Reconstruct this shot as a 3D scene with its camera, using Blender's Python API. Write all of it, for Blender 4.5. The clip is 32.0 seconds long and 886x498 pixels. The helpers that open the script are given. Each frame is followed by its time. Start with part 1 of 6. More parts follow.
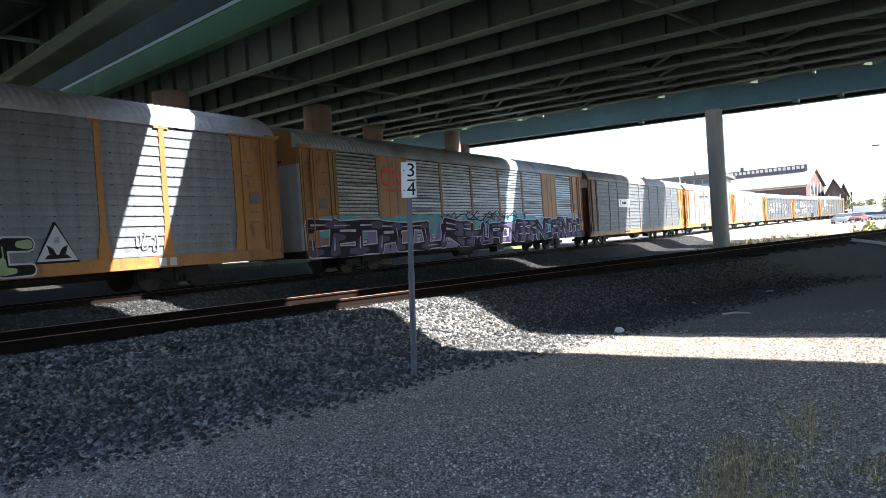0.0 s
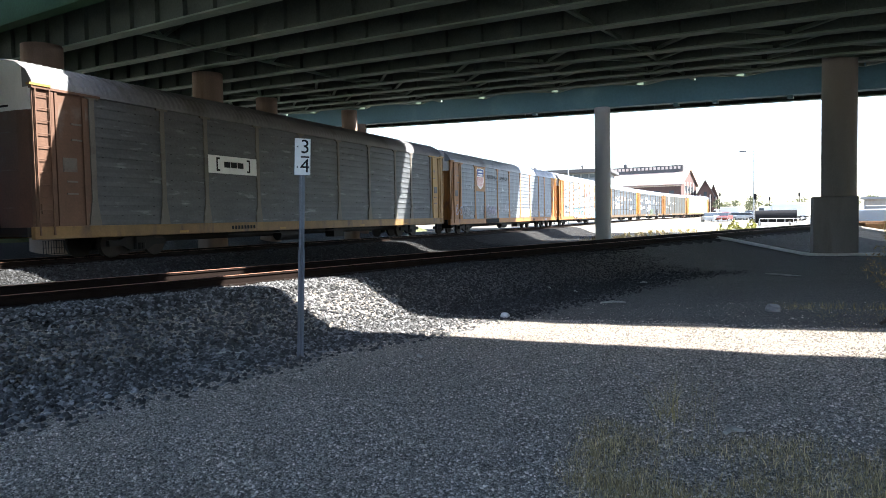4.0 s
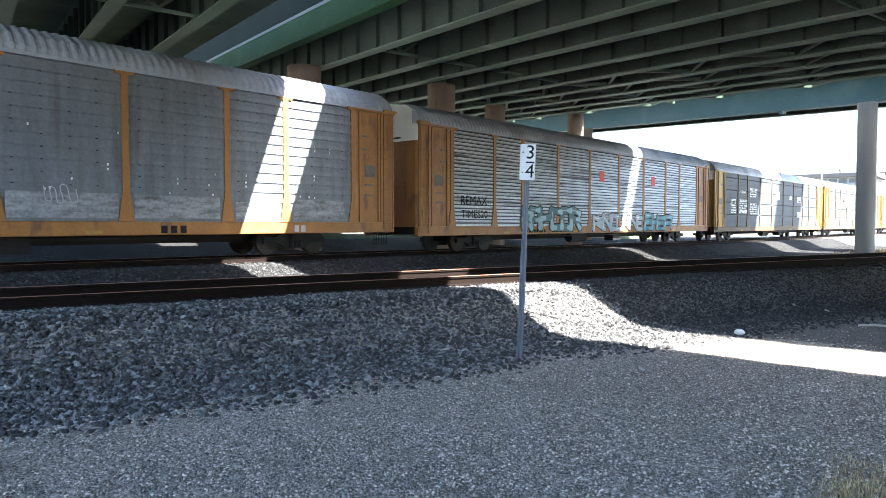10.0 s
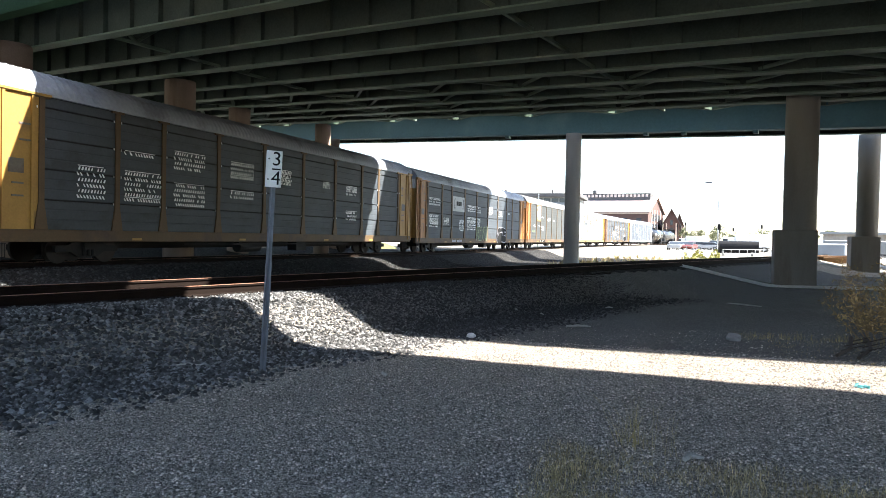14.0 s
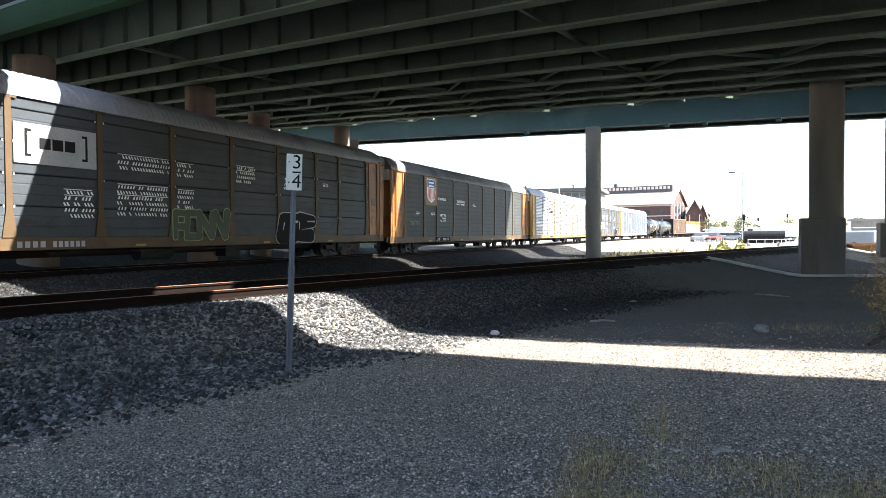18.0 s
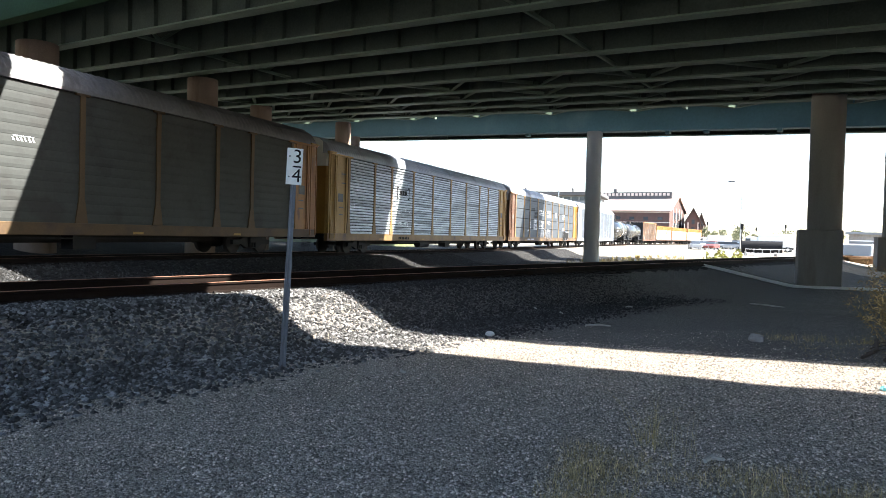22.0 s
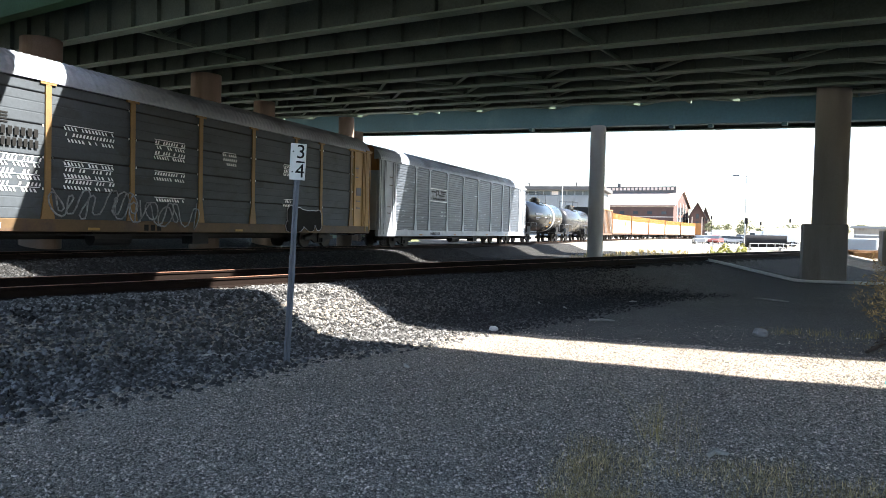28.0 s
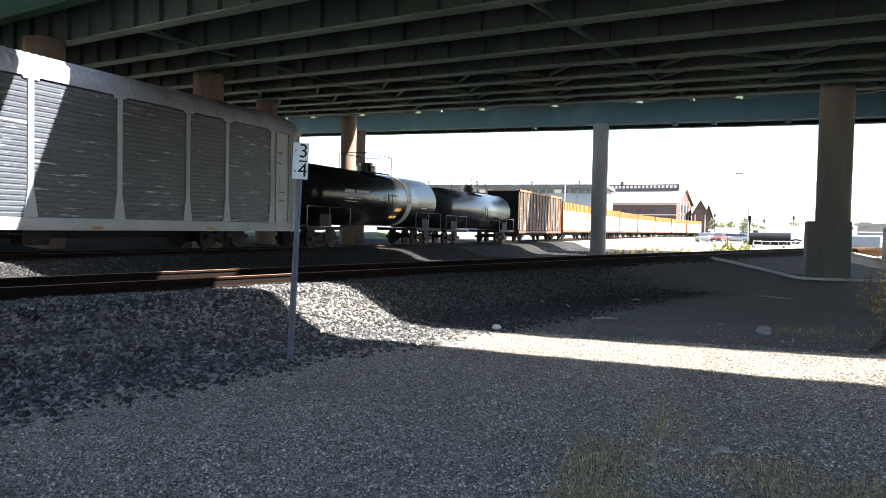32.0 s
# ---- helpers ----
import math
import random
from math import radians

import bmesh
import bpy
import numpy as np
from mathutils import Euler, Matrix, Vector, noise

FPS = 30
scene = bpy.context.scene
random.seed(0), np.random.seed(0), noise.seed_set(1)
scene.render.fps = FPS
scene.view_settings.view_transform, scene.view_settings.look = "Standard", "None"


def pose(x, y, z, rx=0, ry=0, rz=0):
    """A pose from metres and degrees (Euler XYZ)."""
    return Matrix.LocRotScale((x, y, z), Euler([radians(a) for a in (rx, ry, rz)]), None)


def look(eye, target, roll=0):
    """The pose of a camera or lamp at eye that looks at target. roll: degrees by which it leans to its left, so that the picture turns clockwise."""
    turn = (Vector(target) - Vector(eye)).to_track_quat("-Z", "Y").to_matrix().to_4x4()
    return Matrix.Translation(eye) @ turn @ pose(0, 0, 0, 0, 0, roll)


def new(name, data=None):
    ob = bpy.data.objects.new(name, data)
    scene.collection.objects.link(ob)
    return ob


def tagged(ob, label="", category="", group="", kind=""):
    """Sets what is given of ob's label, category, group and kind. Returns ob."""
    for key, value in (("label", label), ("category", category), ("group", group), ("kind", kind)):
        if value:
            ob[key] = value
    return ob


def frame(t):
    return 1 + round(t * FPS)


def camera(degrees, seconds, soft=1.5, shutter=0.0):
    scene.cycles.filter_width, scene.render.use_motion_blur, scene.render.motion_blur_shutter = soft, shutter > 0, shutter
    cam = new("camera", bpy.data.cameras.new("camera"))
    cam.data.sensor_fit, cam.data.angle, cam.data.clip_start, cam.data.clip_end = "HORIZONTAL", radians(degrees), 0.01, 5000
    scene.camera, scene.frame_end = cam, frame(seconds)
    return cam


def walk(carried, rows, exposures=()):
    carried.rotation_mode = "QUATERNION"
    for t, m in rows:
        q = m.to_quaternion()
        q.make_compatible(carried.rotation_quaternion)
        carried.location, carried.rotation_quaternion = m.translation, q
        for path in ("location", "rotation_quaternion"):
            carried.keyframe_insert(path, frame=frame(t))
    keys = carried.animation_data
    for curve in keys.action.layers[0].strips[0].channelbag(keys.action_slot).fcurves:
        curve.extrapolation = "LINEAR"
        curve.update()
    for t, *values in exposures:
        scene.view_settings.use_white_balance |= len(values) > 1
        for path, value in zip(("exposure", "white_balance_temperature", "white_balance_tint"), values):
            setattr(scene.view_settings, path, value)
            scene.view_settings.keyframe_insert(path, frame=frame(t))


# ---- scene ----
cam = camera(66.1, 32.0, soft=0.5)
EYE = (0.0, 0.0, 1.6)
PATH = [
    (0, 89.19, 3.81, -56.34),
    (0.5, 88.63, 4.61, -54.64),
    (1, 88.28, 4.27, -57.76),
    (1.5, 87.48, 2.18, -60.35),
    (2, 88.02, 0.92, -64.99),
    (2.5, 89.45, 0.74, -65.16),
    (3, 87.97, 1.19, -64.75),
    (3.5, 87.58, 0.92, -65.66),
    (5.5, 85.47, 2.25, -62.83),
    (6, 85.18, 2.30, -61.78),
    (6.5, 85.20, 1.83, -58.83),
    (7, 85.94, 1.06, -58.11),
    (7.5, 86.20, 0.76, -56.68),
    (8, 86.21, 0.90, -57.07),
    (8.5, 86.36, 1.15, -53.89),
    (9, 87.80, 0.38, -49.21),
    (9.5, 88.21, 0.31, -48.61),
    (10, 87.92, 0.01, -46.74),
    (10.5, 86.16, 0.08, -46.08),
    (11, 85.73, -1.33, -47.14),
    (11.5, 86.80, 1.08, -53.07),
    (12, 89.21, 1.07, -61.44),
    (12.5, 89.22, 0.39, -64.44),
    (13, 87.40, -0.21, -66.86),
    (13.5, 88.70, -1.05, -68.10),
    (14, 88.89, -1.17, -67.83),
    (14.5, 88.63, -1.65, -67.25),
    (16.5, 88.02, 1.73, -67.09),
    (17, 88.11, 1.44, -66.57),
    (17.5, 88.38, 0.90, -65.58),
    (18, 88.73, 0.41, -66.07),
    (18.5, 88.95, 0.26, -66.05),
    (19, 89.36, -0.84, -66.44),
    (19.5, 88.99, -1.07, -66.70),
    (20, 88.96, -1.51, -67.01),
    (20.5, 89.02, -1.42, -66.89),
    (21, 88.92, -0.95, -66.60),
    (21.5, 88.71, -1.28, -66.45),
    (22, 88.68, -1.49, -66.21),
    (22.5, 88.52, -1.39, -65.79),
    (23, 88.57, -1.63, -65.90),
    (23.5, 88.57, -1.68, -66.19),
    (24, 88.52, -1.68, -65.96),
    (24.5, 88.57, -1.84, -65.95),
    (25, 88.54, -1.75, -66.22),
    (25.5, 88.54, -1.64, -66.21),
    (27.5, 88.19, -1.50, -65.77),
    (28, 88.25, -1.37, -65.91),
    (28.5, 88.22, -1.51, -66.08),
    (29, 88.34, -1.26, -65.76),
    (29.5, 88.18, -0.98, -66.11),
    (30, 88.19, -0.89, -65.93),
    (30.5, 88.06, -1.09, -65.62),
    (31, 88.08, -1.18, -65.73),
    (31.5, 88.22, -1.21, -65.73),
    (32, 88.13, -1.18, -65.68),
]
EXPOSURE = [(0, 2.35), (1, 2.85), (2, 2.62), (3.5, 2.4), (6, 2.4), (8, 2.5), (9, 3.05), (9.8, 3.35), (10.5, 3.7), (11.2, 3.7), (12, 2.9), (13, 2.5), (32, 2.45)]
walk(cam, [(t, pose(*EYE, rx, ry, rz)) for t, rx, ry, rz in PATH], [(t, ev, 6300 if t < 12 else 6600, 9) for t, ev in EXPOSURE])

# ---- light ----
SUN = Vector((0.13, -0.70, 0.72)).normalized()      # towards the sun
world = bpy.data.worlds.new("world")
scene.world = world
world.use_nodes = True
wn = world.node_tree.nodes
sky = wn.new("ShaderNodeTexSky")
sky.sky_type, sky.sun_disc = "NISHITA", False
sky.sun_elevation = math.asin(SUN.z)
sky.sun_rotation = math.atan2(SUN.x, SUN.y)
sky.dust_density = 1.0
wn["Background"].inputs["Strength"].default_value = 0.115
world.node_tree.links.new(sky.outputs["Color"], wn["Background"].inputs["Color"])
sun = new("sun", bpy.data.lights.new("sun", "SUN"))
sun.data.energy, sun.data.angle, sun.data.color = 5.0, radians(0.53), (1.0, 0.96, 0.90)
sun.matrix_world = look((0, 0, 60), Vector((0, 0, 60)) - SUN)

# ---- materials ----
def mat(name, color, rough=0.7, metal=0.0, vary=0.25, scale=3.0, fine=40.0, bump=0.2, spots=None, spot_scale=1.2, spot_amount=0.5, by_object=0.0, by_island=0.0, spec=0.5, stretch=None):
    """A surface with broad and fine variation, stains of a second colour and a fine relief."""
    m = bpy.data.materials.new(name)
    m.use_nodes = True
    n, l = m.node_tree.nodes, m.node_tree.links
    b = n["Principled BSDF"]
    b.inputs["Roughness"].default_value, b.inputs["Metallic"].default_value = rough, metal
    b.inputs["Specular IOR Level"].default_value = spec
    co = n.new("ShaderNodeTexCoord")
    place = co.outputs["Object"]
    if by_object:
        each = n.new("ShaderNodeObjectInfo")
        shift = n.new("ShaderNodeVectorMath")
        shift.operation = "MULTIPLY_ADD"
        l.new(each.outputs["Random"], shift.inputs[0])
        shift.inputs[1].default_value = (37.0, 11.0, 53.0)
        l.new(place, shift.inputs[2])
        place = shift.outputs[0]

    def tex(s, detail=5.0, drawn=None):
        t = n.new("ShaderNodeTexNoise")
        t.inputs["Scale"].default_value, t.inputs["Detail"].default_value = s, detail
        if drawn:
            mp = n.new("ShaderNodeMapping")
            mp.inputs["Scale"].default_value = drawn
            l.new(place, mp.inputs["Vector"])
            l.new(mp.outputs[0], t.inputs["Vector"])
        else:
            l.new(place, t.inputs["Vector"])
        return t.outputs["Fac"]
    def maths(op, a, c):
        k = n.new("ShaderNodeMath")
        k.operation = op
        for i, v in enumerate((a, c)):
            if isinstance(v, (int, float)):
                k.inputs[i].default_value = v
            else:
                l.new(v, k.inputs[i])
        return k.outputs[0]
    broad, grain = tex(scale, 5.0, stretch), tex(fine, 3.0)
    both = maths("ADD", maths("MULTIPLY", broad, 0.6), maths("MULTIPLY", grain, 0.4))
    gain = maths("ADD", maths("MULTIPLY", maths("SUBTRACT", both, 0.5), vary * 5), 1.0)
    if by_object:
        info = n.new("ShaderNodeObjectInfo")
        gain = maths("MULTIPLY", gain, maths("ADD", maths("MULTIPLY", info.outputs["Random"], by_object), 1 - by_object / 2))
    if by_island:
        geo = n.new("ShaderNodeNewGeometry")
        gain = maths("MULTIPLY", gain, maths("ADD", maths("MULTIPLY", maths("POWER", geo.outputs["Random Per Island"], 3.0), by_island * 2), 1 - by_island / 2))
    base = n.new("ShaderNodeMix")
    base.data_type = "RGBA"
    base.inputs["A"].default_value = base.inputs["B"].default_value = (*color, 1)
    base.inputs["Factor"].default_value = 0
    if spots:
        base.inputs["B"].default_value = (*spots, 1)
        ramp = n.new("ShaderNodeMapRange")
        ramp.inputs["From Min"].default_value = 0.72 - 0.34 * spot_amount
        ramp.inputs["From Max"].default_value = 0.82 - 0.30 * spot_amount
        l.new(tex(spot_scale, 8.0, stretch), ramp.inputs["Value"])
        l.new(ramp.outputs[0], base.inputs["Factor"])
    mul = n.new("ShaderNodeMix")
    mul.data_type, mul.blend_type = "RGBA", "MULTIPLY"
    mul.inputs["Factor"].default_value = 1
    l.new(base.outputs["Result"], mul.inputs["A"])
    l.new(gain, mul.inputs["B"])
    l.new(mul.outputs["Result"], b.inputs["Base Color"])
    if bump:
        bp = n.new("ShaderNodeBump")
        bp.inputs["Strength"].default_value = bump
        bp.inputs["Distance"].default_value = 0.02
        l.new(grain, bp.inputs["Height"])
        l.new(bp.outputs[0], b.inputs["Normal"])
    return m


def gravel(name, dark, light, size, bump, sparse=3.5):
    """Packed small stones: cells of two sizes with dark joints."""
    m = bpy.data.materials.new(name)
    m.use_nodes = True
    n, l = m.node_tree.nodes, m.node_tree.links
    b = n["Principled BSDF"]
    b.inputs["Roughness"].default_value = 0.95
    b.inputs["Specular IOR Level"].default_value = 0.08
    co = n.new("ShaderNodeTexCoord")
    cells = []
    for k in (size, size * 2.6):
        v = n.new("ShaderNodeTexVoronoi")
        v.inputs["Scale"].default_value = k
        l.new(co.outputs["Object"], v.inputs["Vector"])
        cells.append(v)
    big = n.new("ShaderNodeTexNoise")
    big.inputs["Scale"].default_value, big.inputs["Detail"].default_value = 0.55, 6
    l.new(co.outputs["Object"], big.inputs["Vector"])

    def maths(op, a, c):
        k = n.new("ShaderNodeMath")
        k.operation = op
        for i, v in enumerate((a, c)):
            if isinstance(v, (int, float)):
                k.inputs[i].default_value = v
            else:
                l.new(v, k.inputs[i])
        return k.outputs[0]
    bw = []
    for v in cells:
        g = n.new("ShaderNodeSeparateColor")
        l.new(v.outputs["Color"], g.inputs[0])
        bw.append(maths("POWER", g.outputs[0], sparse))
    tone = maths("ADD", maths("MULTIPLY", bw[0], 0.65), maths("MULTIPLY", bw[1], 0.75))
    tone = maths("MULTIPLY", tone, maths("ADD", maths("MULTIPLY", big.outputs["Fac"], 1.4), 0.5))
    mix = n.new("ShaderNodeMix")
    mix.data_type = "RGBA"
    mix.inputs["A"].default_value, mix.inputs["B"].default_value = (*dark, 1), (*light, 1)
    l.new(tone, mix.inputs["Factor"])
    l.new(mix.outputs["Result"], b.inputs["Base Color"])
    bp = n.new("ShaderNodeBump")
    bp.inputs["Strength"].default_value, bp.inputs["Distance"].default_value, bp.invert = bump, 0.02, True
    l.new(maths("ADD", cells[0].outputs["Distance"], maths("MULTIPLY", cells[1].outputs["Distance"], 0.6)), bp.inputs["Height"])
    l.new(bp.outputs[0], b.inputs["Normal"])
    return m


M_GRAVEL = gravel("brown_grey_gravel", (0.25, 0.218, 0.186), (0.84, 0.75, 0.64), 80.0, 1.0, 4.5)
M_EARTH = gravel("shade_toned_earth", (0.075, 0.073, 0.070), (0.28, 0.268, 0.255), 60.0, 0.7, 4.5)
M_YARD = mat("sunny_dirt_yard", (0.20, 0.18, 0.145), 0.95, vary=0.4, scale=0.25, fine=4, spots=(0.29, 0.26, 0.18), spot_scale=0.15, spot_amount=0.5)
M_BANK = mat("dark_earth_bank", (0.07, 0.06, 0.045), 0.95, vary=0.4, scale=0.6, fine=9, spots=(0.06, 0.075, 0.03), spot_scale=0.4, spot_amount=0.6)
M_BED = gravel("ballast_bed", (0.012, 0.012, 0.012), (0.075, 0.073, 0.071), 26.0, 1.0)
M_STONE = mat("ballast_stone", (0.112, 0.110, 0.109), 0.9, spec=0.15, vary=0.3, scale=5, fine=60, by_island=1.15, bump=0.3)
M_STONEDARK = mat("shade_toned_stone", (0.036, 0.036, 0.037), 0.9, vary=0.3, scale=5, fine=60, by_island=1.0, bump=0.3)
M_PEBBLE = mat("brown_grey_pebble", (0.325, 0.287, 0.25), 0.9, vary=0.2, scale=5, fine=60, by_island=1.25, bump=0.1)
M_CONCRETE = mat("concrete", (0.275, 0.25, 0.225), 0.9, vary=0.25, scale=0.7, fine=25, spots=(0.20, 0.165, 0.14), spot_scale=0.5, spot_amount=0.5, stretch=(2.0, 2.0, 0.35))
M_LITCONC = mat("side_lit_concrete", (0.46, 0.445, 0.42), 0.9, vary=0.2, scale=0.7, fine=25, spots=(0.36, 0.34, 0.31), spot_scale=0.5, spot_amount=0.45, stretch=(2.0, 2.0, 0.35))
M_PIER = mat("rust_stained_concrete", (0.25, 0.185, 0.145), 0.9, vary=0.25, scale=0.7, fine=25, spots=(0.17, 0.115, 0.085), spot_scale=0.6, spot_amount=0.5, stretch=(2.0, 2.0, 0.3))
M_DECK = mat("deck_concrete", (0.15, 0.15, 0.145), 0.9, vary=0.2, scale=0.4, fine=20)
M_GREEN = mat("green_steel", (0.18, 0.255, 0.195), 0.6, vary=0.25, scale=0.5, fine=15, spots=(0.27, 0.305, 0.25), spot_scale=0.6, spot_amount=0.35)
# Shade on the webs, put into a darker green than the flanges.
M_WEB = mat("green_web_shade", (0.09, 0.118, 0.102), 0.8, vary=0.3, scale=0.5, fine=15, spots=(0.12, 0.148, 0.126), spot_scale=0.6, spot_amount=0.35, spec=0.2)
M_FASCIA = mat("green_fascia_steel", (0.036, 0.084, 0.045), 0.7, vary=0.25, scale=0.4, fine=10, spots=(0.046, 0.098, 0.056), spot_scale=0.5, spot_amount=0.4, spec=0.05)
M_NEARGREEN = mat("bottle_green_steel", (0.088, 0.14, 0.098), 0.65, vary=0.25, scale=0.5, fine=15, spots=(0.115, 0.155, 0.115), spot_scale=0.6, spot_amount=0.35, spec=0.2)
# The same web shade in the colour of the near girders.
M_NEARWEB = mat("bottle_green_web_shade", (0.062, 0.087, 0.07), 0.8, vary=0.3, scale=0.5, fine=15, spots=(0.085, 0.11, 0.09), spot_scale=0.6, spot_amount=0.35, spec=0.2)
# Near-black holds the added sky screen dark under the open gap.
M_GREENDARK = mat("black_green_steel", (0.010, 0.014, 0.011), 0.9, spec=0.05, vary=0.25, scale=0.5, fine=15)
M_TEAL = mat("teal_steel", (0.15, 0.29, 0.31), 0.55, vary=0.15, scale=0.3, fine=8, spots=(0.2, 0.34, 0.35), spot_scale=0.3, spot_amount=0.4)
M_RUST = mat("rusty_rail", (0.011, 0.007, 0.0055), 0.9, spec=0.1, vary=0.3, scale=4, fine=60)
M_RAILTOP = mat("worn_rail_head", (0.24, 0.12, 0.078), 0.6, 0.0, spec=0.2, vary=0.2, scale=3, fine=30, bump=0.05)
M_TIE = mat("creosoted_tie", (0.025, 0.021, 0.019), 0.9, spec=0.1, vary=0.4, scale=4, fine=30, by_object=0.4)
M_BLACK = mat("black_steel", (0.014, 0.014, 0.015), 0.7, spec=0.2, vary=0.3, scale=2, fine=20)
M_GALV = mat("galvanised_steel", (0.42, 0.44, 0.46), 0.45, 0.7, vary=0.2, scale=4, fine=40, bump=0.05)
M_POST = mat("dull_galvanised_post", (0.17, 0.18, 0.20), 0.5, 0.6, vary=0.25, scale=6, fine=50, bump=0.05)
M_WHITE = mat("white_paint", (0.78, 0.78, 0.76), 0.6, vary=0.1, scale=2, fine=20, bump=0.05)
M_INK = mat("black_paint", (0.012, 0.012, 0.012), 0.8, vary=0.1, spec=0.15, bump=0)


def link(name, bm, material, parent=None, smooth=False):
    me = bpy.data.meshes.new(name)
    bm.to_mesh(me)
    bm.free()
    for m in material if isinstance(material, (list, tuple)) else [material]:
        me.materials.append(m)
    if smooth:
        for p in me.polygons:
            p.use_smooth = True
    ob = new(name, me)
    if parent is not None:
        ob.parent = parent
    return ob


def part(name, bm, material, parent, label="", smooth=False):
    ob = link(name, bm, material, parent, smooth)
    return tagged(ob, label) if label else ob


def share(name, other, parent, m=None, label=""):
    """Another part on the same mesh."""
    ob = new(name, other.data)
    ob.parent = parent
    if m is not None:
        ob.matrix_basis = m
    return tagged(ob, label) if label else ob


def box(bm, x0, x1, y0, y1, z0, z1, mi=0, m=None):
    vs = [bm.verts.new(Vector((x, y, z)) if m is None else m @ Vector((x, y, z))) for x in (x0, x1) for y in (y0, y1) for z in (z0, z1)]
    for q in ((0, 1, 3, 2), (4, 6, 7, 5), (0, 4, 5, 1), (2, 3, 7, 6), (0, 2, 6, 4), (1, 5, 7, 3)):
        bm.faces.new([vs[i] for i in q]).material_index = mi
    return bm


def new_bm(*boxes):
    bm = bmesh.new()
    for b in boxes:
        box(bm, *b)
    return bm


def bevelled(bm, w=0.02, seg=1):
    bmesh.ops.bevel(bm, geom=bm.edges[:], offset=w, segments=seg, affect="EDGES", profile=0.5)
    return bm


def tube(bm, a, b, r, n=10, r2=None, caps=True, mi=0):
    a, b = Vector(a), Vector(b)
    q = (b - a).to_track_quat("Z", "Y")
    rings = []
    for p, rr in ((a, r), (b, r if r2 is None else r2)):
        rings.append([bm.verts.new(p + q @ Vector((rr * math.cos(2 * math.pi * i / n), rr * math.sin(2 * math.pi * i / n), 0))) for i in range(n)])
    for i in range(n):
        bm.faces.new((rings[0][i], rings[0][(i + 1) % n], rings[1][(i + 1) % n], rings[1][i])).material_index = mi
    if caps:
        bm.faces.new(rings[0][::-1]).material_index = mi
        bm.faces.new(rings[1]).material_index = mi
    return bm


def sweep(bm, section, path, closed=True, mi=0, caps=True):
    """Sweeps a section of (side, up) points along level path points with headings."""
    rings = []
    for p, h in path:
        c, s = math.cos(h), math.sin(h)
        rings.append([bm.verts.new((p[0] - s * u, p[1] + c * u, p[2] + w)) for u, w in section])
    k = len(section)
    for r0, r1 in zip(rings, rings[1:]):
        for i in range(k if closed else k - 1):
            bm.faces.new((r0[i], r0[(i + 1) % k], r1[(i + 1) % k], r1[i])).material_index = mi
    if caps and closed:
        bm.faces.new(rings[0])
        bm.faces.new(rings[-1][::-1])
    return bm


def empty(name, m, label="", category="", group="", kind=""):
    e = new(name)
    e.empty_display_size = 0.2
    e.matrix_basis = m
    return tagged(e, label, category, group, kind)


# ---- the plan ----
RAIL = 0.74          # height of the near track's rail heads


def near_y(x):       # centre of the near track
    return 10.6 - 0.26 * x - 0.00095 * x * x if x > -30 else 10.6 + 7.8 - 0.855 - 0.203 * (x + 30)


def far_side(x):     # line of the train's near side
    if x < 212:
        return 17.7 + 0.014 * x - 0.0008 * max(0.0, x - 110) ** 2
    return 12.345 + (x - 212) * 0.0583


def far_y(x):
    return far_side(x) + 1.55


def far_z(x):        # rail heads of the far track, which falls a little to the east
    return RAIL - 0.08 - 0.0055 * min(46.0, max(0.0, x))


def smooth(a, b, v):
    t = min(1.0, max(0.0, (v - a) / (b - a)))
    return t * t * (3 - 2 * t)


def ramp(a, b, v):
    return min(1.0, max(0.0, (v - a) / (b - a)))


def ground_z(x, y):
    u = (y - near_y(x)) * 0.96
    if u < 0:
        side = 0.11 + 0.042 * min(7.5, max(0.0, -3.4 - u))
        side += (-0.09 - side) * smooth(13, 26, x)
        k = 0.6 * ramp(-3.45, -2.05, u) + 0.4 * smooth(-3.6, -1.95, u)
        z = side + (0.62 - side) * k - 0.06 * smooth(-1.6, -1.1, u)
        z += (side + (0.56 - side) * ramp(-3.95, -0.7, u) - z) * smooth(15, 28, x)
    else:
        low = 0.2 - 0.42 * smooth(10, 26, x) - 0.25 * smooth(35, 58, x) + 0.4 * smooth(75, 130, x)
        z = low + (0.56 - low) * (1 - smooth(1.7, 3.6, u))
    w = y - far_side(x)
    if x < 240 and u > 0:
        z += max(0.0, far_z(x) - 0.19 - z) * smooth(-2.7, -0.3, w)
        z += 0.45 * smooth(5.0, 9.0, w) * (1 - smooth(40, 60, x))
    return z + 0.03 * noise.noise((x * 0.35, y * 0.35, 0.3)) + 0.014 * noise.noise((x * 1.6, y * 1.6, 4.0))


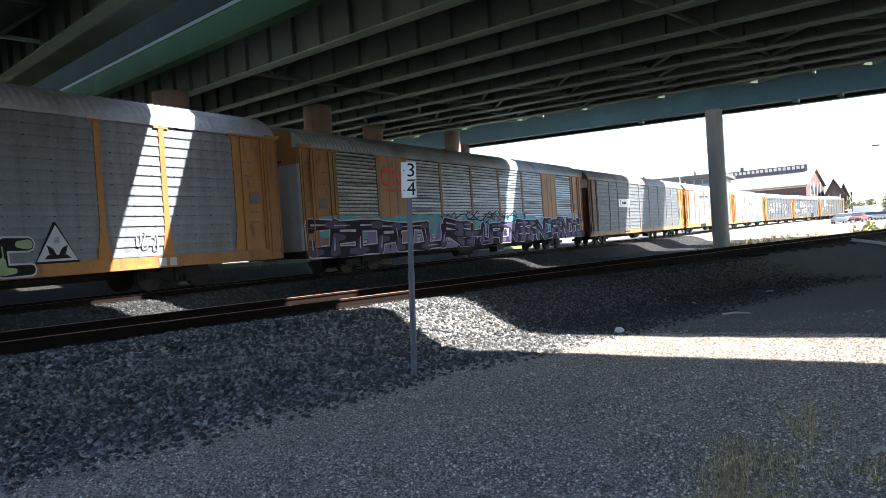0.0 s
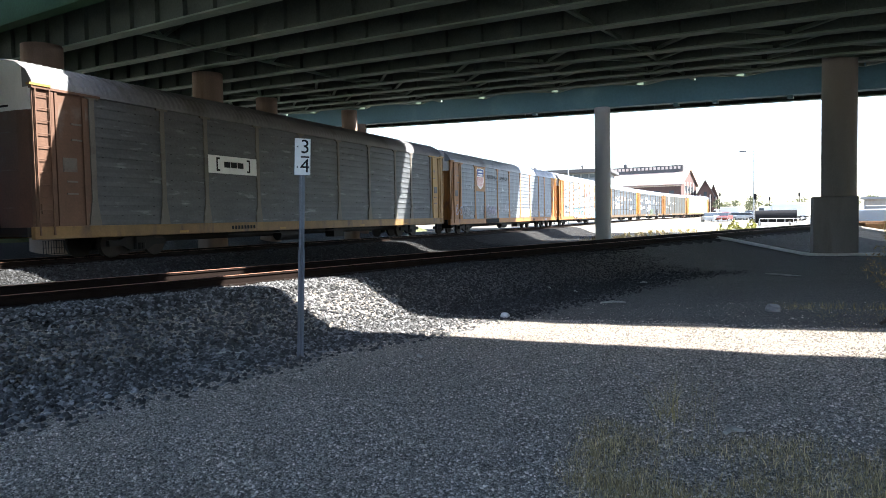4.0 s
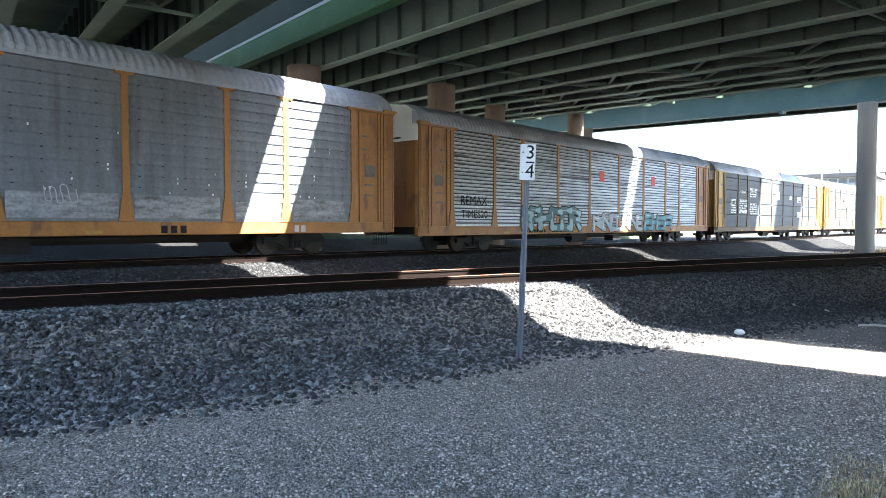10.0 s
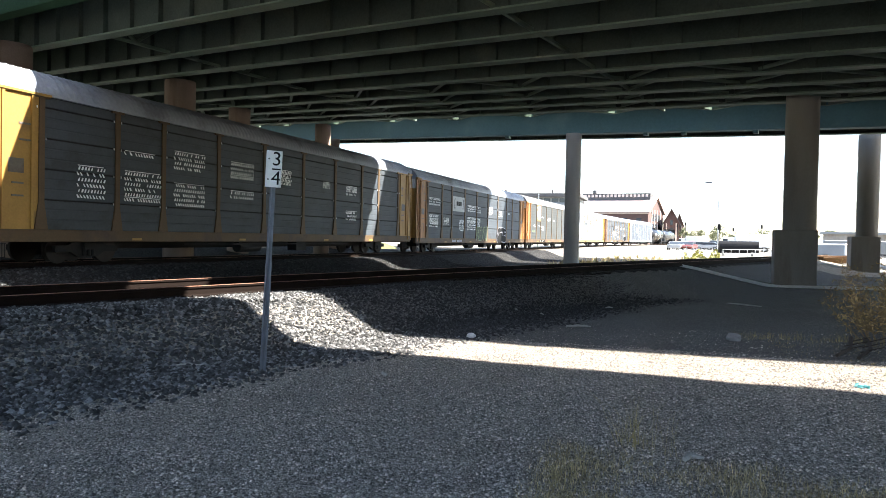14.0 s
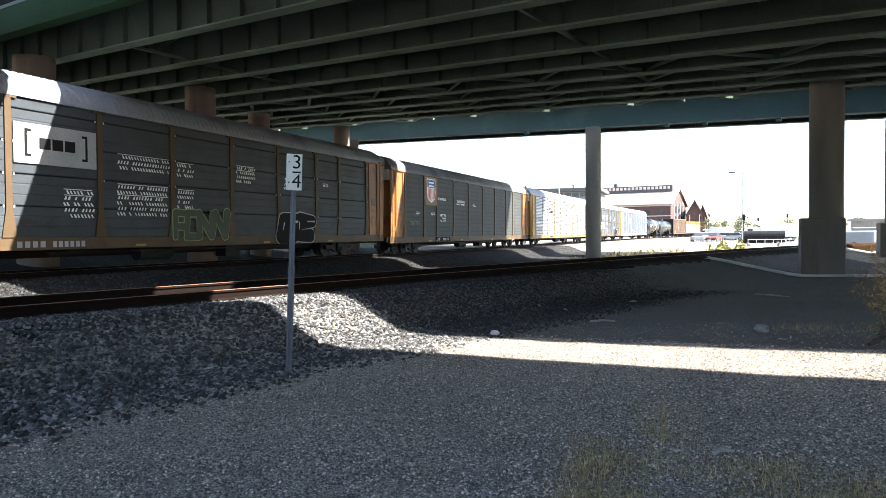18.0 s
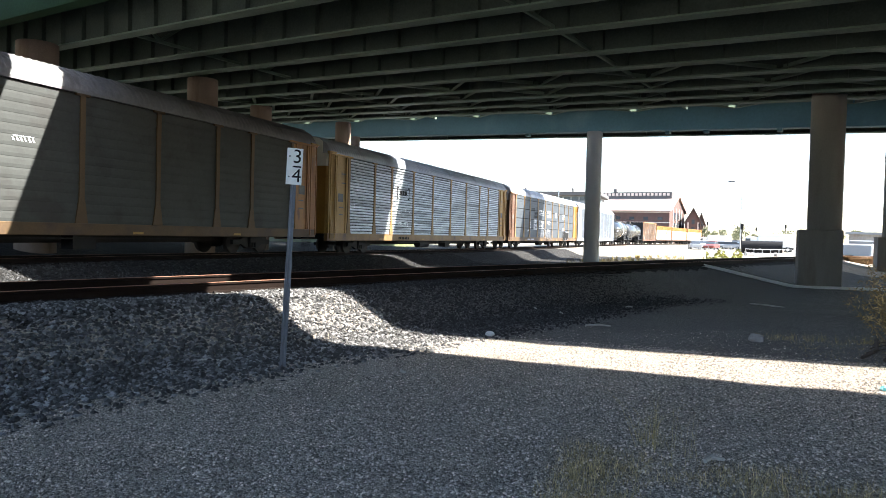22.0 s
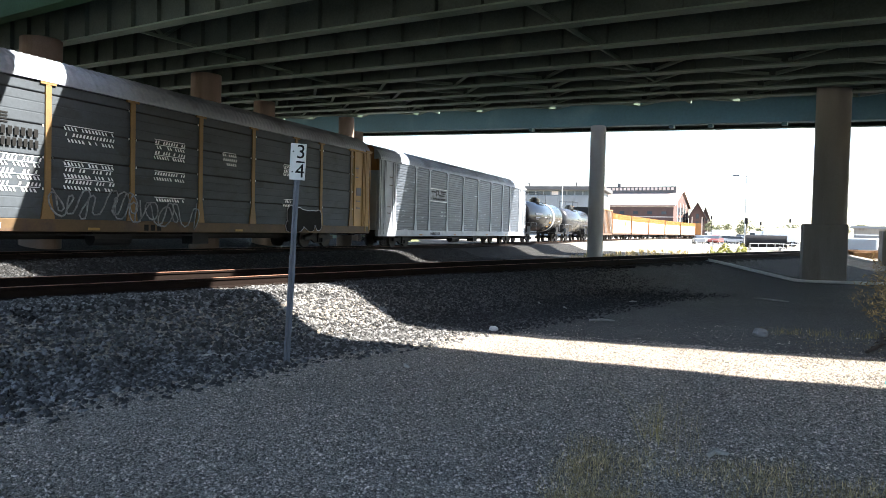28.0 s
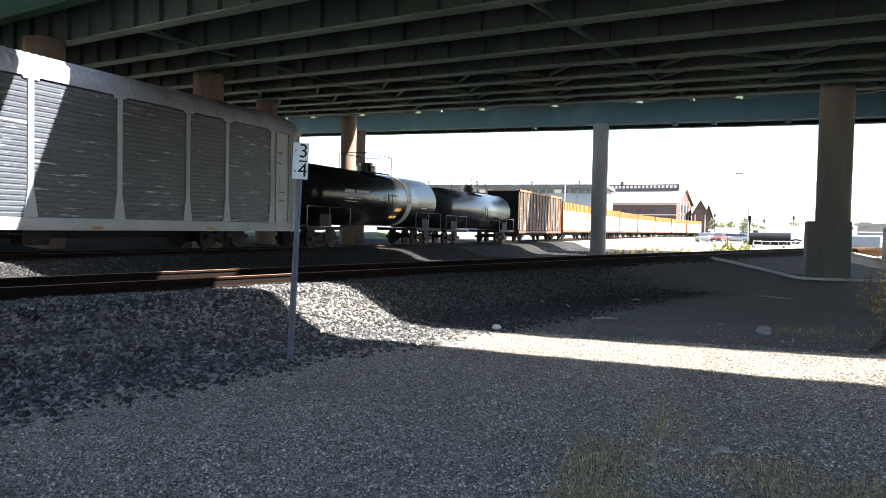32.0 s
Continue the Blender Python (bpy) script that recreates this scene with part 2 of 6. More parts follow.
# ---- ground ----
def make_ground():
    def axis(lo, hi, near_lo, near_hi, fine, grow):
        v, s = [near_lo], fine
        while v[-1] < near_hi:
            v.append(v[-1] + fine)
        while v[-1] < hi:
            s *= grow
            v.append(v[-1] + s)
        s = fine
        while v[0] > lo:
            s *= grow
            v.insert(0, v[0] - s)
        return v
    xs, ys = axis(-900, 2500, -4, 44, 0.3, 1.22), axis(-1200, 1500, -8, 21, 0.28, 1.25)
    verts = [(x, y, ground_z(x, y)) for x in xs for y in ys]
    n = len(ys)
    faces = [(i * n + j, (i + 1) * n + j, (i + 1) * n + j + 1, i * n + j + 1) for i in range(len(xs) - 1) for j in range(n - 1)]
    me = bpy.data.meshes.new("ground")
    me.from_pydata(verts, [], faces)
    for p in me.polygons:
        p.use_smooth = True
    me.materials.append(M_GRAVEL)
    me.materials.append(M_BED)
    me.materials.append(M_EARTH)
    me.materials.append(M_YARD)
    # Index 2 puts the middle overpass's shade into a darker earth colour.
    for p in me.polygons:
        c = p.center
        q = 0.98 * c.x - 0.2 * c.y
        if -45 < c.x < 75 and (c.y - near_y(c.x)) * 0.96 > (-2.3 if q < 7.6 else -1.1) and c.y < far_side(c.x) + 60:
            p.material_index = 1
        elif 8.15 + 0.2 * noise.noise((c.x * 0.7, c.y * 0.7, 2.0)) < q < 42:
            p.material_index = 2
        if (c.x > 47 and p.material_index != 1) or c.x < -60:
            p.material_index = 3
    tagged(new("ground", me), "dusty grey gravel yard ground under the overpass", "ground", kind="structure")


make_ground()


def make_blocking_bank():
    """An unseen slope, added behind and beside the standpoint to block low sky light."""
    line = [(10, -44), (8, -26), (3, -19), (-4, -15), (-12, -12), (-18, -6), (-21, 2), (-24, 7)]
    pts = [Vector((x, y, 0)) for x, y in line]
    out = [Vector((0.7, -0.7, 0)), Vector((0.6, -0.8, 0)), Vector((0.2, -1, 0)), Vector((-0.05, -1, 0)), Vector((-0.5, -0.86, 0)), Vector((-0.9, -0.4, 0)), Vector((-1, -0.1, 0)), Vector((-1, 0, 0))]
    rows = []
    for i in range(len(pts) - 1):
        for k in range(8):
            f = k / 8
            p, o = pts[i].lerp(pts[i + 1], f), out[i].lerp(out[i + 1], f).normalized()
            row = []
            for d, h in ((0, -0.6), (0.3, 0.2), (2, 1.6), (4.5, 3.4), (7, 5.2), (8.5, 5.7), (20, 5.9), (60, 5.9)):
                q = p + o * d
                row.append((q.x, q.y, h + 0.35 * noise.noise((q.x * 0.5, q.y * 0.5, 1.0)) * (d > 0)))
            rows.append(row)
    n = 8
    me = bpy.data.meshes.new("embankment")
    me.from_pydata([v for r in rows for v in r], [], [(i * n + j, (i + 1) * n + j, (i + 1) * n + j + 1, i * n + j + 1) for i in range(len(rows) - 1) for j in range(n - 1)])
    me.materials.append(M_BANK)
    tagged(new("embankment", me), "unseen dark weedy bank added to block low sky light", "embankment", kind="structure")


make_blocking_bank()


# ---- tracks ----
def along(f, x0, x1, step, off=0.0, zf=None):
    out, x = [], x0
    while x <= x1 + 1e-6:
        h = math.atan2(f(x + 0.05) - f(x - 0.05), 0.1)
        out.append(((x - math.sin(h) * off, f(x) + math.cos(h) * off, zf(x) if zf else RAIL), h))
        x += step
    return out


RAIL_SECTION = [(-0.07, -0.17), (0.07, -0.17), (0.07, -0.155), (0.012, -0.13), (0.012, -0.045), (0.036, -0.035), (0.036, -0.004), (0.028, 0.0), (-0.028, 0.0), (-0.036, -0.004), (-0.036, -0.035), (-0.012, -0.045), (-0.012, -0.13), (-0.07, -0.155)]


def make_track(name, f, x0, x1, ties, label, zf=None):
    e = empty(name, Matrix(), label, "railway track", kind="structure")
    for off in (-0.7535, 0.7535):
        bm = sweep(bmesh.new(), RAIL_SECTION, along(f, x0, x1, 1.0, off, zf))
        bm.faces.ensure_lookup_table()
        for fc in bm.faces:
            if all(v.co.z > (zf(v.co.x) if zf else RAIL) - 0.008 for v in fc.verts):
                fc.material_index = 1
        part("rail", bm, [M_RUST, M_RAILTOP], e)
    bm = new_bm((-0.115, 0.115, -1.3, 1.3, -0.36, -0.175))
    for s in (-0.7535, 0.7535):
        box(bm, -0.1, 0.1, s - 0.17, s + 0.17, -0.174, -0.16)
        for d in (-0.09, 0.09):
            box(bm, -0.03, 0.03, s + d - 0.014, s + d + 0.014, -0.16, -0.135)
    first = None
    for i, ((x, y, z), h) in enumerate(along(f, ties[0], ties[1], 0.5, 0, zf)):
        m = Matrix.Translation((x, y, z)) @ Matrix.Rotation(h + 0.02 * (random.random() - 0.5), 4, "Z")
        if first is None:
            first = part("tie", bm, M_TIE, e)
            first.matrix_basis = m
        else:
            share("tie", first, e, m)
    return e


make_track("near_track", near_y, -40, 60, (-6, 22), "rusty railway track on a raised ballast bed")
make_track("far_track", far_y, -60, 230, (-5, 75), "railway track under the moving freight train", far_z)


# ---- overpass ----
BA = radians(78.5)                              # heading of the bridges
BD = Vector((math.cos(BA), math.sin(BA), 0))
BN = Vector((math.sin(BA), -math.cos(BA), 0))
GRADE = 0.0453


def bridge_point(q, s, up=0.0):
    """q across the bridges, s along them, up over the girders' bottom."""
    p = BN * q + BD * s
    return Vector((p.x, p.y, 7.25 + GRADE * p.y + up))


def bridge_box(bm, q0, q1, s0, s1, u0, u1, mi=0):
    vs = [bm.verts.new(bridge_point(q, s, u)) for q in (q0, q1) for s in (s0, s1) for u in (u0, u1)]
    for k in ((0, 1, 3, 2), (4, 6, 7, 5), (0, 4, 5, 1), (2, 3, 7, 6), (0, 2, 6, 4), (1, 5, 7, 3)):
        bm.faces.new([vs[i] for i in k]).material_index = mi
    return bm


def girder(parent, q, s0, s1, depth, material, flange=0.22, low=0.0, outer=None):
    # Flanges keep the lighter steel; the web gets its shade as colour.
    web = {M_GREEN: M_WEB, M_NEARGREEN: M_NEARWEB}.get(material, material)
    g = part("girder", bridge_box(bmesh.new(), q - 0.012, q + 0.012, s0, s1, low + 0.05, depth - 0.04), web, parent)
    part("bottom_flange", bridge_box(bmesh.new(), q - flange, q + flange, s0, s1, low, low + 0.05), material, g)
    part("top_flange", bridge_box(bmesh.new(), q - (flange if outer is None else outer), q + flange, s0, s1, depth - 0.04, depth - 0.003), material, g)
    bm = bmesh.new()
    s = s0 + 0.7
    while s < min(s1, 44.0):
        for sg in (-1, 1) if outer is None else (1,):
            a, b = sorted((q + sg * 0.013, q + sg * (flange - 0.05)))
            bridge_box(bm, a, b, s - 0.01, s + 0.01, low + 0.051, depth - 0.041)
        s += 1.55
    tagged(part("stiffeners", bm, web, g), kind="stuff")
    return g


S0, S1 = -110.0, 95.0
SLAB = 1.5


def strut(bm, a, b, w=0.05):
    """An angle iron between two points."""
    a, b = Vector(a), Vector(b)
    q = (b - a).to_track_quat("Z", "Y").to_matrix().to_4x4()
    m = Matrix.Translation(a) @ q
    n = (b - a).length
    box(bm, -w, w, -0.006, 0.006, 0, n, 0, m)
    box(bm, -w, -w + 0.012, 0.0061, 2 * w, 0, n, 0, m)
    return bm


def cross_frame(parent, q0, q1, s):
    bm = bmesh.new()
    p = lambda q, u: bridge_point(q, s, u)
    strut(bm, p(q0, 0.12), p(q1, 0.12))
    strut(bm, p(q0, 1.3), p(q1, 1.3))
    strut(bm, p(q0, 1.25), p((q0 + q1) / 2, 0.14))
    strut(bm, p(q1, 1.25), p((q0 + q1) / 2, 0.14))
    part("cross_frame", bm, M_GREEN, parent)


def lateral(parent, q0, s0, q1, s1, up=0.03):
    part("lateral_brace", strut(bmesh.new(), bridge_point(q0, s0, up), bridge_point(q1, s1, up), 0.07), M_GREEN, parent)


near_bridge = empty("overpass_near", Matrix(), "green steel girder overpass, seen from below", "overpass", kind="structure")
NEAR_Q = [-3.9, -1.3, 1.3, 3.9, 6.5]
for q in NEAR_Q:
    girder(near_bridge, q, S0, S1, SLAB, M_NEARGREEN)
# The deck takes the dark web colour for the shade under it.
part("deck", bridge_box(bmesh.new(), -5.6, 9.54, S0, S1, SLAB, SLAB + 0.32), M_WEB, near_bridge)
# Unseen parapet, added at the gap against the sky.
part("barrier", bridge_box(bmesh.new(), 9.2, 9.53, S0, S1, SLAB + 0.32, SLAB + 1.2), M_CONCRETE, near_bridge)
for s in (9.0, 23.0, 36.0):
    for a, b in zip(NEAR_Q, NEAR_Q[1:]):
        cross_frame(near_bridge, a, b, s)

mid_bridge = empty("overpass_middle", Matrix(), "green steel girder overpass, seen from below", "overpass", kind="structure")
MID_Q = [11.03, 12.95, 15.7, 18.0, 20.6, 22.8, 24.8, 26.7, 28.4, 30.0, 31.5]
for k, q in enumerate(MID_Q):
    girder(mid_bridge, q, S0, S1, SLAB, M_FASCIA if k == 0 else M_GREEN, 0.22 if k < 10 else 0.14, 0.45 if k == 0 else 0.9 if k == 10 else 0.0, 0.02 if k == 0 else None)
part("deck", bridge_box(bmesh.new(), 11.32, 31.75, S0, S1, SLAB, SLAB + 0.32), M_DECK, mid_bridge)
# Tall screen added to shut off the sky seen through the gap.
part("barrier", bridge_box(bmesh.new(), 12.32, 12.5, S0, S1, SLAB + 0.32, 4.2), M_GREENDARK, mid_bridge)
for s in (9.0, 23.0, 36.0):
    for a, b in zip(MID_Q[1:], MID_Q[2:]):
        cross_frame(mid_bridge, a, b, s)
for k in range(1, len(MID_Q) - 1):
    a, b = MID_Q[k], MID_Q[k + 1]
    for i in range(9) if k > 4 else ():
        s = -6.0 + 4.4 * i + 0.7 * k
        lateral(mid_bridge, a, s, b, s + 2.2, 0.10)
        lateral(mid_bridge, b, s + 2.2, a, s + 4.4, 0.10)

far_bridge = empty("overpass_far", Matrix(), "overpass with a teal painted steel fascia girder", "overpass", kind="structure")
girder(far_bridge, 37.0, S0, S1, 1.75, M_TEAL, 0.3, 0.0, 0.3)
for q in (40.0, 43.0):
    girder(far_bridge, q, S0, S1, 1.75, M_GREEN, low=0.6)
part("deck", bridge_box(bmesh.new(), 33.0, 46.0, S0, S1, 1.75, 2.1), M_DECK, far_bridge)
# Unseen slab, added to keep sun from the gap off the near ground.
part("deck_edge", bridge_box(bmesh.new(), 31.6, 32.999, S0, 2.5, 1.86, 2.1), M_DECK, far_bridge)
bm = bmesh.new()
for s in (6.0, 9.5, 11.5, 20.0):
    bridge_box(bm, 36.85, 37.15, s - 0.12, s + 0.12, -0.16, -0.002)
part("bearing_plate", bm, M_TEAL, far_bridge)

# two unseen ramps, added behind the far overpass to shade the train there
for x0, x1, zz in ((46.5, 59.8, 14.5), (64.9, 71.6, 15.5)):
    e = empty("shade_ramp", Matrix(), "unseen concrete ramp added to shade the train", "ramp", kind="structure")
    bm = bmesh.new()
    for m in (0,):
        vs = []
        for y in (-60.0, 34.0):
            for x in (x0, x1):
                for z in (zz, zz + 0.8):
                    vs.append(bm.verts.new((x + 0.203 * (y - 18), y, z)))
        for k in ((0, 1, 3, 2), (4, 6, 7, 5), (0, 4, 5, 1), (2, 3, 7, 6), (0, 2, 6, 4), (1, 5, 7, 3)):
            bm.faces.new([vs[i] for i in k])
    part("deck", bm, M_CONCRETE, e)


def column(x, y, r, top, ped=None, flare=True, material=M_CONCRETE):
    z0 = ground_z(x, y) - 0.25
    e = empty("bridge_column", Matrix.Translation((x, y, z0)), "grey concrete column under the overpass" + (" with a square footing" if ped else ""), "column", "columns of the overpass", "structure")
    h = top - z0
    bm = bmesh.new()
    prof = [(0, r), (h - 1.0, r), (h - 0.35, r * (1.12 if flare else 1)), (h, r * (1.3 if flare else 1))]
    n = 36
    rings = [[bm.verts.new((rr * math.cos(2 * math.pi * i / n), rr * math.sin(2 * math.pi * i / n), z)) for i in range(n)] for z, rr in prof]
    for a, b in zip(rings, rings[1:]):
        for i in range(n):
            bm.faces.new((a[i], a[(i + 1) % n], b[(i + 1) % n], b[i])).smooth = True
    bm.faces.new(rings[-1])
    part("shaft", bm, material, e)
    if ped:
        part("footing", bevelled(box(bmesh.new(), *ped), 0.03), M_CONCRETE, e)
    return e


column(29.9, -2.84, 0.6, 8.5, (-0.75, 0.75, -0.58, 0.90, 0.0, 2.45), False)
column(48.5, -8.3, 0.6, 8.3, (-0.75, 0.75, -0.62, 0.92, 0.0, 2.4), False)
# Side light on this column is put into a paler concrete.
column(39.2, 7.96, 0.44, 7.62, flare=False, material=M_LITCONC)
for x, y, r, top in ((17.5, 24.7, 0.72, 8.37), (23.9, 22.6, 0.66, 8.26), (30.7, 24.8, 0.58, 8.37), (36.2, 22.9, 0.48, 8.28), (42.6, 26.0, 0.42, 8.4)):
    column(x, y, r, top, flare=False, material=M_PIER)
# ---- mile sign ----
def text(body, size, m, material, parent, extrude=0.002, name="lettering", align="CENTER"):
    cu = bpy.data.curves.new(name, "FONT")
    cu.body, cu.size, cu.extrude, cu.align_x, cu.align_y = body, size, extrude, align, "CENTER"
    cu.materials.append(material)
    ob = new(name, cu)
    ob.parent = parent
    ob.matrix_basis = m
    return ob


def make_sign():
    x, y = 5.78, 4.33
    z = ground_z(x, y)
    e = empty("mile_sign", Matrix.Translation((x, y, z)), "white fraction mile sign on a galvanised channel post", "sign")
    lean = Matrix.Rotation(radians(2.2), 4, Vector((0.8, 0.6, 0)))
    face = lean @ Matrix.Rotation(radians(-52), 4, "Z") @ Matrix.Rotation(radians(90), 4, "X")
    u = Matrix.Rotation(radians(-52), 4, "Z")
    bm = bmesh.new()
    prof = [(-0.045, 0.0), (-0.02, 0.0), (-0.012, 0.028), (0.012, 0.028), (0.02, 0.0), (0.045, 0.0), (0.045, 0.006), (0.024, 0.006), (0.015, 0.034), (-0.015, 0.034), (-0.024, 0.006), (-0.045, 0.006)]
    for z0, z1, k in ((-0.25, 1.12, 0.72), (1.0, 2.26, 0.62)):
        rings = [[bm.verts.new(lean @ u @ Vector((a * k, b * k + (0.0 if k < 0.7 else -0.004), zz))) for a, b in prof] for zz in (z0, z1)]
        for i in range(len(prof)):
            j = (i + 1) % len(prof)
            bm.faces.new((rings[0][i], rings[0][j], rings[1][j], rings[1][i]))
        bm.faces.new(rings[1])
    part("post", bm, M_POST, e)
    pm = lean @ u
    plate = part("plate", bevelled(box(bmesh.new(), -0.08, 0.08, -0.012, -0.006, 1.90, 2.275, 0), 0.002), M_WHITE, e, "white enamelled plate with black figures")
    plate.matrix_basis = pm
    at = lambda a, b: pm @ Matrix.Translation((a, -0.0145, b)) @ Matrix.Rotation(radians(90), 4, "X")
    for ch, zz in (("3", 2.185), ("4", 1.988)):
        text(ch, 0.2, at(0.025, zz), M_INK, e, name="figure")
    bar = part("fraction_bar", box(bmesh.new(), -0.018, 0.068, -0.0145, -0.0125, 2.078, 2.093), M_INK, e)
    bar.matrix_basis = pm
    for zz in (2.19, 1.98):
        b = part("bolt", tube(bmesh.new(), (-0.052, -0.018, zz), (-0.052, -0.011, zz), 0.008, 8), M_BLACK, e)
        b.matrix_basis = pm


make_sign()


# ---- cable on the slope ----
def path_tube(name, pts, r, material, label, category, kind=""):
    cu = bpy.data.curves.new(name, "CURVE")
    cu.dimensions, cu.bevel_depth, cu.bevel_resolution = "3D", r, 3
    sp = cu.splines.new("BEZIER")
    sp.bezier_points.add(len(pts) - 1)
    for b, (x, y) in zip(sp.bezier_points, pts):
        b.co = (x, y, ground_z(x, y) + r * 0.6)
        b.handle_left_type = b.handle_right_type = "AUTO"
    cu.materials.append(material)
    return tagged(new(name, cu), label, category, kind=kind)


path_tube("cable", [(7.77, 5.69), (7.95, 5.46), (8.13, 5.2), (8.32, 4.89), (8.31, 4.43)], 0.016, M_BLACK, "thin black cable lying down the ballast slope", "cable")


path_tube("white_pipe", [(29.19, 1.57), (29.2, 0.93), (28.75, -0.17), (28.55, -1.06), (28.5, -1.85), (28.8, -2.7), (29.1, -3.67), (29.3, -4.63), (29.6, -5.93), (30.3, -8.5)], 0.07, M_WHITE, "thin white pipe lying on the ground by the column", "pipe")


# ---- loose stones ----
def stones(name, places, sizes, material, label, seed):
    rng = np.random.default_rng(seed)
    n = len(places)
    base = np.array([(1, 0, 0), (-1, 0, 0), (0, 1, 0), (0, -1, 0), (0, 0, 1), (0, 0, -1)], float)
    tri = np.array([(0, 2, 4), (2, 1, 4), (1, 3, 4), (3, 0, 4), (2, 0, 5), (1, 2, 5), (3, 1, 5), (0, 3, 5)])
    v = base[None] * (0.75 + 0.5 * rng.random((n, 6, 1)))
    v = v + 0.28 * (rng.random((n, 6, 3)) - 0.5)
    v[:, :, 2] *= 0.7
    ang = rng.random(n) * 6.283
    tilt = (rng.random(n) - 0.5) * 1.4
    c, s = np.cos(ang)[:, None], np.sin(ang)[:, None]
    x, y, z = v[..., 0], v[..., 1], v[..., 2]
    ct, st = np.cos(tilt)[:, None], np.sin(tilt)[:, None]
    x, z = x * ct - z * st, x * st + z * ct
    v = np.stack([x * c - y * s, x * s + y * c, z], -1) * sizes[:, None, None] + places[:, None, :]
    f = (tri[None] + 6 * np.arange(n)[:, None, None]).reshape(-1, 3)
    me = bpy.data.meshes.new(name)
    me.from_pydata(v.reshape(-1, 3).tolist(), [], f.tolist())
    me.materials.append(material)
    return tagged(new(name, me), label, "gravel", kind="stuff")


def scatter(count, x0, x1, u0, u1, size, spread, seed, far=False, lift=0.25):
    rng = np.random.default_rng(seed)
    out, sz = [], []
    for _ in range(count):
        x = x0 + (x1 - x0) * rng.random() ** 1.35
        u = u0 + (u1 - u0) * rng.random()
        y = (far_side(x) if far else near_y(x)) + u
        if not far and (u < -4.55 + 0.3 * noise.noise((x * 0.9, y * 0.9, 3.0)) - 0.9 * rng.random() ** 2 or (x - 11) / 9 > rng.random()):
            continue
        d = size * (1 + spread * (rng.random() - 0.5))
        toe = 0.03 * max(0.0, 1 - abs(u * 0.96 + 3.45) / 0.45) if not far else 0.0
        out.append((x, y, ground_z(x, y) + toe + d * lift * rng.random()))
        sz.append(d)
    return np.array(out), np.array(sz)


pl, sz = scatter(160000, -3.0, 20.0, -5.7, 0.3, 0.0245, 1.2, 5)
# Past the sunlit strip, the overpass's shade is put into darker stones.
darkened = 0.98 * pl[:, 0] - 0.2 * pl[:, 1] > 8.3
stones("track_ballast", pl[~darkened], sz[~darkened], M_STONE, "grey crushed stone ballast on the track's slope", 1)
stones("sooty_ballast", pl[darkened], sz[darkened] * 0.75, M_STONEDARK, "ballast on the slope, coloured darker for the overpass's shade", 7)
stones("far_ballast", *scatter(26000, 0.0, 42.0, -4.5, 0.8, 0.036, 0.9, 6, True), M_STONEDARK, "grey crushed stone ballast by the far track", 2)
rng = np.random.default_rng(8)
pl, sz = [], []
for _ in range(165000):
    r, a = 2.0 + 9.0 * rng.random() ** 1.45, radians(-12 + 92 * rng.random())
    x, y = r * math.cos(a), r * math.sin(a)
    # Few pale pebbles past the sunlit strip, to keep its shaded side dark.
    if (y - near_y(x)) * 0.96 < -3.1 and (0.98 * x - 0.2 * y < 8.4 or rng.random() < 0.12):
        d = 0.0055 + 0.0065 * rng.random() ** 2
        pl.append((x, y, ground_z(x, y) + d * 0.2))
        sz.append(d)
stones("yard_gravel", np.array(pl), np.array(sz), M_PEBBLE, "fine pale gravel scattered over the dusty yard", 3)


# ---- dry grass and weeds ----
M_GRASS = mat("dry_grass", (0.38, 0.30, 0.16), 0.9, vary=0.3, scale=3, fine=20, by_island=0.8, bump=0)
M_SCRUB = mat("yellow_green_scrub", (0.34, 0.33, 0.10), 0.9, vary=0.3, scale=3, fine=20, by_island=0.7, bump=0)
M_WEED = mat("straw_weed", (0.36, 0.28, 0.12), 0.9, vary=0.3, scale=3, fine=20, by_island=0.6, bump=0)
M_LEAF = mat("sunlit_scrub", (0.13, 0.14, 0.075), 0.9, vary=0.3, scale=3, fine=20, by_island=0.7, bump=0)


def blades(name, spots, h0, h1, w, material, label, category, kind, seed, lean=0.6):
    rng = random.Random(seed)
    vs, fs = [], []
    for x, y, k in spots:
        for _ in range(k):
            px, py = x + rng.gauss(0, 0.045), y + rng.gauss(0, 0.045)
            z = ground_z(px, py) - 0.01
            h = h0 + (h1 - h0) * rng.random()
            a, l = rng.random() * 6.283, lean * rng.random() * h
            dx, dy = math.cos(a) * l, math.sin(a) * l
            b = rng.random() * 3.14
            wx, wy = math.cos(b) * w / 2, math.sin(b) * w / 2
            i = len(vs)
            vs += [(px - wx, py - wy, z), (px + wx, py + wy, z), (px + dx * 0.35 + wx * 0.7, py + dy * 0.35 + wy * 0.7, z + h * 0.6), (px + dx * 0.35 - wx * 0.7, py + dy * 0.35 - wy * 0.7, z + h * 0.6), (px + dx, py + dy, z + h)]
            fs += [(i, i + 1, i + 2, i + 3), (i + 3, i + 2, i + 4)]
    me = bpy.data.meshes.new(name)
    me.from_pydata(vs, [], fs)
    me.materials.append(material)
    return tagged(new(name, me), label, category, kind=kind)


rg = random.Random(4)
spots = []
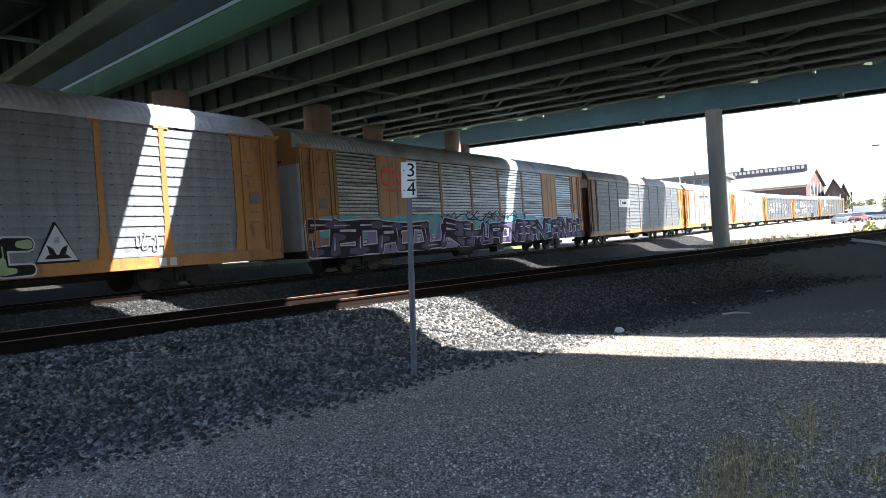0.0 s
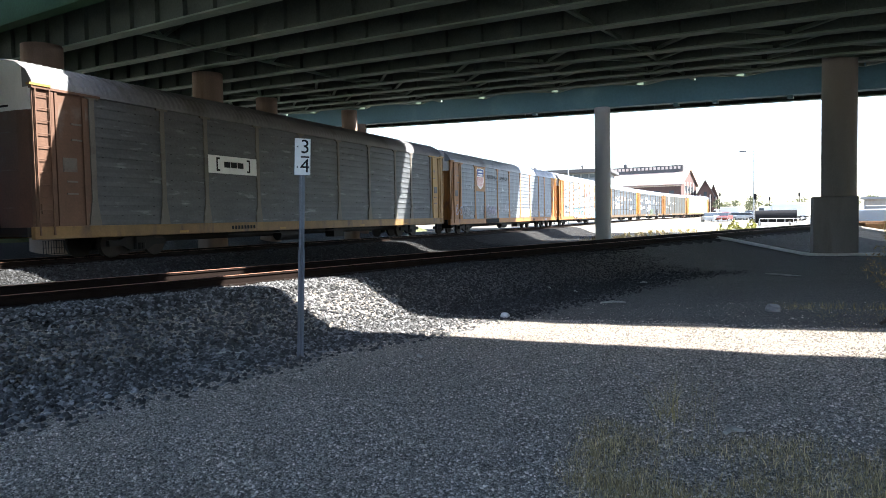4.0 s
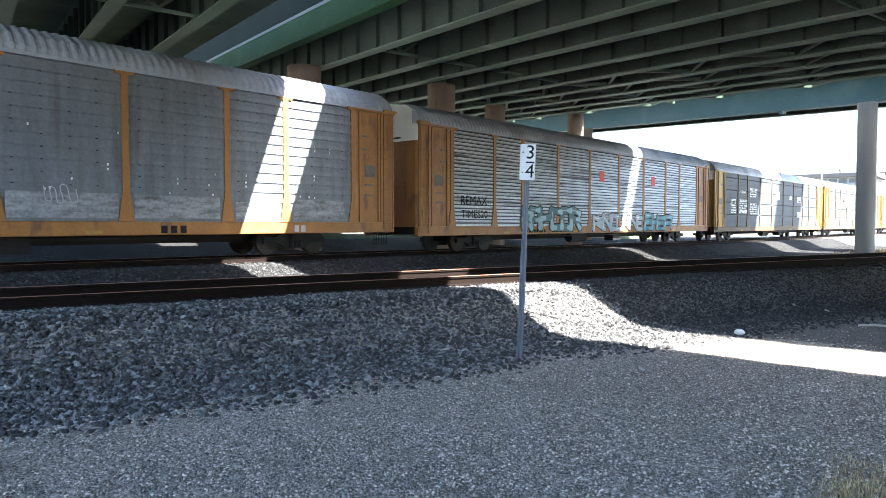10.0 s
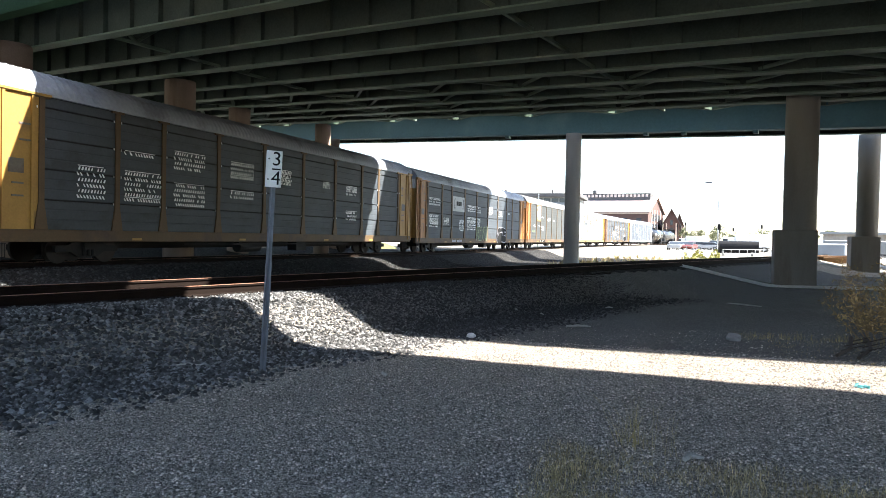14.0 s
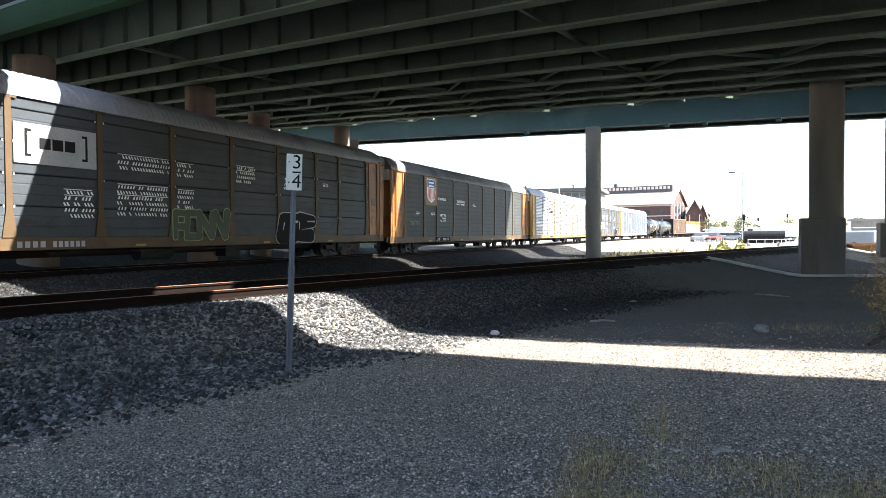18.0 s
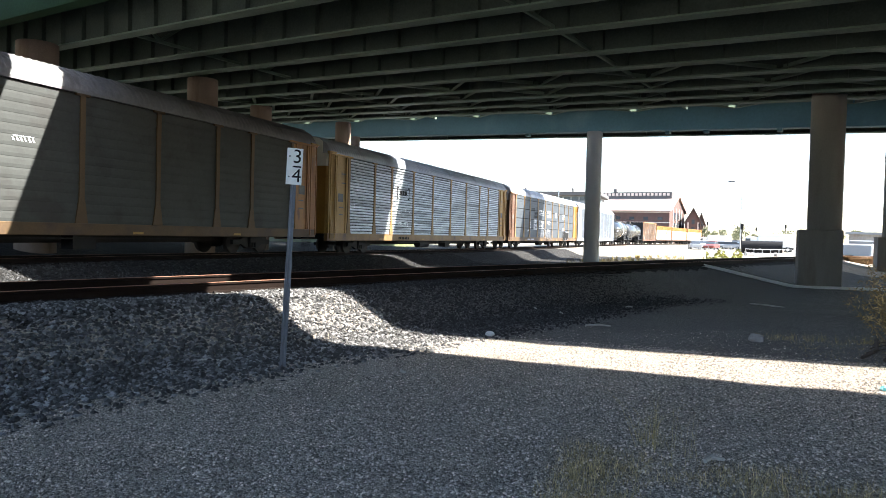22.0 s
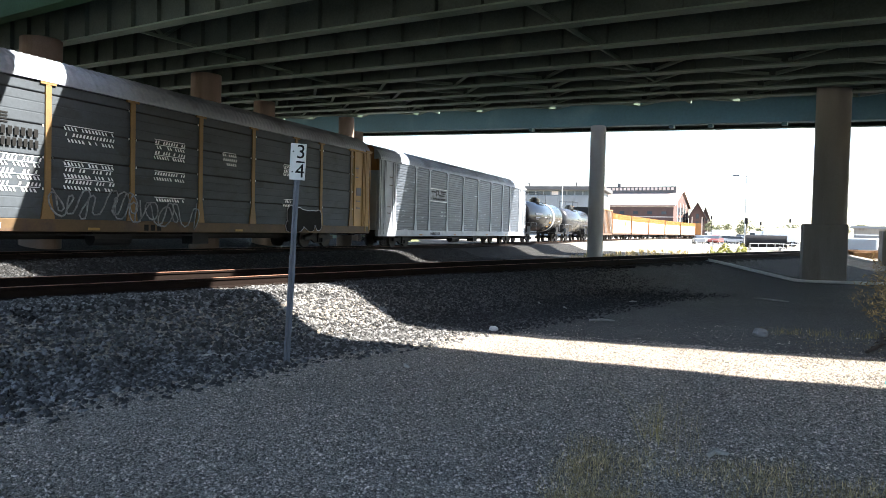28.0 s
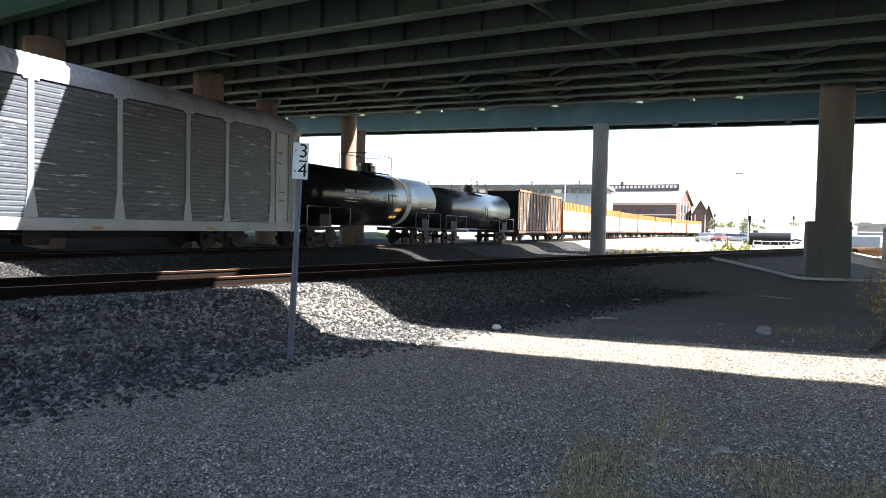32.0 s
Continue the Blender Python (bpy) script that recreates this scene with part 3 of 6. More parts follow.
while len(spots) < 4800:
    x, y = 1.5 + 3.6 * rg.random(), -3.0 + 5.0 * rg.random()
    edge = 4.15 - math.hypot(x, y) + 0.45 * noise.noise((x * 1.3, y * 1.3, 7.0))
    if edge > 0 and y < 0.22 * x + 0.25 * noise.noise((x * 1.7, y * 1.7, 5.0)) and rg.random() < (0.35 + 0.6 * noise.noise((x * 2.1, y * 2.1, 2.0))) * min(1.0, (y + 3.0) * 1.2, (x - 1.4) * 1.5, 0.25 + edge * 1.6):
        spots.append((x, y, 7))
blades("dry_grass_patch", spots, 0.02, 0.07, 0.004, M_GRASS, "sparse olive dry grass on the gravel", "grass", "stuff", 1, 0.9)
blades("straw_weed", [(4.35, 0.45, 30), (4.45, 0.52, 16), (4.2, 0.3, 12)], 0.08, 0.42, 0.003, M_WEED, "wispy tuft of straw-coloured weed", "weed", "stuff", 2, 1.2)
M_BUSH = mat("brown_olive_weed", (0.32, 0.22, 0.10), 0.9, vary=0.3, scale=3, fine=20, by_island=0.8, bump=0)
M_TWIG = mat("dead_dark_stem", (0.05, 0.038, 0.028), 0.9, vary=0.3, scale=6, fine=40)


def tall_weed():
    rw = random.Random(3)
    e = empty("tall_weed", Matrix.Translation((10.15, -2.05, ground_z(10.15, -2.05))), "tall brown dry weed beside the sunlit strip", "weed")
    vs, fs = [], []
    for k in range(46):
        a, r = rw.random() * 6.283, 0.42 * rw.random() ** 0.6
        base = Vector((0.35 * r * math.cos(a), 0.8 * r * math.sin(a), -0.02))
        tip = Vector((1.5 * r * math.cos(a), 1.9 * r * math.sin(a), 0.45 + 0.75 * rw.random() * (1.1 - r)))
        if k < 22:
            part("stem", tube(bmesh.new(), base, tip, 0.006, 5, 0.002), M_BUSH, e)
        for j in range(70):
            f = 0.2 + 0.8 * rw.random()
            p = base.lerp(tip, f) + Vector((rw.gauss(0, 0.05), rw.gauss(0, 0.05), rw.gauss(0, 0.03)))
            d = Vector((rw.gauss(0, 1), rw.gauss(0, 1), 0.7 + rw.gauss(0, 0.6))).normalized() * (0.03 + 0.06 * rw.random())
            w = d.cross(Vector((rw.gauss(0, 1), rw.gauss(0, 1), 0.2))).normalized() * 0.008
            i = len(vs)
            vs += [tuple(p - w), tuple(p + w), tuple(p + d + w * 0.3)]
            fs.append((i, i + 1, i + 2))
    me = bpy.data.meshes.new("leaves")
    me.from_pydata(vs, [], fs)
    me.materials.append(M_BUSH)
    ob = new("leaves", me)
    ob.parent = e
    tagged(ob, kind="stuff")
    for x0, y0, x1, y1 in ((9.95, -1.62, 8.45, -1.22), (10.0, -1.78, 8.3, -1.42)):
        bm = bmesh.new()
        pts = [Vector((x0 + (x1 - x0) * t, y0 + (y1 - y0) * t + 0.05 * math.sin(5 * t + x0 * 9), 0)) for t in (0, 0.3, 0.6, 1.0)]
        for p in pts:
            p.z = ground_z(p.x, p.y) + 0.035
        for p, q, r in zip(pts, pts[1:], (0.03, 0.026, 0.022)):
            tube(bm, p, q, r, 7, r * 0.85)
        for t in (0.25, 0.5, 0.75):
            p = pts[0].lerp(pts[-1], t)
            tube(bm, p, p + Vector((0.12, -0.25, 0.06)), 0.008, 5, 0.004)
        tagged(link("dead_stalk", bm, M_TWIG), "dark dead stalk lying across the sunlit strip", "stick", "dead stalks")


tall_weed()
rs = random.Random(31)
spots = []
for i in range(90):
    y = -0.2 - 2.0 * rs.random()
    spots.append((9.75 + 0.18 * (y + 1) + 0.35 * rs.random(), y, 3 if y > -1.2 else 6))
blades("strip_grass", spots, 0.04, 0.13, 0.004, M_WEED, "straw grass along the edge of the sunlit strip", "grass", "stuff", 4, 0.9)
spots = []
for i in range(260):
    y = -0.6 - 2.0 * rs.random()
    spots.append((7.9 + 0.2 * (y + 1) + 2.0 * rs.random(), y, 3))
blades("strip_straw", spots, 0.01, 0.05, 0.005, M_WEED, "flattened straw on the sunlit strip", "grass", "stuff", 6, 2.5)


def scrap():
    rx = random.Random(2)
    bm = bmesh.new()
    bmesh.ops.create_grid(bm, x_segments=5, y_segments=4, size=0.05)
    for v in bm.verts:
        v.co += Vector((rx.gauss(0, 0.012), rx.gauss(0, 0.012), 0.02 + rx.gauss(0, 0.015)))
    g = bmesh.ops.extrude_face_region(bm, geom=bm.faces[:])
    for v in [k for k in g["geom"] if isinstance(k, bmesh.types.BMVert)]:
        v.co.z += 0.004
    ob = link("plastic_scrap", bm, mat("teal_plastic", (0.06, 0.28, 0.30), 0.5, vary=0.2, scale=8, fine=30))
    ob.matrix_basis = Matrix.Translation((6.7, -1.15, ground_z(6.7, -1.15)))
    tagged(ob, "crumpled scrap of teal plastic on the gravel", "litter")


scrap()
blades("trackside_weed", [(40.0 + 40 * rg.random(), 3.5 + 8 * rg.random(), 10) for i in range(160)], 0.15, 0.5, 0.05, M_WEED, "sunlit straw weeds beyond the overpass", "weed", "stuff", 5, 0.8)


def small_rock(name, x, y, r, material, label, seed):
    rng = random.Random(seed)
    bm = bmesh.new()
    bmesh.ops.create_icosphere(bm, subdivisions=2, radius=r)
    for v in bm.verts:
        v.co *= 0.85 + 0.3 * rng.random()
        v.co.z *= 0.62
    ob = link(name, bm, material)
    ob.matrix_basis = Matrix.Translation((x, y, ground_z(x, y) + r * 0.4))
    return tagged(ob, label, "rock")


small_rock("rock", 9.66, -0.19, 0.10, M_STONE, "grey rock on the shaded gravel", 1)
small_rock("white_rock", 9.13, 3.26, 0.07, M_WHITE, "small white stone on the edge of the light", 2)
M_STICK = mat("bleached_wood", (0.42, 0.40, 0.36), 0.9, vary=0.3, scale=6, fine=50)
for x, y, ln, a in ((7.04, 4.66, 0.1, 0.2), (5.75, 5.3, 0.34, -0.9), (4.15, 0.11, 0.13, -0.8), (12.76, 3.12, 0.2, 0.5), (17.02, -0.54, 0.9, 0.9), (10.8, 2.05, 0.4, -1.1), (12.9, 3.66, 0.15, 0.4), (5.89, 2.98, 0.08, 1.0), (14.5, 2.12, 0.2, -0.6)):
    bm = bmesh.new()
    tube(bm, (-ln / 2, 0, 0), (0, 0.02, 0.012), 0.014, 7, 0.018)
    tube(bm, (0, 0.02, 0.012), (ln / 2, -0.01, 0), 0.018, 7, 0.010)
    ob = link("stick", bm, M_STICK)
    ob.matrix_basis = Matrix.Translation((x, y, ground_z(x, y) + 0.02)) @ Matrix.Rotation(a, 4, "Z")
    tagged(ob, "bleached splinter of wood on the ground", "stick", "scattered sticks")
# ---- train ----
CAR = 28.6
L2 = CAR / 2
PAINT = {
    "orange": mat("orange_paint", (0.29, 0.125, 0.030), 0.6, vary=0.25, scale=1.2, fine=18, spots=(0.15, 0.07, 0.033), spot_scale=1.6, spot_amount=0.45, bump=0.08, stretch=(1.6, 1.0, 0.5)),
    "ochre": mat("faded_ochre_paint", (0.20, 0.115, 0.040), 0.65, vary=0.25, scale=1.2, fine=18, spots=(0.12, 0.07, 0.04), spot_scale=1.6, spot_amount=0.5, bump=0.08, stretch=(1.6, 1.0, 0.5)),
    "taupe": mat("dull_taupe_paint", (0.125, 0.11, 0.095), 0.7, vary=0.25, scale=1.2, fine=18, spots=(0.09, 0.07, 0.055), spot_scale=1.6, spot_amount=0.5, bump=0.08),
    "yellow": mat("yellow_paint", (0.33, 0.185, 0.038), 0.6, vary=0.2, scale=1.2, fine=18, spots=(0.18, 0.10, 0.035), spot_scale=0.9, spot_amount=0.4, bump=0.08),
    "rust": mat("rusty_ochre_paint", (0.085, 0.05, 0.020), 0.7, vary=0.25, scale=1.2, fine=18, spots=(0.06, 0.034, 0.023), spot_scale=0.9, spot_amount=0.5, bump=0.08),
    "brown": mat("brown_paint", (0.105, 0.052, 0.030), 0.7, vary=0.25, scale=1.4, fine=18, spots=(0.15, 0.115, 0.09), spot_scale=0.8, spot_amount=0.4, bump=0.08),
    "grey": mat("grey_paint", (0.33, 0.355, 0.39), 0.6, vary=0.15, scale=1.2, fine=18, spots=(0.24, 0.25, 0.26), spot_scale=0.9, spot_amount=0.35, bump=0.08),
    "dark": mat("dirty_black_paint", (0.018, 0.016, 0.016), 0.8, vary=0.3, scale=1.4, fine=18, spec=0.15),
}
PANEL = {
    "galv": mat("galvanised_louvres", (0.37, 0.39, 0.41), 0.45, 0.25, vary=0.7, scale=1.7, fine=12, spots=(0.10, 0.107, 0.117), spot_scale=1.9, spot_amount=0.52, bump=0.05, by_object=0.25, stretch=(0.12, 1.0, 2.6)),
    "sheet": mat("weathered_grey_sheet", (0.148, 0.164, 0.187), 0.6, 0.25, vary=0.3, scale=1.3, fine=12, spots=(0.125, 0.135, 0.15), spot_scale=1.6, spot_amount=0.5, bump=0.05, by_object=0.15, stretch=(2.6, 1.0, 0.35)),
    "slate": mat("dull_slate_sheet", (0.075, 0.080, 0.086), 0.65, 0.15, vary=0.35, scale=1.4, fine=12, spots=(0.17, 0.178, 0.19), spot_scale=2.2, spot_amount=0.32, bump=0.05, by_object=0.25, stretch=(0.5, 1.0, 2.6)),
    "dark": mat("dark_dirty_sheet", (0.047, 0.057, 0.068), 0.7, 0.1, vary=0.25, scale=0.9, fine=12, spots=(0.036, 0.042, 0.048), spot_scale=1.0, spot_amount=0.5, bump=0.05, by_object=0.2, stretch=(1.0, 1.0, 1.6)),
    "plain": mat("olive_grey_sheet", (0.042, 0.046, 0.044), 0.75, 0.1, vary=0.2, scale=0.9, fine=12, spots=(0.033, 0.034, 0.032), spot_scale=1.0, spot_amount=0.5, bump=0.05, by_object=0.15),
    "worn": mat("streaked_grey_sheet", (0.058, 0.068, 0.084), 0.5, 0.2, vary=0.35, scale=1.4, fine=12, spots=(0.36, 0.39, 0.43), spot_scale=3.2, spot_amount=0.27, bump=0.05, by_object=0.35, stretch=(0.35, 1.0, 3.0)),
}
M_ROOF = mat("galvanised_roof", (0.31, 0.335, 0.38), 0.65, 0.1, spec=0.2, vary=0.2, scale=0.7, fine=10, spots=(0.22, 0.23, 0.255), spot_scale=0.6, spot_amount=0.5, bump=0.05)
M_ROOFDARK = mat("dark_roof", (0.18, 0.18, 0.185), 0.7, 0.0, spec=0.15, vary=0.2, scale=0.7, fine=10, spots=(0.13, 0.125, 0.12), spot_scale=0.6, spot_amount=0.5, bump=0.05)
M_WHEEL = mat("wheel_steel", (0.03, 0.026, 0.023), 0.7, 0.0, spec=0.2, vary=0.3, scale=3, fine=20)
M_PURPLE = mat("purple_spray", (0.055, 0.038, 0.105), 0.7, vary=0.25, scale=1.5, fine=10)
M_INKPURPLE = mat("dark_purple_spray", (0.013, 0.009, 0.025), 0.75, vary=0.2, scale=2, fine=10, spec=0.2)
M_LAVENDER = mat("lavender_spray", (0.44, 0.40, 0.56), 0.7, vary=0.2, scale=2, fine=10)
# White paint stands in for the daylight seen through the holes.
M_DAYLIGHT = mat("painted_daylight", (0.88, 0.89, 0.90), 0.7, vary=0.15, scale=3, fine=20, bump=0)
M_FADED = mat("scrubbed_spray", (0.225, 0.235, 0.255), 0.7, vary=0.6, scale=2.2, fine=14, spots=(0.15, 0.155, 0.165), spot_scale=3, spot_amount=0.62, stretch=(0.7, 1.0, 3.0))
M_VIOLET = mat("violet_spray", (0.17, 0.13, 0.28), 0.7, vary=0.2, scale=2, fine=10)
M_SEAM = mat("dark_seam", (0.025, 0.025, 0.028), 0.8, vary=0.2)
M_MOSSY = mat("dark_green_spray", (0.055, 0.075, 0.05), 0.7, vary=0.25, scale=2, fine=10)
M_PALEBOARD = mat("pale_grey_board", (0.34, 0.35, 0.36), 0.6, vary=0.15, scale=1.5, fine=12)
M_TEALSPRAY = mat("teal_spray", (0.075, 0.15, 0.17), 0.7, vary=0.3, scale=1.5, fine=10)
M_CYAN = mat("cyan_spray", (0.08, 0.28, 0.37), 0.7, vary=0.25, scale=1.5, fine=10)
M_PALEBLUE = mat("pale_blue_spray", (0.28, 0.42, 0.48), 0.7, vary=0.25, scale=1.5, fine=10)
M_PALE = mat("pale_spray", (0.40, 0.40, 0.45), 0.7, vary=0.2, scale=2, fine=10)
M_SPRAYGREEN = mat("dull_green_spray", (0.25, 0.33, 0.16), 0.7, vary=0.2, scale=2, fine=10)
M_RED = mat("red_paint", (0.55, 0.04, 0.022), 0.6, vary=0.15, scale=2, fine=15)
M_BLUE = mat("blue_paint", (0.035, 0.06, 0.25), 0.6, vary=0.15, scale=2, fine=15)
POSTS = [2.4, 5.07, 7.05, 9.9, 12.8, 15.8, 18.7, 21.55, 23.53, 26.2]
END = 0.57           # from a coupling to the end of a car's side
SIDE, BASE, EAVE = 1.50, 1.03, 4.82
_mesh = {}


def shared(key, make, material, name, parent, m=None):
    """A part on a mesh that is built once for each key."""
    if key not in _mesh:
        bm = make()
        me = bpy.data.meshes.new(name)
        bm.to_mesh(me)
        bm.free()
        for k in material if isinstance(material, (list, tuple)) else [material]:
            me.materials.append(k)
        _mesh[key] = me
    ob = new(name, _mesh[key])
    ob.parent = parent
    if m is not None:
        ob.matrix_basis = m
    return ob


def panel_bm(w, kind):
    """A sheet of horizontal corrugations, lower edge at z 0, facing -y."""
    bm = bmesh.new()
    h = EAVE - BASE
    prof, z = [], 0.0
    if kind == "worn":
        n = 26
        p = h / n
        for i in range(n):
            prof += [(-0.008, z), (-0.022, z + p * 0.14), (-0.022, z + p * 0.7), (-0.008, z + p * 0.86)]
            z += p
    elif kind == "galv":
        n = 26
        p = h / n
        for i in range(n):
            prof += [(0.015, z), (-0.04, z + p * 0.10), (-0.028, z + p * 0.62), (0.015, z + p * 0.74)]
            z += p
    elif kind in ("sheet", "slate"):
        n = 13
        p = h / n
        for i in range(n):
            prof += [(-0.042, z), (-0.042, z + 0.03), (-0.016, z + p * 0.5), (-0.008, z + p - 0.02), (-0.006, z + p - 0.001)]
            z += p
    elif kind == "plain":
        n = 13
        p = h / n
        for i in range(n):
            prof += [(-0.010, z), (-0.018, z + p * 0.3), (-0.012, z + p * 0.75), (-0.004, z + p - 0.012)]
            z += p
    else:
        n = 13
        p = h / n
        for i in range(n):
            d = 0.05 if i % 3 == 2 else 0.014
            prof += [(-0.004, z), (-0.012, z + 0.02), (-0.014, z + p - 0.045 if d > 0.03 else z + p - 0.028), (d if d > 0.03 else -0.004, z + p - 0.04 if d > 0.03 else z + p - 0.02)]
            z += p
    prof.append((0.0, h))
    rows = [(bm.verts.new((0.0, y, zz)), bm.verts.new((w, y, zz))) for y, zz in prof]
    step = 4 if kind in ("galv", "worn") else 5 if kind in ("sheet", "slate") else 4
    for i, (a, b) in enumerate(zip(rows, rows[1:])):
        f = bm.faces.new((a[0], a[1], b[1], b[0]))
        if kind not in ("sheet", "slate", "plain", "worn") and i % step == 3 and (kind != "dark" or (i // 4) % 3 == 2):
            f.material_index = 1
    if kind in ("sheet", "slate"):
        p, x = h / 13, 0.35
        while x < w - 0.2:
            for i in range(1, 13):
                if (i * 7 + int(x * 10)) % 5:
                    box(bm, x - 0.03, x + 0.03, -0.046, -0.034, i * p - 0.012, i * p + 0.012, 1)
            x += 0.62
    return bm


def post_bm():
    """A side post with a flared foot and a short cap."""
    bm = bmesh.new()
    h = EAVE - BASE
    for x0, z0, x1, z1 in ((0.21, 0.0, 0.17, 0.25), (0.17, 0.25, 0.088, 0.78), (0.088, 0.78, 0.088, h - 0.06)):
        vs = [bm.verts.new((sx * x, y, z)) for x, z in ((x0, z0), (x1, z1)) for sx in (-1, 1) for y in (-0.058, 0.03)]
        for k in ((0, 2, 6, 4), (1, 5, 7, 3), (0, 4, 5, 1), (2, 3, 7, 6)):
            bm.faces.new([vs[i] for i in k])
    box(bm, -0.24, 0.24, -0.066, 0.03, h - 0.06, h + 0.05)
    for zz in (0.7, 1.6, 2.5, 3.4):
        for sx in (-0.07, 0.07):
            box(bm, sx - 0.012, sx + 0.012, -0.068, -0.057, zz, zz + 0.025)
    return bm


def roof_bm():
    bm = bmesh.new()
    half = 13.72
    arch = [(-1.56, 4.86), (-1.50, 5.06), (-1.30, 5.34), (-0.85, 5.60), (0.0, 5.74), (0.85, 5.60), (1.30, 5.34), (1.50, 5.06), (1.56, 4.86)]
    n = 480
    rows = []
    for i in range(n + 1):
        x = -half + 2 * half * i / n
        d = 0.035 if i % 4 in (1, 2) else 0.0
        rows.append([bm.verts.new((x, y * (1 + d / 3), z + d * (1 if abs(y) < 1.53 else 0))) for y, z in arch])
    for a, b in zip(rows, rows[1:]):
        for i in range(len(arch) - 1):
            bm.faces.new((a[i], b[i], b[i + 1], a[i + 1]))
    bm.faces.new(rows[0])
    bm.faces.new(rows[-1][::-1])
    return bm


def end_cap_bm(z0, z1):
    """A bowed end door between two heights, facing -x from x 0."""
    bm = bmesh.new()
    pts = [(-1.46, 0.22), (-1.30, 0.05), (-0.9, 0.0), (0.0, -0.02), (0.9, 0.0), (1.30, 0.05), (1.46, 0.22)]
    top = [5.02, 5.30, 5.58, 5.72, 5.58, 5.30, 5.02] if z1 > 5 else [z1] * 7
    lo = [bm.verts.new((x, y, z0)) for y, x in pts]
    hi = [bm.verts.new((x, y, t)) for (y, x), t in zip(pts, top)]
    for i in range(6):
        bm.faces.new((lo[i], hi[i], hi[i + 1], lo[i + 1]))
    back = [bm.verts.new((0.3, y, z)) for y, z in ((-1.46, z0), (-1.46, top[0]), (0, top[3]), (1.46, top[0]), (1.46, z0))]
    bm.faces.new((lo[0], back[0], back[1], hi[0]))
    bm.faces.new((lo[6], hi[6], back[3], back[4]))
    return bm


def door_bm():
    """The flat side sheet beside an end."""
    return new_bm((0.0, 1.85, -0.02, 0.03, 0.0, EAVE - BASE - 0.02))


def ladder_bm():
    bm = bmesh.new()
    for x in (0.0, 0.42):
        box(bm, x - 0.02, x + 0.02, -0.11, -0.07, -0.25, EAVE - BASE)
    for i in range(11):
        tube(bm, (0.0, -0.09, 0.1 + i * 0.35), (0.42, -0.09, 0.1 + i * 0.35), 0.013, 6)
    return bm


def truck(parent, x, wheelbase=1.73, r=0.42, drop=0.0):
    t = shared(("bolster",), lambda: bevelled(box(bmesh.new(), -0.22, 0.22, -1.15, 1.15, 0.42, 0.66), 0.03), M_BLACK, "truck", parent, Matrix.Translation((x, 0, 0)))

    def frame_bm():
        bm = bmesh.new()
        pts = [(-1.15, 0.36), (-0.62, 0.36), (-0.35, 0.2), (0.35, 0.2), (0.62, 0.36), (1.15, 0.36), (1.15, 0.54), (0.7, 0.56), (0.45, 0.72), (-0.45, 0.72), (-0.7, 0.56), (-1.15, 0.54)]
        a = [bm.verts.new((px, -0.07, pz)) for px, pz in pts]
        b = [bm.verts.new((px, 0.07, pz)) for px, pz in pts]
        bm.faces.new(a)
        bm.faces.new(b[::-1])
        for i in range(len(pts)):
            bm.faces.new((a[i], b[i], b[(i + 1) % 12], a[(i + 1) % 12]))
        for i in range(3):
            tube(bm, (-0.16 + 0.16 * i, -0.09, 0.24), (-0.16 + 0.16 * i, -0.09, 0.5), 0.07, 10)
        return bm

    def wheel_bm():
        bm = bmesh.new()
        tube(bm, (0, -0.065, 0), (0, 0.065, 0), r, 24)
        tube(bm, (0, 0.065, 0), (0, 0.095, 0), r + 0.027, 24)
        tube(bm, (0, -0.08, 0), (0, 0.1, 0), 0.12, 14)
        return bm
    for sy in (-1, 1):
        shared(("side_frame",), frame_bm, M_BLACK, "side_frame", t, Matrix.Translation((0, sy * 0.98, 0)))
        for sx in (-1, 1):
            shared(("wheel", r), wheel_bm, M_WHEEL, "wheel", t, Matrix.Translation((sx * wheelbase / 2, sy * 0.7535, r)) @ Matrix.Rotation(0 if sy < 0 else math.pi, 4, "Z"))
    return t


def coupler(parent, x0, x1):
    a, b = sorted((x0, x1))
    part("coupler", bevelled(new_bm((a, b, -0.11, 0.11, 0.72, 0.95)), 0.03), M_BLACK, parent)


def blob(rng, cx, cz, w, h, n=14, rough=0.22):
    return [(cx + w / 2 * math.cos(2 * math.pi * i / n) * (1 + rough * (rng.random() - 0.4)) * (1.12 if i % 3 else 0.95), cz + h / 2 * math.sin(2 * math.pi * i / n) * (1 + rough * (rng.random() - 0.4))) for i in range(n)]


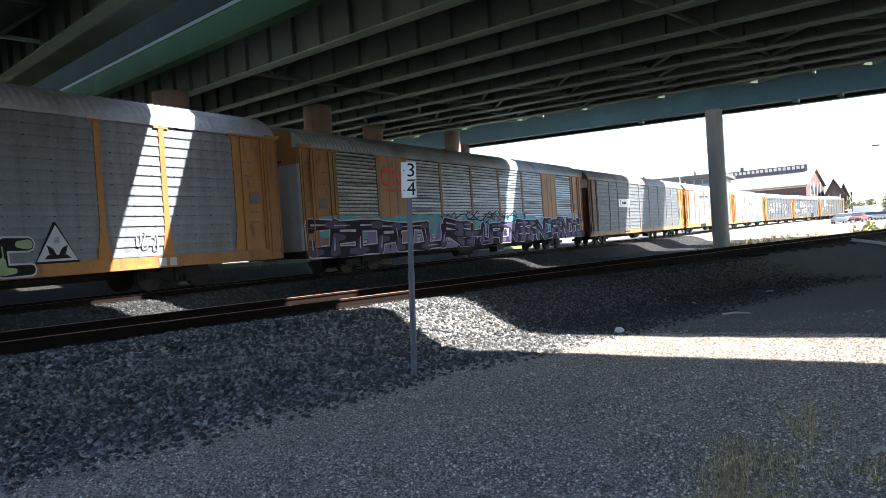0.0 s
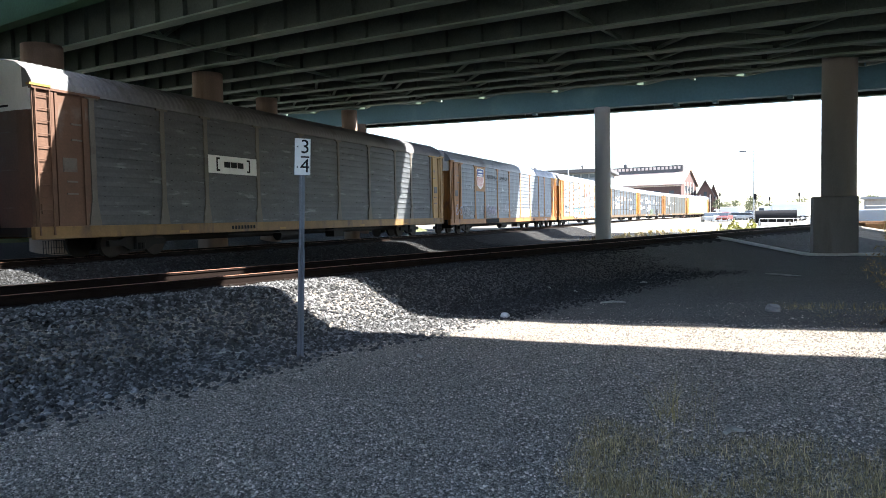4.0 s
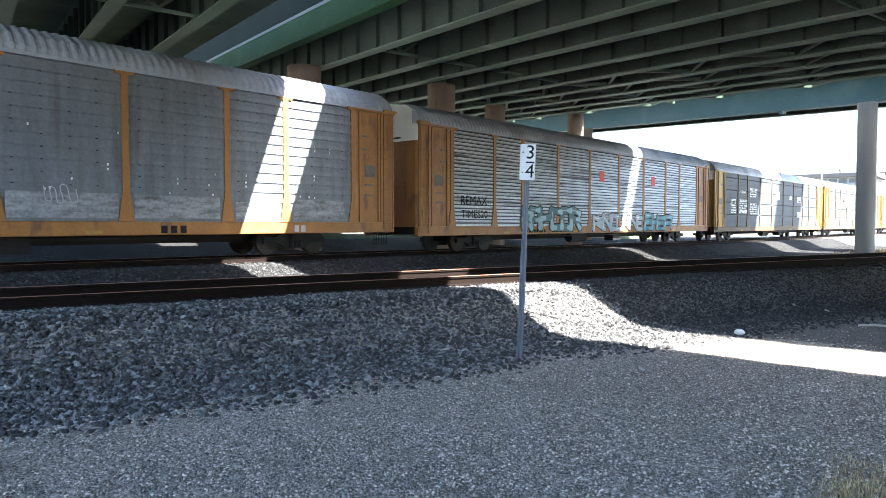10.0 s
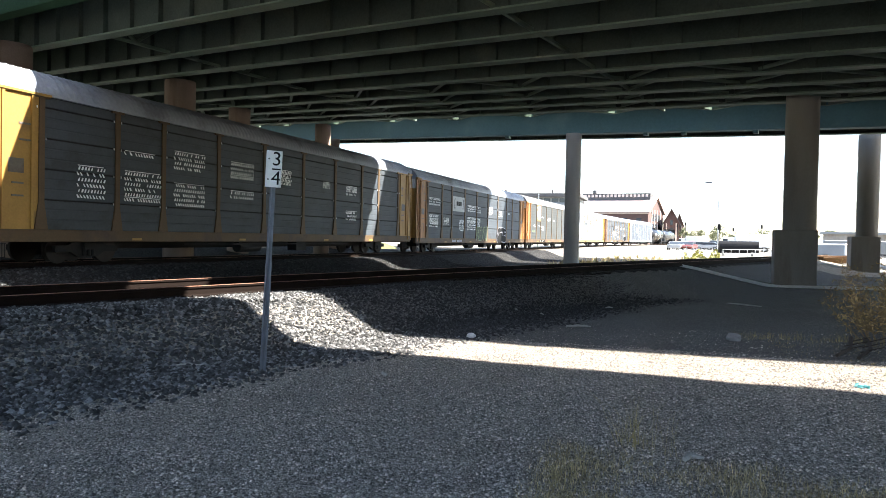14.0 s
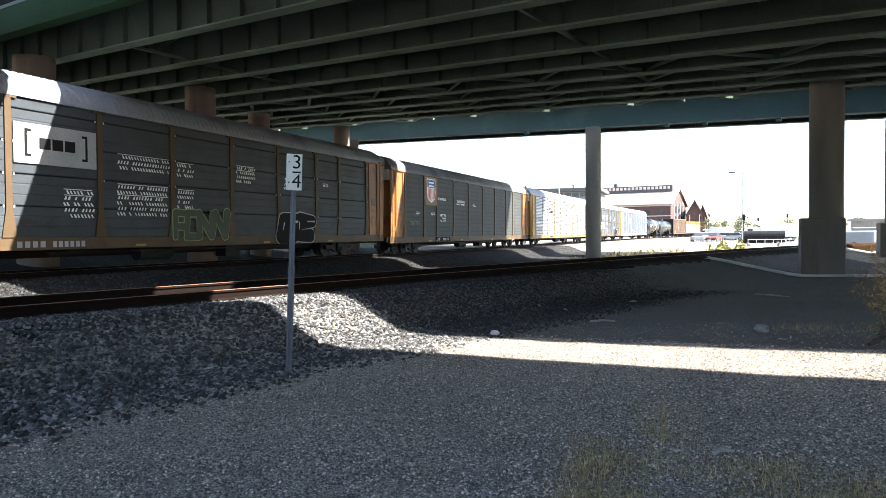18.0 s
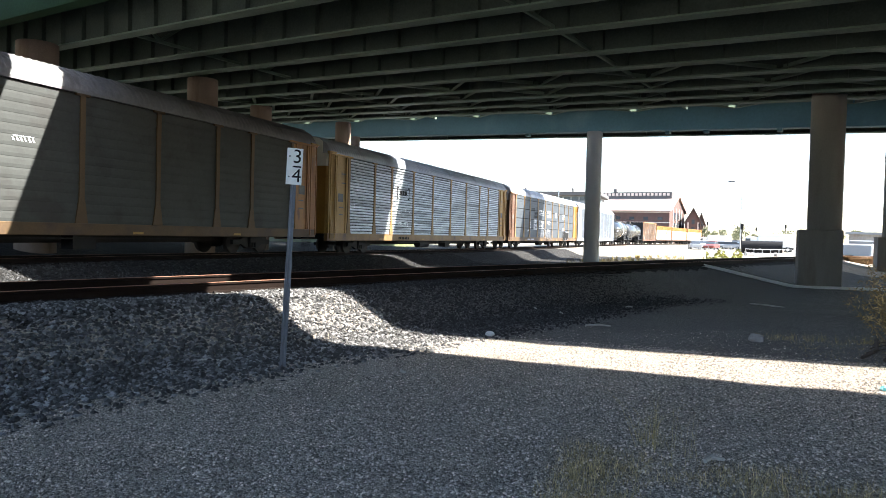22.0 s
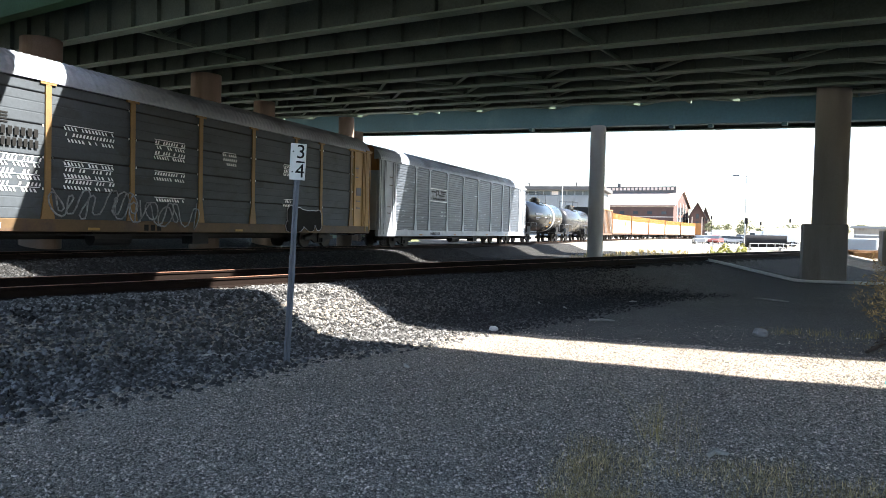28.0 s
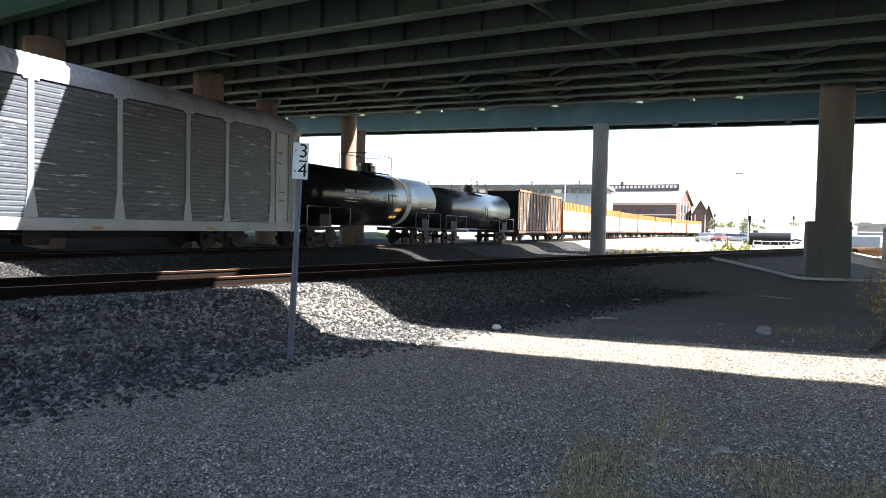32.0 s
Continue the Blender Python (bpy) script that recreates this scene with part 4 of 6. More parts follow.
GLYPHS = [
    [(0, 0, 0, 1), (0, 1, 0.7, 1), (0.7, 1, 0.7, 0), (0, 0.45, 0.7, 0.45)],
    [(0, 0, 0, 1), (0, 1, 0.7, 1), (0, 0.5, 0.6, 0.5), (0, 0, 0.7, 0)],
    [(0.7, 1, 0, 1), (0, 1, 0, 0.55), (0, 0.55, 0.7, 0.45), (0.7, 0.45, 0.7, 0), (0.7, 0, 0, 0)],
    [(0, 1, 0, 0.1), (0, 0.05, 0.7, 0.05), (0.7, 0, 0.7, 1)],
    [(0.7, 0.95, 0.05, 1), (0, 1, 0, 0), (0, 0, 0.7, 0.05)],
    [(0, 0, 0, 1), (0.7, 0, 0.7, 1), (0, 0.5, 0.7, 0.55)],
    [(0, 0, 0, 1), (0, 1, 0.7, 0), (0.7, 0, 0.7, 1)],
    [(0, 0, 0, 1), (0, 1, 0.7, 0.8), (0.7, 0.8, 0.65, 0.5), (0.65, 0.5, 0, 0.45), (0.25, 0.45, 0.75, 0)],
    [(0, 0, 0, 1), (0, 1, 0.7, 1), (0.7, 1, 0.7, 0), (0.7, 0, 0, 0)],
]


def graffiti(parent, x0, x1, z0, z1, fill, edge, seed, step=1.25, name="graffiti", shine=None, label="", back=None, second=None, weight=0.31, rim=0.06, halo=None):
    """Interlocking letter-like shapes of heavy sprayed strokes on a side: rim, fill and shine, each a hair proud of the last."""
    rng = random.Random(seed)
    bm = bmesh.new()
    y = -(SIDE + 0.064)
    tall = z1 - z0

    def poly(pts, d, mi):
        vs = [bm.verts.new((px, y - d, pz)) for px, pz in pts]
        ws = [bm.verts.new((px, y - d + 0.0012, pz)) for px, pz in pts]
        bm.faces.new(vs).material_index = mi
        for i in range(len(vs)):
            bm.faces.new((vs[i], ws[i], ws[(i + 1) % len(vs)], vs[(i + 1) % len(vs)])).material_index = mi

    def stroke(a, b, ta, tb, d, mi):
        """A tapered stroke with round-cornered ends."""
        dx, dz = b[0] - a[0], b[1] - a[1]
        n = math.hypot(dx, dz) or 1.0
        dx, dz = dx / n, dz / n
        pts = []
        for (cx, cz), t, s in ((b, tb, 1), (a, ta, -1)):
            for u, v in ((0.05, -0.5), (0.34, -0.36), (0.46, 0.0), (0.34, 0.36), (0.05, 0.5)):
                pts.append((cx + s * (dx * u * t - dz * v * t), max(z0 - 0.05, cz + s * (dz * u * t + dx * v * t))))
        poly(pts, d, mi)
    if back:
        bx = x0 - 0.2
        while bx < x1:
            w = step * (0.9 + 0.5 * rng.random())
            poly(blob(rng, min(x1 - w * 0.95, max(x0 + w * 0.95, bx + w / 2)), z0 + tall * (0.62 + 0.3 * rng.random()), w * 1.5, tall * (0.5 + 0.2 * rng.random())), -0.006 - 0.0009 * rng.random(), 3)
            bx += w * 0.8
    if halo:
        bx = x0
        while bx < x1 - 0.3:
            w = min(x1 - bx, step * (0.5 + 0.4 * rng.random()))
            poly([(bx, z0 - 0.04), (bx + w, z0 - 0.04), (bx + w * 0.95, z0 + tall * (0.5 + 0.3 * rng.random())), (bx + w * 0.4, z0 + tall * (0.6 + 0.25 * rng.random()))], -0.0045, 5)
            bx += w * 0.98
    x, layer = x0, 0
    while x < x1 - step * 0.5:
        w = step * (0.8 + 0.45 * rng.random())
        h = tall * (0.78 + 0.22 * rng.random())
        th = weight * min(w, h)
        slant = 0.3 * (rng.random() - 0.35)
        jit = lambda: 0.13 * (rng.random() - 0.5)
        node = {}

        def at(a, b):
            if (a, b) not in node:
                node[a, b] = (x + th * 0.45 + (a / 0.7 + slant * b + jit()) * (w - th), z0 + th * 0.45 + min(1.0, max(0.0, b + jit() * 0.7)) * (h - th * 0.9))
            return node[a, b]
        lines = [(at(a, b), at(c, d), th * (0.8 + 0.5 * rng.random()), th * (0.7 + 0.55 * rng.random())) for a, b, c, d in rng.choice(GLYPHS)]
        r = rim * tall
        base = 0.0006 * (layer % 3)
        layers = [(0.0, r, 1), (0.010, 0.0, 0)]
        for lay, grow, mi in layers:
            for k, (a, b, ta, tb) in enumerate(lines):
                stroke(a, b, ta + grow, tb + grow, lay + base + 0.0016 * k, mi)
        for k, (a, b, ta, tb) in enumerate(lines):
            lo, hi = (a, b) if a[1] < b[1] else (b, a)
            if second:
                mid = (lo[0] + (hi[0] - lo[0]) * 0.4, lo[1] + (hi[1] - lo[1]) * 0.4)
                stroke(lo, mid, ta * 0.8, tb * 0.55, 0.020 + base + 0.0008 * k, 4)
            if shine and k < 2:
                stroke((a[0] + 0.12 * ta, a[1] + (b[1] - a[1]) * 0.1), (a[0] + (b[0] - a[0]) * 0.55 + 0.12 * ta, a[1] + (b[1] - a[1]) * 0.55), ta * 0.16, ta * 0.08, 0.028 + base, 2)
        x += w * 0.76
        layer += 1
    tagged(part(name, bm, [fill, edge, shine or edge, back or edge, second or fill, halo or edge], parent), label, kind="stuff")


def scrawl(parent, x0, x1, z0, z1, material, seed, turns=9, r=0.022, label=""):
    """A loose looping line of spray."""
    rng = random.Random(seed)
    cu = bpy.data.curves.new("scrawl", "CURVE")
    cu.dimensions, cu.bevel_depth, cu.bevel_resolution, cu.resolution_u = "3D", r, 0, 5
    sp = cu.splines.new("BEZIER")
    sp.bezier_points.add(turns * 2)
    for i, b in enumerate(sp.bezier_points):
        f = i / (turns * 2)
        b.co = (x0 + (x1 - x0) * min(1.0, max(0.0, f + 0.09 * rng.gauss(0, 1))), 0.0, (z0 if i % 2 else z1) + (z1 - z0) * 0.3 * rng.random() * (1 if i % 2 else -1))
        b.handle_left_type = b.handle_right_type = "AUTO"
    cu.materials.append(material)
    ob = new("scrawl", cu)
    ob.parent = parent
    ob.matrix_basis = Matrix.Translation((0, -(SIDE + 0.062), 0)) @ Matrix.Diagonal((1, 0.12, 1, 1))
    tagged(ob, label)


def perforations(parent, fields, seed, proud=0.03, gaps=True):
    """Rows of slanted punched slots, their daylight painted white, in fields of (bay, from, to, foot, rows)."""
    rng = random.Random(seed)
    y = -(SIDE + proud)
    for bay, f0, f1, z0, rows in fields:
        a, b = POSTS[bay] - L2, POSTS[bay + 1] - L2
        xa, xb = a + (b - a) * f0, a + (b - a) * f1
        bm = bmesh.new()
        for r in range(rows):
            z = z0 + r * 0.17
            lean = 0.045 if r % 2 else -0.045
            x = xa
            while x < xb:
                if rng.random() < 0.86:
                    k = 0.035 + 0.025 * rng.random()
                    bm.faces.new([bm.verts.new((x + u, y, z + v)) for u, v in ((0, 0), (k + 0.02, 0), (k + lean, 0.10), (lean, 0.10))])
                x += 0.115
            if r == rows - 1 or rng.random() < 0.3:
                bm.faces.new([bm.verts.new((u, y, z + v)) for u, v in ((xa, 0.125), (xb, 0.125), (xb, 0.148), (xa, 0.148))])
        tagged(part("perforated_field", bm, M_DAYLIGHT, parent), "rows of punched slots with daylight painted white", kind="stuff")
    if not gaps:
        return
    bm = bmesh.new()
    h = EAVE - BASE
    for k, p in enumerate(POSTS):
        for i in (3, 6, 9, 12):
            for sx in (-0.16, 0.13):
                if rng.random() < 0.55:
                    box(bm, p - L2 + sx, p - L2 + sx + 0.035, y - 0.004, y, BASE + h * i / 13 - 0.07, BASE + h * i / 13 - 0.005)
    tagged(part("daylight_gaps", bm, M_DAYLIGHT, parent), "white marks painted as daylight at the sheet corners", kind="stuff")


def pinholes(parent, count, seed):
    """White marks for daylight through scattered small holes in the sheets, in short upright pairs."""
    rng = random.Random(seed)
    bm = bmesh.new()
    y = -(SIDE + 0.05)
    for _ in range(count):
        x, z = rng.uniform(-11.5, 11.5), rng.choice((1.5, 1.75, 2.0, 2.3, 3.2)) + 0.05 * rng.random()
        if min(abs(x - p + L2) for p in POSTS) > 0.2:
            for k in range(rng.choice((1, 1, 2))):
                box(bm, x, x + 0.04, y, y + 0.003, z + 0.12 * k, z + 0.12 * k + 0.06)
    tagged(part("pinholes", bm, M_DAYLIGHT, parent), "small holes in the sheets with daylight painted white", kind="stuff")


def autorack(label, panel="sheet", post="orange", sill="orange", end="orange", cap=M_WHITE, lower=None, roof=M_ROOF, solid=(), solid_paint="orange", sill_h=0.36, end_right=None):
    e = empty("autorack_car", Matrix(), label, "autorack", "cars of the train")
    L = CAR / 2
    pm, sm, em = PAINT[post], PAINT[sill], PAINT[end]
    paints = {-1: end, 1: end_right or end}
    X = [p - L for p in POSTS]
    for sd in (1, -1):
        turn = Matrix() if sd == 1 else Matrix.Rotation(math.pi, 4, "Z")
        if sd == 1:
            for k, (a, b) in enumerate(zip(X, X[1:])):
                w = round(b - a, 2)
                m = Matrix.Translation((a, -SIDE, BASE))
                if k in solid:
                    def flat(w=w):
                        bm = new_bm((0, w, -0.05, 0.0, 0.0, EAVE - BASE))
                        for q in (0.36, 0.66):
                            box(bm, w * q - 0.02, w * q + 0.02, -0.062, -0.0501, 0.0, EAVE - BASE)
                        return bm
                    shared(("flat", w, solid_paint), flat, PAINT[solid_paint], "solid_panel", e, m)
                else:
                    shared(("panel", w, panel), lambda w=w: panel_bm(w, panel), [PANEL[panel], M_SEAM], "side_panel", e, m)
            for a in X:
                shared(("post", post), post_bm, pm, "post", e, Matrix.Translation((a, -SIDE, BASE)))
        else:
            part("back_wall", new_bm((-11.88, 11.88, SIDE - 0.03, SIDE, BASE, EAVE)), PANEL[panel], e)
        for end_sign in (-1, 1):
            x = -(L - END) if end_sign < 0 else L - END - 1.85
            mm = Matrix.Translation((x, -SIDE, BASE))
            if end_sign > 0:
                mm = Matrix.Translation((L - END, -SIDE, BASE)) @ Matrix.Diagonal((-1, 1, 1, 1))
            if sd == 1:
                sheet = shared(("door", paints[end_sign]), door_bm, PAINT[paints[end_sign]], "end_side_sheet", e, mm)
                for rx in (0.52, 0.64, 1.5):
                    shared(("door_rib", paints[end_sign]), lambda: new_bm((0, 0.08, -0.075, -0.0201, 0.02, EAVE - BASE - 0.05)), PAINT[paints[end_sign]], "rib", sheet, Matrix.Translation((rx, 0, 0)))
                shared(("door_track", paints[end_sign]), lambda: new_bm((-0.05, 2.1, -0.10, 0.03, EAVE - BASE - 0.018, EAVE - BASE + 0.05)), PAINT[paints[end_sign]], "door_track", sheet)
                shared(("placard", paints[end_sign]), lambda: new_bm((0.85, 1.3, -0.032, -0.0201, 1.55, 1.95), (0.88, 1.27, -0.036, -0.0321, 1.58, 1.92)), [PAINT["taupe" if paints[end_sign] != "grey" else "grey"]], "placard_board", sheet)
                shared(("latch", paints[end_sign]), lambda: new_bm((0.12, 0.44, -0.09, -0.0201, 0.35, 0.62)), PAINT[paints[end_sign]], "door_latch", sheet)
                for gz in (0.9, 1.25, 2.45, 2.9):
                    shared(("hinge",), lambda: new_bm((0.0, 0.34, -0.045, -0.0202, 0.0, 0.05)), PAINT["taupe"], "hinge_strap", sheet, Matrix.Translation((0.95 + 0.2 * (gz > 2), 0, gz)))
                shared(("hood", paints[end_sign]), lambda: new_bm((-0.12, 0.5, -0.13, 0.02, EAVE - BASE + 0.055, EAVE - BASE + 0.12)), PAINT["grey" if paints[end_sign] == "grey" else "yellow"], "corner_hood", sheet)
                shared(("ladder", paints[end_sign]), ladder_bm, PAINT[paints[end_sign]], "ladder", e, Matrix.Translation((-(L - END - 0.05) if end_sign < 0 else L - END - 0.47, -SIDE, BASE)))
            else:
                part("back_sheet", new_bm((x, x + 1.85, SIDE - 0.03, SIDE, BASE, EAVE)), em, e)
    shared(("roof", roof.name), roof_bm, roof, "roof", e)
    part("eave_rail", new_bm((-13.7, 13.7, -1.575, -1.50, 4.83, 4.92), (-13.7, 13.7, 1.50, 1.575, 4.83, 4.92)), roof, e)
    for sx in (-1, 1):
        m = Matrix.Translation((-(L - END + 0.02), 0, 0)) if sx < 0 else Matrix.Translation((L - END + 0.02, 0, 0)) @ Matrix.Rotation(math.pi, 4, "Z")
        shared(("cap", cap.name), lambda: end_cap_bm(4.25, 5.5), cap, "end_cap", e, m)
        lo = (lower or em) if sx < 0 else PAINT[paints[1]]
        shared(("end", lo.name), lambda: end_cap_bm(1.0, 4.247), lo, "end_door", e, m)
        for k, zz in enumerate((1.55, 2.6, 3.65)):
            shared(("seam", lo.name), lambda: new_bm((-0.034, -0.0205, -0.92, 0.92, 0.0, 0.03)), lo, "end_rib", e, m @ Matrix.Translation((0, 0, zz)))
        shared(("stencil",), lambda: new_bm((-0.03, -0.0215, -0.6, 0.5, 4.36, 4.42)), M_INK, "stencilled_line", e, m)
        shared(("rod",), lambda: new_bm((-0.05, -0.021, -0.03, 0.03, 1.0, 5.5)), M_BLACK, "locking_rod", e, m)
    bm = new_bm((-L + 0.5, L - 0.5, -1.53, -1.35, BASE - sill_h, BASE - 0.001), (-L + 0.5, L - 0.5, 1.35, 1.53, BASE - sill_h, BASE - 0.001))
    bevelled(bm, 0.015)
    part("side_sill", bm, sm, e)
    part("underframe", new_bm((-L + 0.4, L - 0.4, -1.34, 1.34, BASE - 0.28, BASE - 0.02), (-11.0, 11.0, -0.35, 0.35, 0.42, BASE - 0.281)), PAINT["dark"], e)
    bm = bmesh.new()
    tube(bm, (-2.6, -1.0, 0.45), (-1.2, -1.0, 0.45), 0.22, 12)
    box(bm, 1.5, 2.3, -1.2, -0.7, 0.25, 0.7)
    box(bm, -6.0, 6.0, -1.34, -1.3, 0.55, 0.6)
    part("brake_gear", bm, M_BLACK, e)
    for sx in (-1, 1):
        truck(e, sx * 9.9)
        coupler(e, sx * (L - 0.5), sx * L)
        bm = bmesh.new()
        for i in range(9):
            box(bm, -0.35 + i * 0.08, -0.335 + i * 0.08, -0.012, 0.0, 0.0, 0.38)
        for zz in (0.0, 0.17, 0.37):
            box(bm, -0.36, 0.32, -0.011, -0.001, zz, zz + 0.015)
        g = part("grating_step", bm, M_BLACK, e)
        g.matrix_basis = Matrix.Translation((sx * (L - 1.1), -1.45, 0.25))
    for x in (-8.6, -3.1, 3.4, 8.2):
        part("reflector_strip", new_bm((x, x + 0.42, -1.536, -1.531, 0.72, 0.80)), PAINT["yellow"], e)
    return e


def shield(parent, x, z, w, h):
    """A plain shield: blue head over red and white bars."""
    y = -(SIDE + 0.070)
    out = [(-0.5, 0.42), (-0.42, 0.5), (-0.2, 0.46), (0, 0.5), (0.2, 0.46), (0.42, 0.5), (0.5, 0.42), (0.44, 0.2), (0.5, -0.05), (0.42, -0.34), (0.18, -0.46), (0, -0.52), (-0.18, -0.46), (-0.42, -0.34), (-0.5, -0.05), (-0.44, 0.2)]

    def plate(name, pts, d, material, under, label=""):
        bm = bmesh.new()
        a = [bm.verts.new((x + px * w, y - d, z + pz * h)) for px, pz in pts]
        b = [bm.verts.new((x + px * w, y - d + 0.004, z + pz * h)) for px, pz in pts]
        bm.faces.new(a)
        for i in range(len(a)):
            bm.faces.new((a[i], b[i], b[(i + 1) % len(a)], a[(i + 1) % len(a)]))
        return part(name, bm, material, under, label)
    e = plate("shield_emblem", out, 0.0, M_WHITE, parent, "plain shield in blue, white and red")
    plate("shield_head", [(px * 0.9, pz * 0.93) for px, pz in ((-0.5, 0.42), (-0.42, 0.5), (-0.2, 0.46), (0, 0.5), (0.2, 0.46), (0.42, 0.5), (0.5, 0.42), (0.46, 0.12), (-0.46, 0.12))], 0.005, M_BLUE, e)
    for i in range(6):
        a = -0.40 + i * 0.145
        lo = -0.33 - 0.12 * (1 - abs(i - 2.5) / 2.5)
        plate("shield_stripe", [(a, 0.08), (a, lo), (a + 0.075, lo), (a + 0.075, 0.08)], 0.005, M_RED, e)
    for pz in (0.36, 0.22):
        plate("shield_bar", [(-0.30, pz), (-0.30, pz - 0.07), (0.30, pz - 0.07), (0.30, pz)], 0.009, M_WHITE, e)


def side_m(x, z):
    return Matrix.Translation((x, -(SIDE + 0.064), z)) @ Matrix.Rotation(radians(90), 4, "X")


def bars(parent, x, z, w, h, n, material, name="marking", gap=0.35):
    """Unreadable marking: a row of plain bars."""
    p = w / n
    d = SIDE + (0.031 if z < 1.0 else 0.062)
    for i in range(n):
        part(name, new_bm((x + i * p, x + (i + 1 - gap) * p, -(d + 0.005), -d, z, z + h)), material, parent)


def bracket_logo(parent, x, z, w, h, material):
    """A pair of brackets round plain bars."""
    bm = bmesh.new()
    y0, y1 = -(SIDE + 0.068), -(SIDE + 0.062)
    t = 0.07
    for s in (0, 1):
        bx = x if s == 0 else x + w - t
        box(bm, bx, bx + t, y0, y1, z, z + h)
        ax = x + t if s == 0 else x + w - 2.6 * t
        box(bm, ax, ax + 1.6 * t, y0, y1, z, z + t)
        box(bm, ax, ax + 1.6 * t, y0, y1, z + h - t, z + h)
    for i in range(3):
        bx = x + 0.22 * w + i * 0.2 * w
        box(bm, bx, bx + 0.17 * w, y0, y1, z + 0.3 * h, z + 0.72 * h)
    part("bracket_emblem", bm, material, parent, "plain bars between brackets")


TRAIN = []


def peak_tag(parent, x0, x1, z0, z1):
    """A pale sprayed triangle with a dark rim and dark wing shapes in it."""
    w, h, y = x1 - x0, z1 - z0, -(SIDE + 0.064)
    shapes = [(M_INK, 0.0, ((-0.05, -0.06), (1.05, -0.06), (0.98, 0.06), (0.5, 1.06), (0.44, 1.06))),
              (M_PALE, 0.003, ((0.0, 0.0), (1.0, 0.0), (0.49, 0.98))),
              (M_INK, 0.006, ((0.18, 0.06), (0.84, 0.06), (0.72, 0.17), (0.27, 0.17))),
              (M_INK, 0.009, ((0.25, 0.44), (0.40, 0.34), (0.48, 0.16), (0.31, 0.18))),
              (M_INK, 0.009, ((0.77, 0.44), (0.61, 0.34), (0.53, 0.16), (0.70, 0.18))),
              (M_FADED, 0.012, ((0.43, 0.48), (0.58, 0.48), (0.55, 0.64), (0.46, 0.64)))]
    for paint, d, pts in shapes:
        bm = bmesh.new()
        rings = [[bm.verts.new((x0 + a * w, y - d + o, z0 + b * h)) for a, b in pts] for o in (0.0, 0.002)]
        bm.faces.new(rings[0])
        for i in range(len(pts)):
            k = (i + 1) % len(pts)
            bm.faces.new((rings[0][i], rings[1][i], rings[1][k], rings[0][k]))
        part("sprayed_shape", bm, paint, parent)


def put(e, centre):
    TRAIN.append((e, centre))
    return e


put(autorack("grey autorack car with orange posts and sill", "slate", "orange", "orange", "orange"), CAR * -1.5 + 0.5)
c = put(autorack("weathered grey autorack car with orange posts and black graffiti", "sheet", "orange", "orange", "orange"), CAR * -0.5 + 0.5)
graffiti(c, 0.40, 5.30, 0.75, 1.85, M_INK, M_PALE, 3, 0.95, shine=M_SPRAYGREEN, second=M_SPRAYGREEN, rim=0.09, label="black and white sprayed letters")
peak_tag(c, 5.46, 6.50, 1.06, 2.0)
scrawl(c, 8.2, 8.9, 1.15, 1.75, M_PALE, 5, 3, label="pale looping tag")
bars(c, 8.9, 0.72, 0.7, 0.24, 2, M_PALE)
c = put(autorack("galvanised autorack car with orange panels and purple graffiti along its foot", "galv", "ochre", "dark", "orange", cap=PAINT["orange"], lower=PAINT["grey"], solid=(1, 7), sill_h=0.3, roof=M_ROOF), CAR * 0.5 + 0.55)
graffiti(c, -13.7, -3.2, 0.72, 2.15, M_INKPURPLE, M_LAVENDER, 11, 1.6, shine=M_LAVENDER, back=M_CYAN, second=M_PURPLE, halo=M_VIOLET, weight=0.27, rim=0.075, label="dark purple sprayed letters with pale outlines")
graffiti(c, -3.1, 13.2, 0.72, 2.1, M_INKPURPLE, M_LAVENDER, 13, 1.25, shine=M_VIOLET, back=M_CYAN, halo=M_INKPURPLE, second=M_PURPLE, label="dark purple sprayed letters with pale outlines")
scrawl(c, -4.6, 4.5, 1.95, 2.35, M_INKPURPLE, 12, 16, 0.03, label="dark looping tag over the letters")
bm = bmesh.new()
ox, oz, ye = POSTS[1] - L2 + 0.24, 3.62, -(SIDE + 0.068)
arc = [(0.72, 0.60), (0.25, 0.60), (0.10, 0.55), (0.04, 0.42), (0.04, 0.18), (0.10, 0.05), (0.25, 0.0), (0.72, 0.0)]
for line in (arc, [(0.84, 0.0), (0.84, 0.58), (0.93, 0.6), (1.25, 0.02), (1.34, 0.0), (1.34, 0.6)]):
    for (px, pz), (qx, qz) in zip(line, line[1:]):
        tube(bm, (ox + px, ye, oz + pz), (ox + qx, ye, oz + qz), 0.078, 8)
bmesh.ops.scale(bm, vec=(1, 0.12, 1), space=Matrix.Translation((0, -ye, 0)), verts=bm.verts[:])
part("red_emblem", bm, M_RED, c, "plain red strokes")
bars(c, POSTS[1] - L2 + 0.28, 3.32, 1.3, 0.11, 9, M_RED)
part("number_board", new_bm((-5.9, -2.9, -1.536, -1.5305, 0.75, 1.0)), M_INK, c)
bars(c, -5.7, 0.81, 1.0, 0.14, 4, M_WHITE)
bars(c, -4.4, 0.81, 1.3, 0.14, 6, M_WHITE)
c = put(autorack("streaked slate autorack car with taupe posts and white emblem board", "slate", "taupe", "ochre", "brown", cap=M_WHITE, roof=M_ROOFDARK, end_right="yellow"), CAR * 1.5 + 0.9)
part("emblem_board", new_bm((POSTS[2] - L2 + 0.1, POSTS[3] - L2 - 0.1, -(SIDE + 0.056), -(SIDE + 0.03), 2.85, 3.5)), M_WHITE, c, "white board")
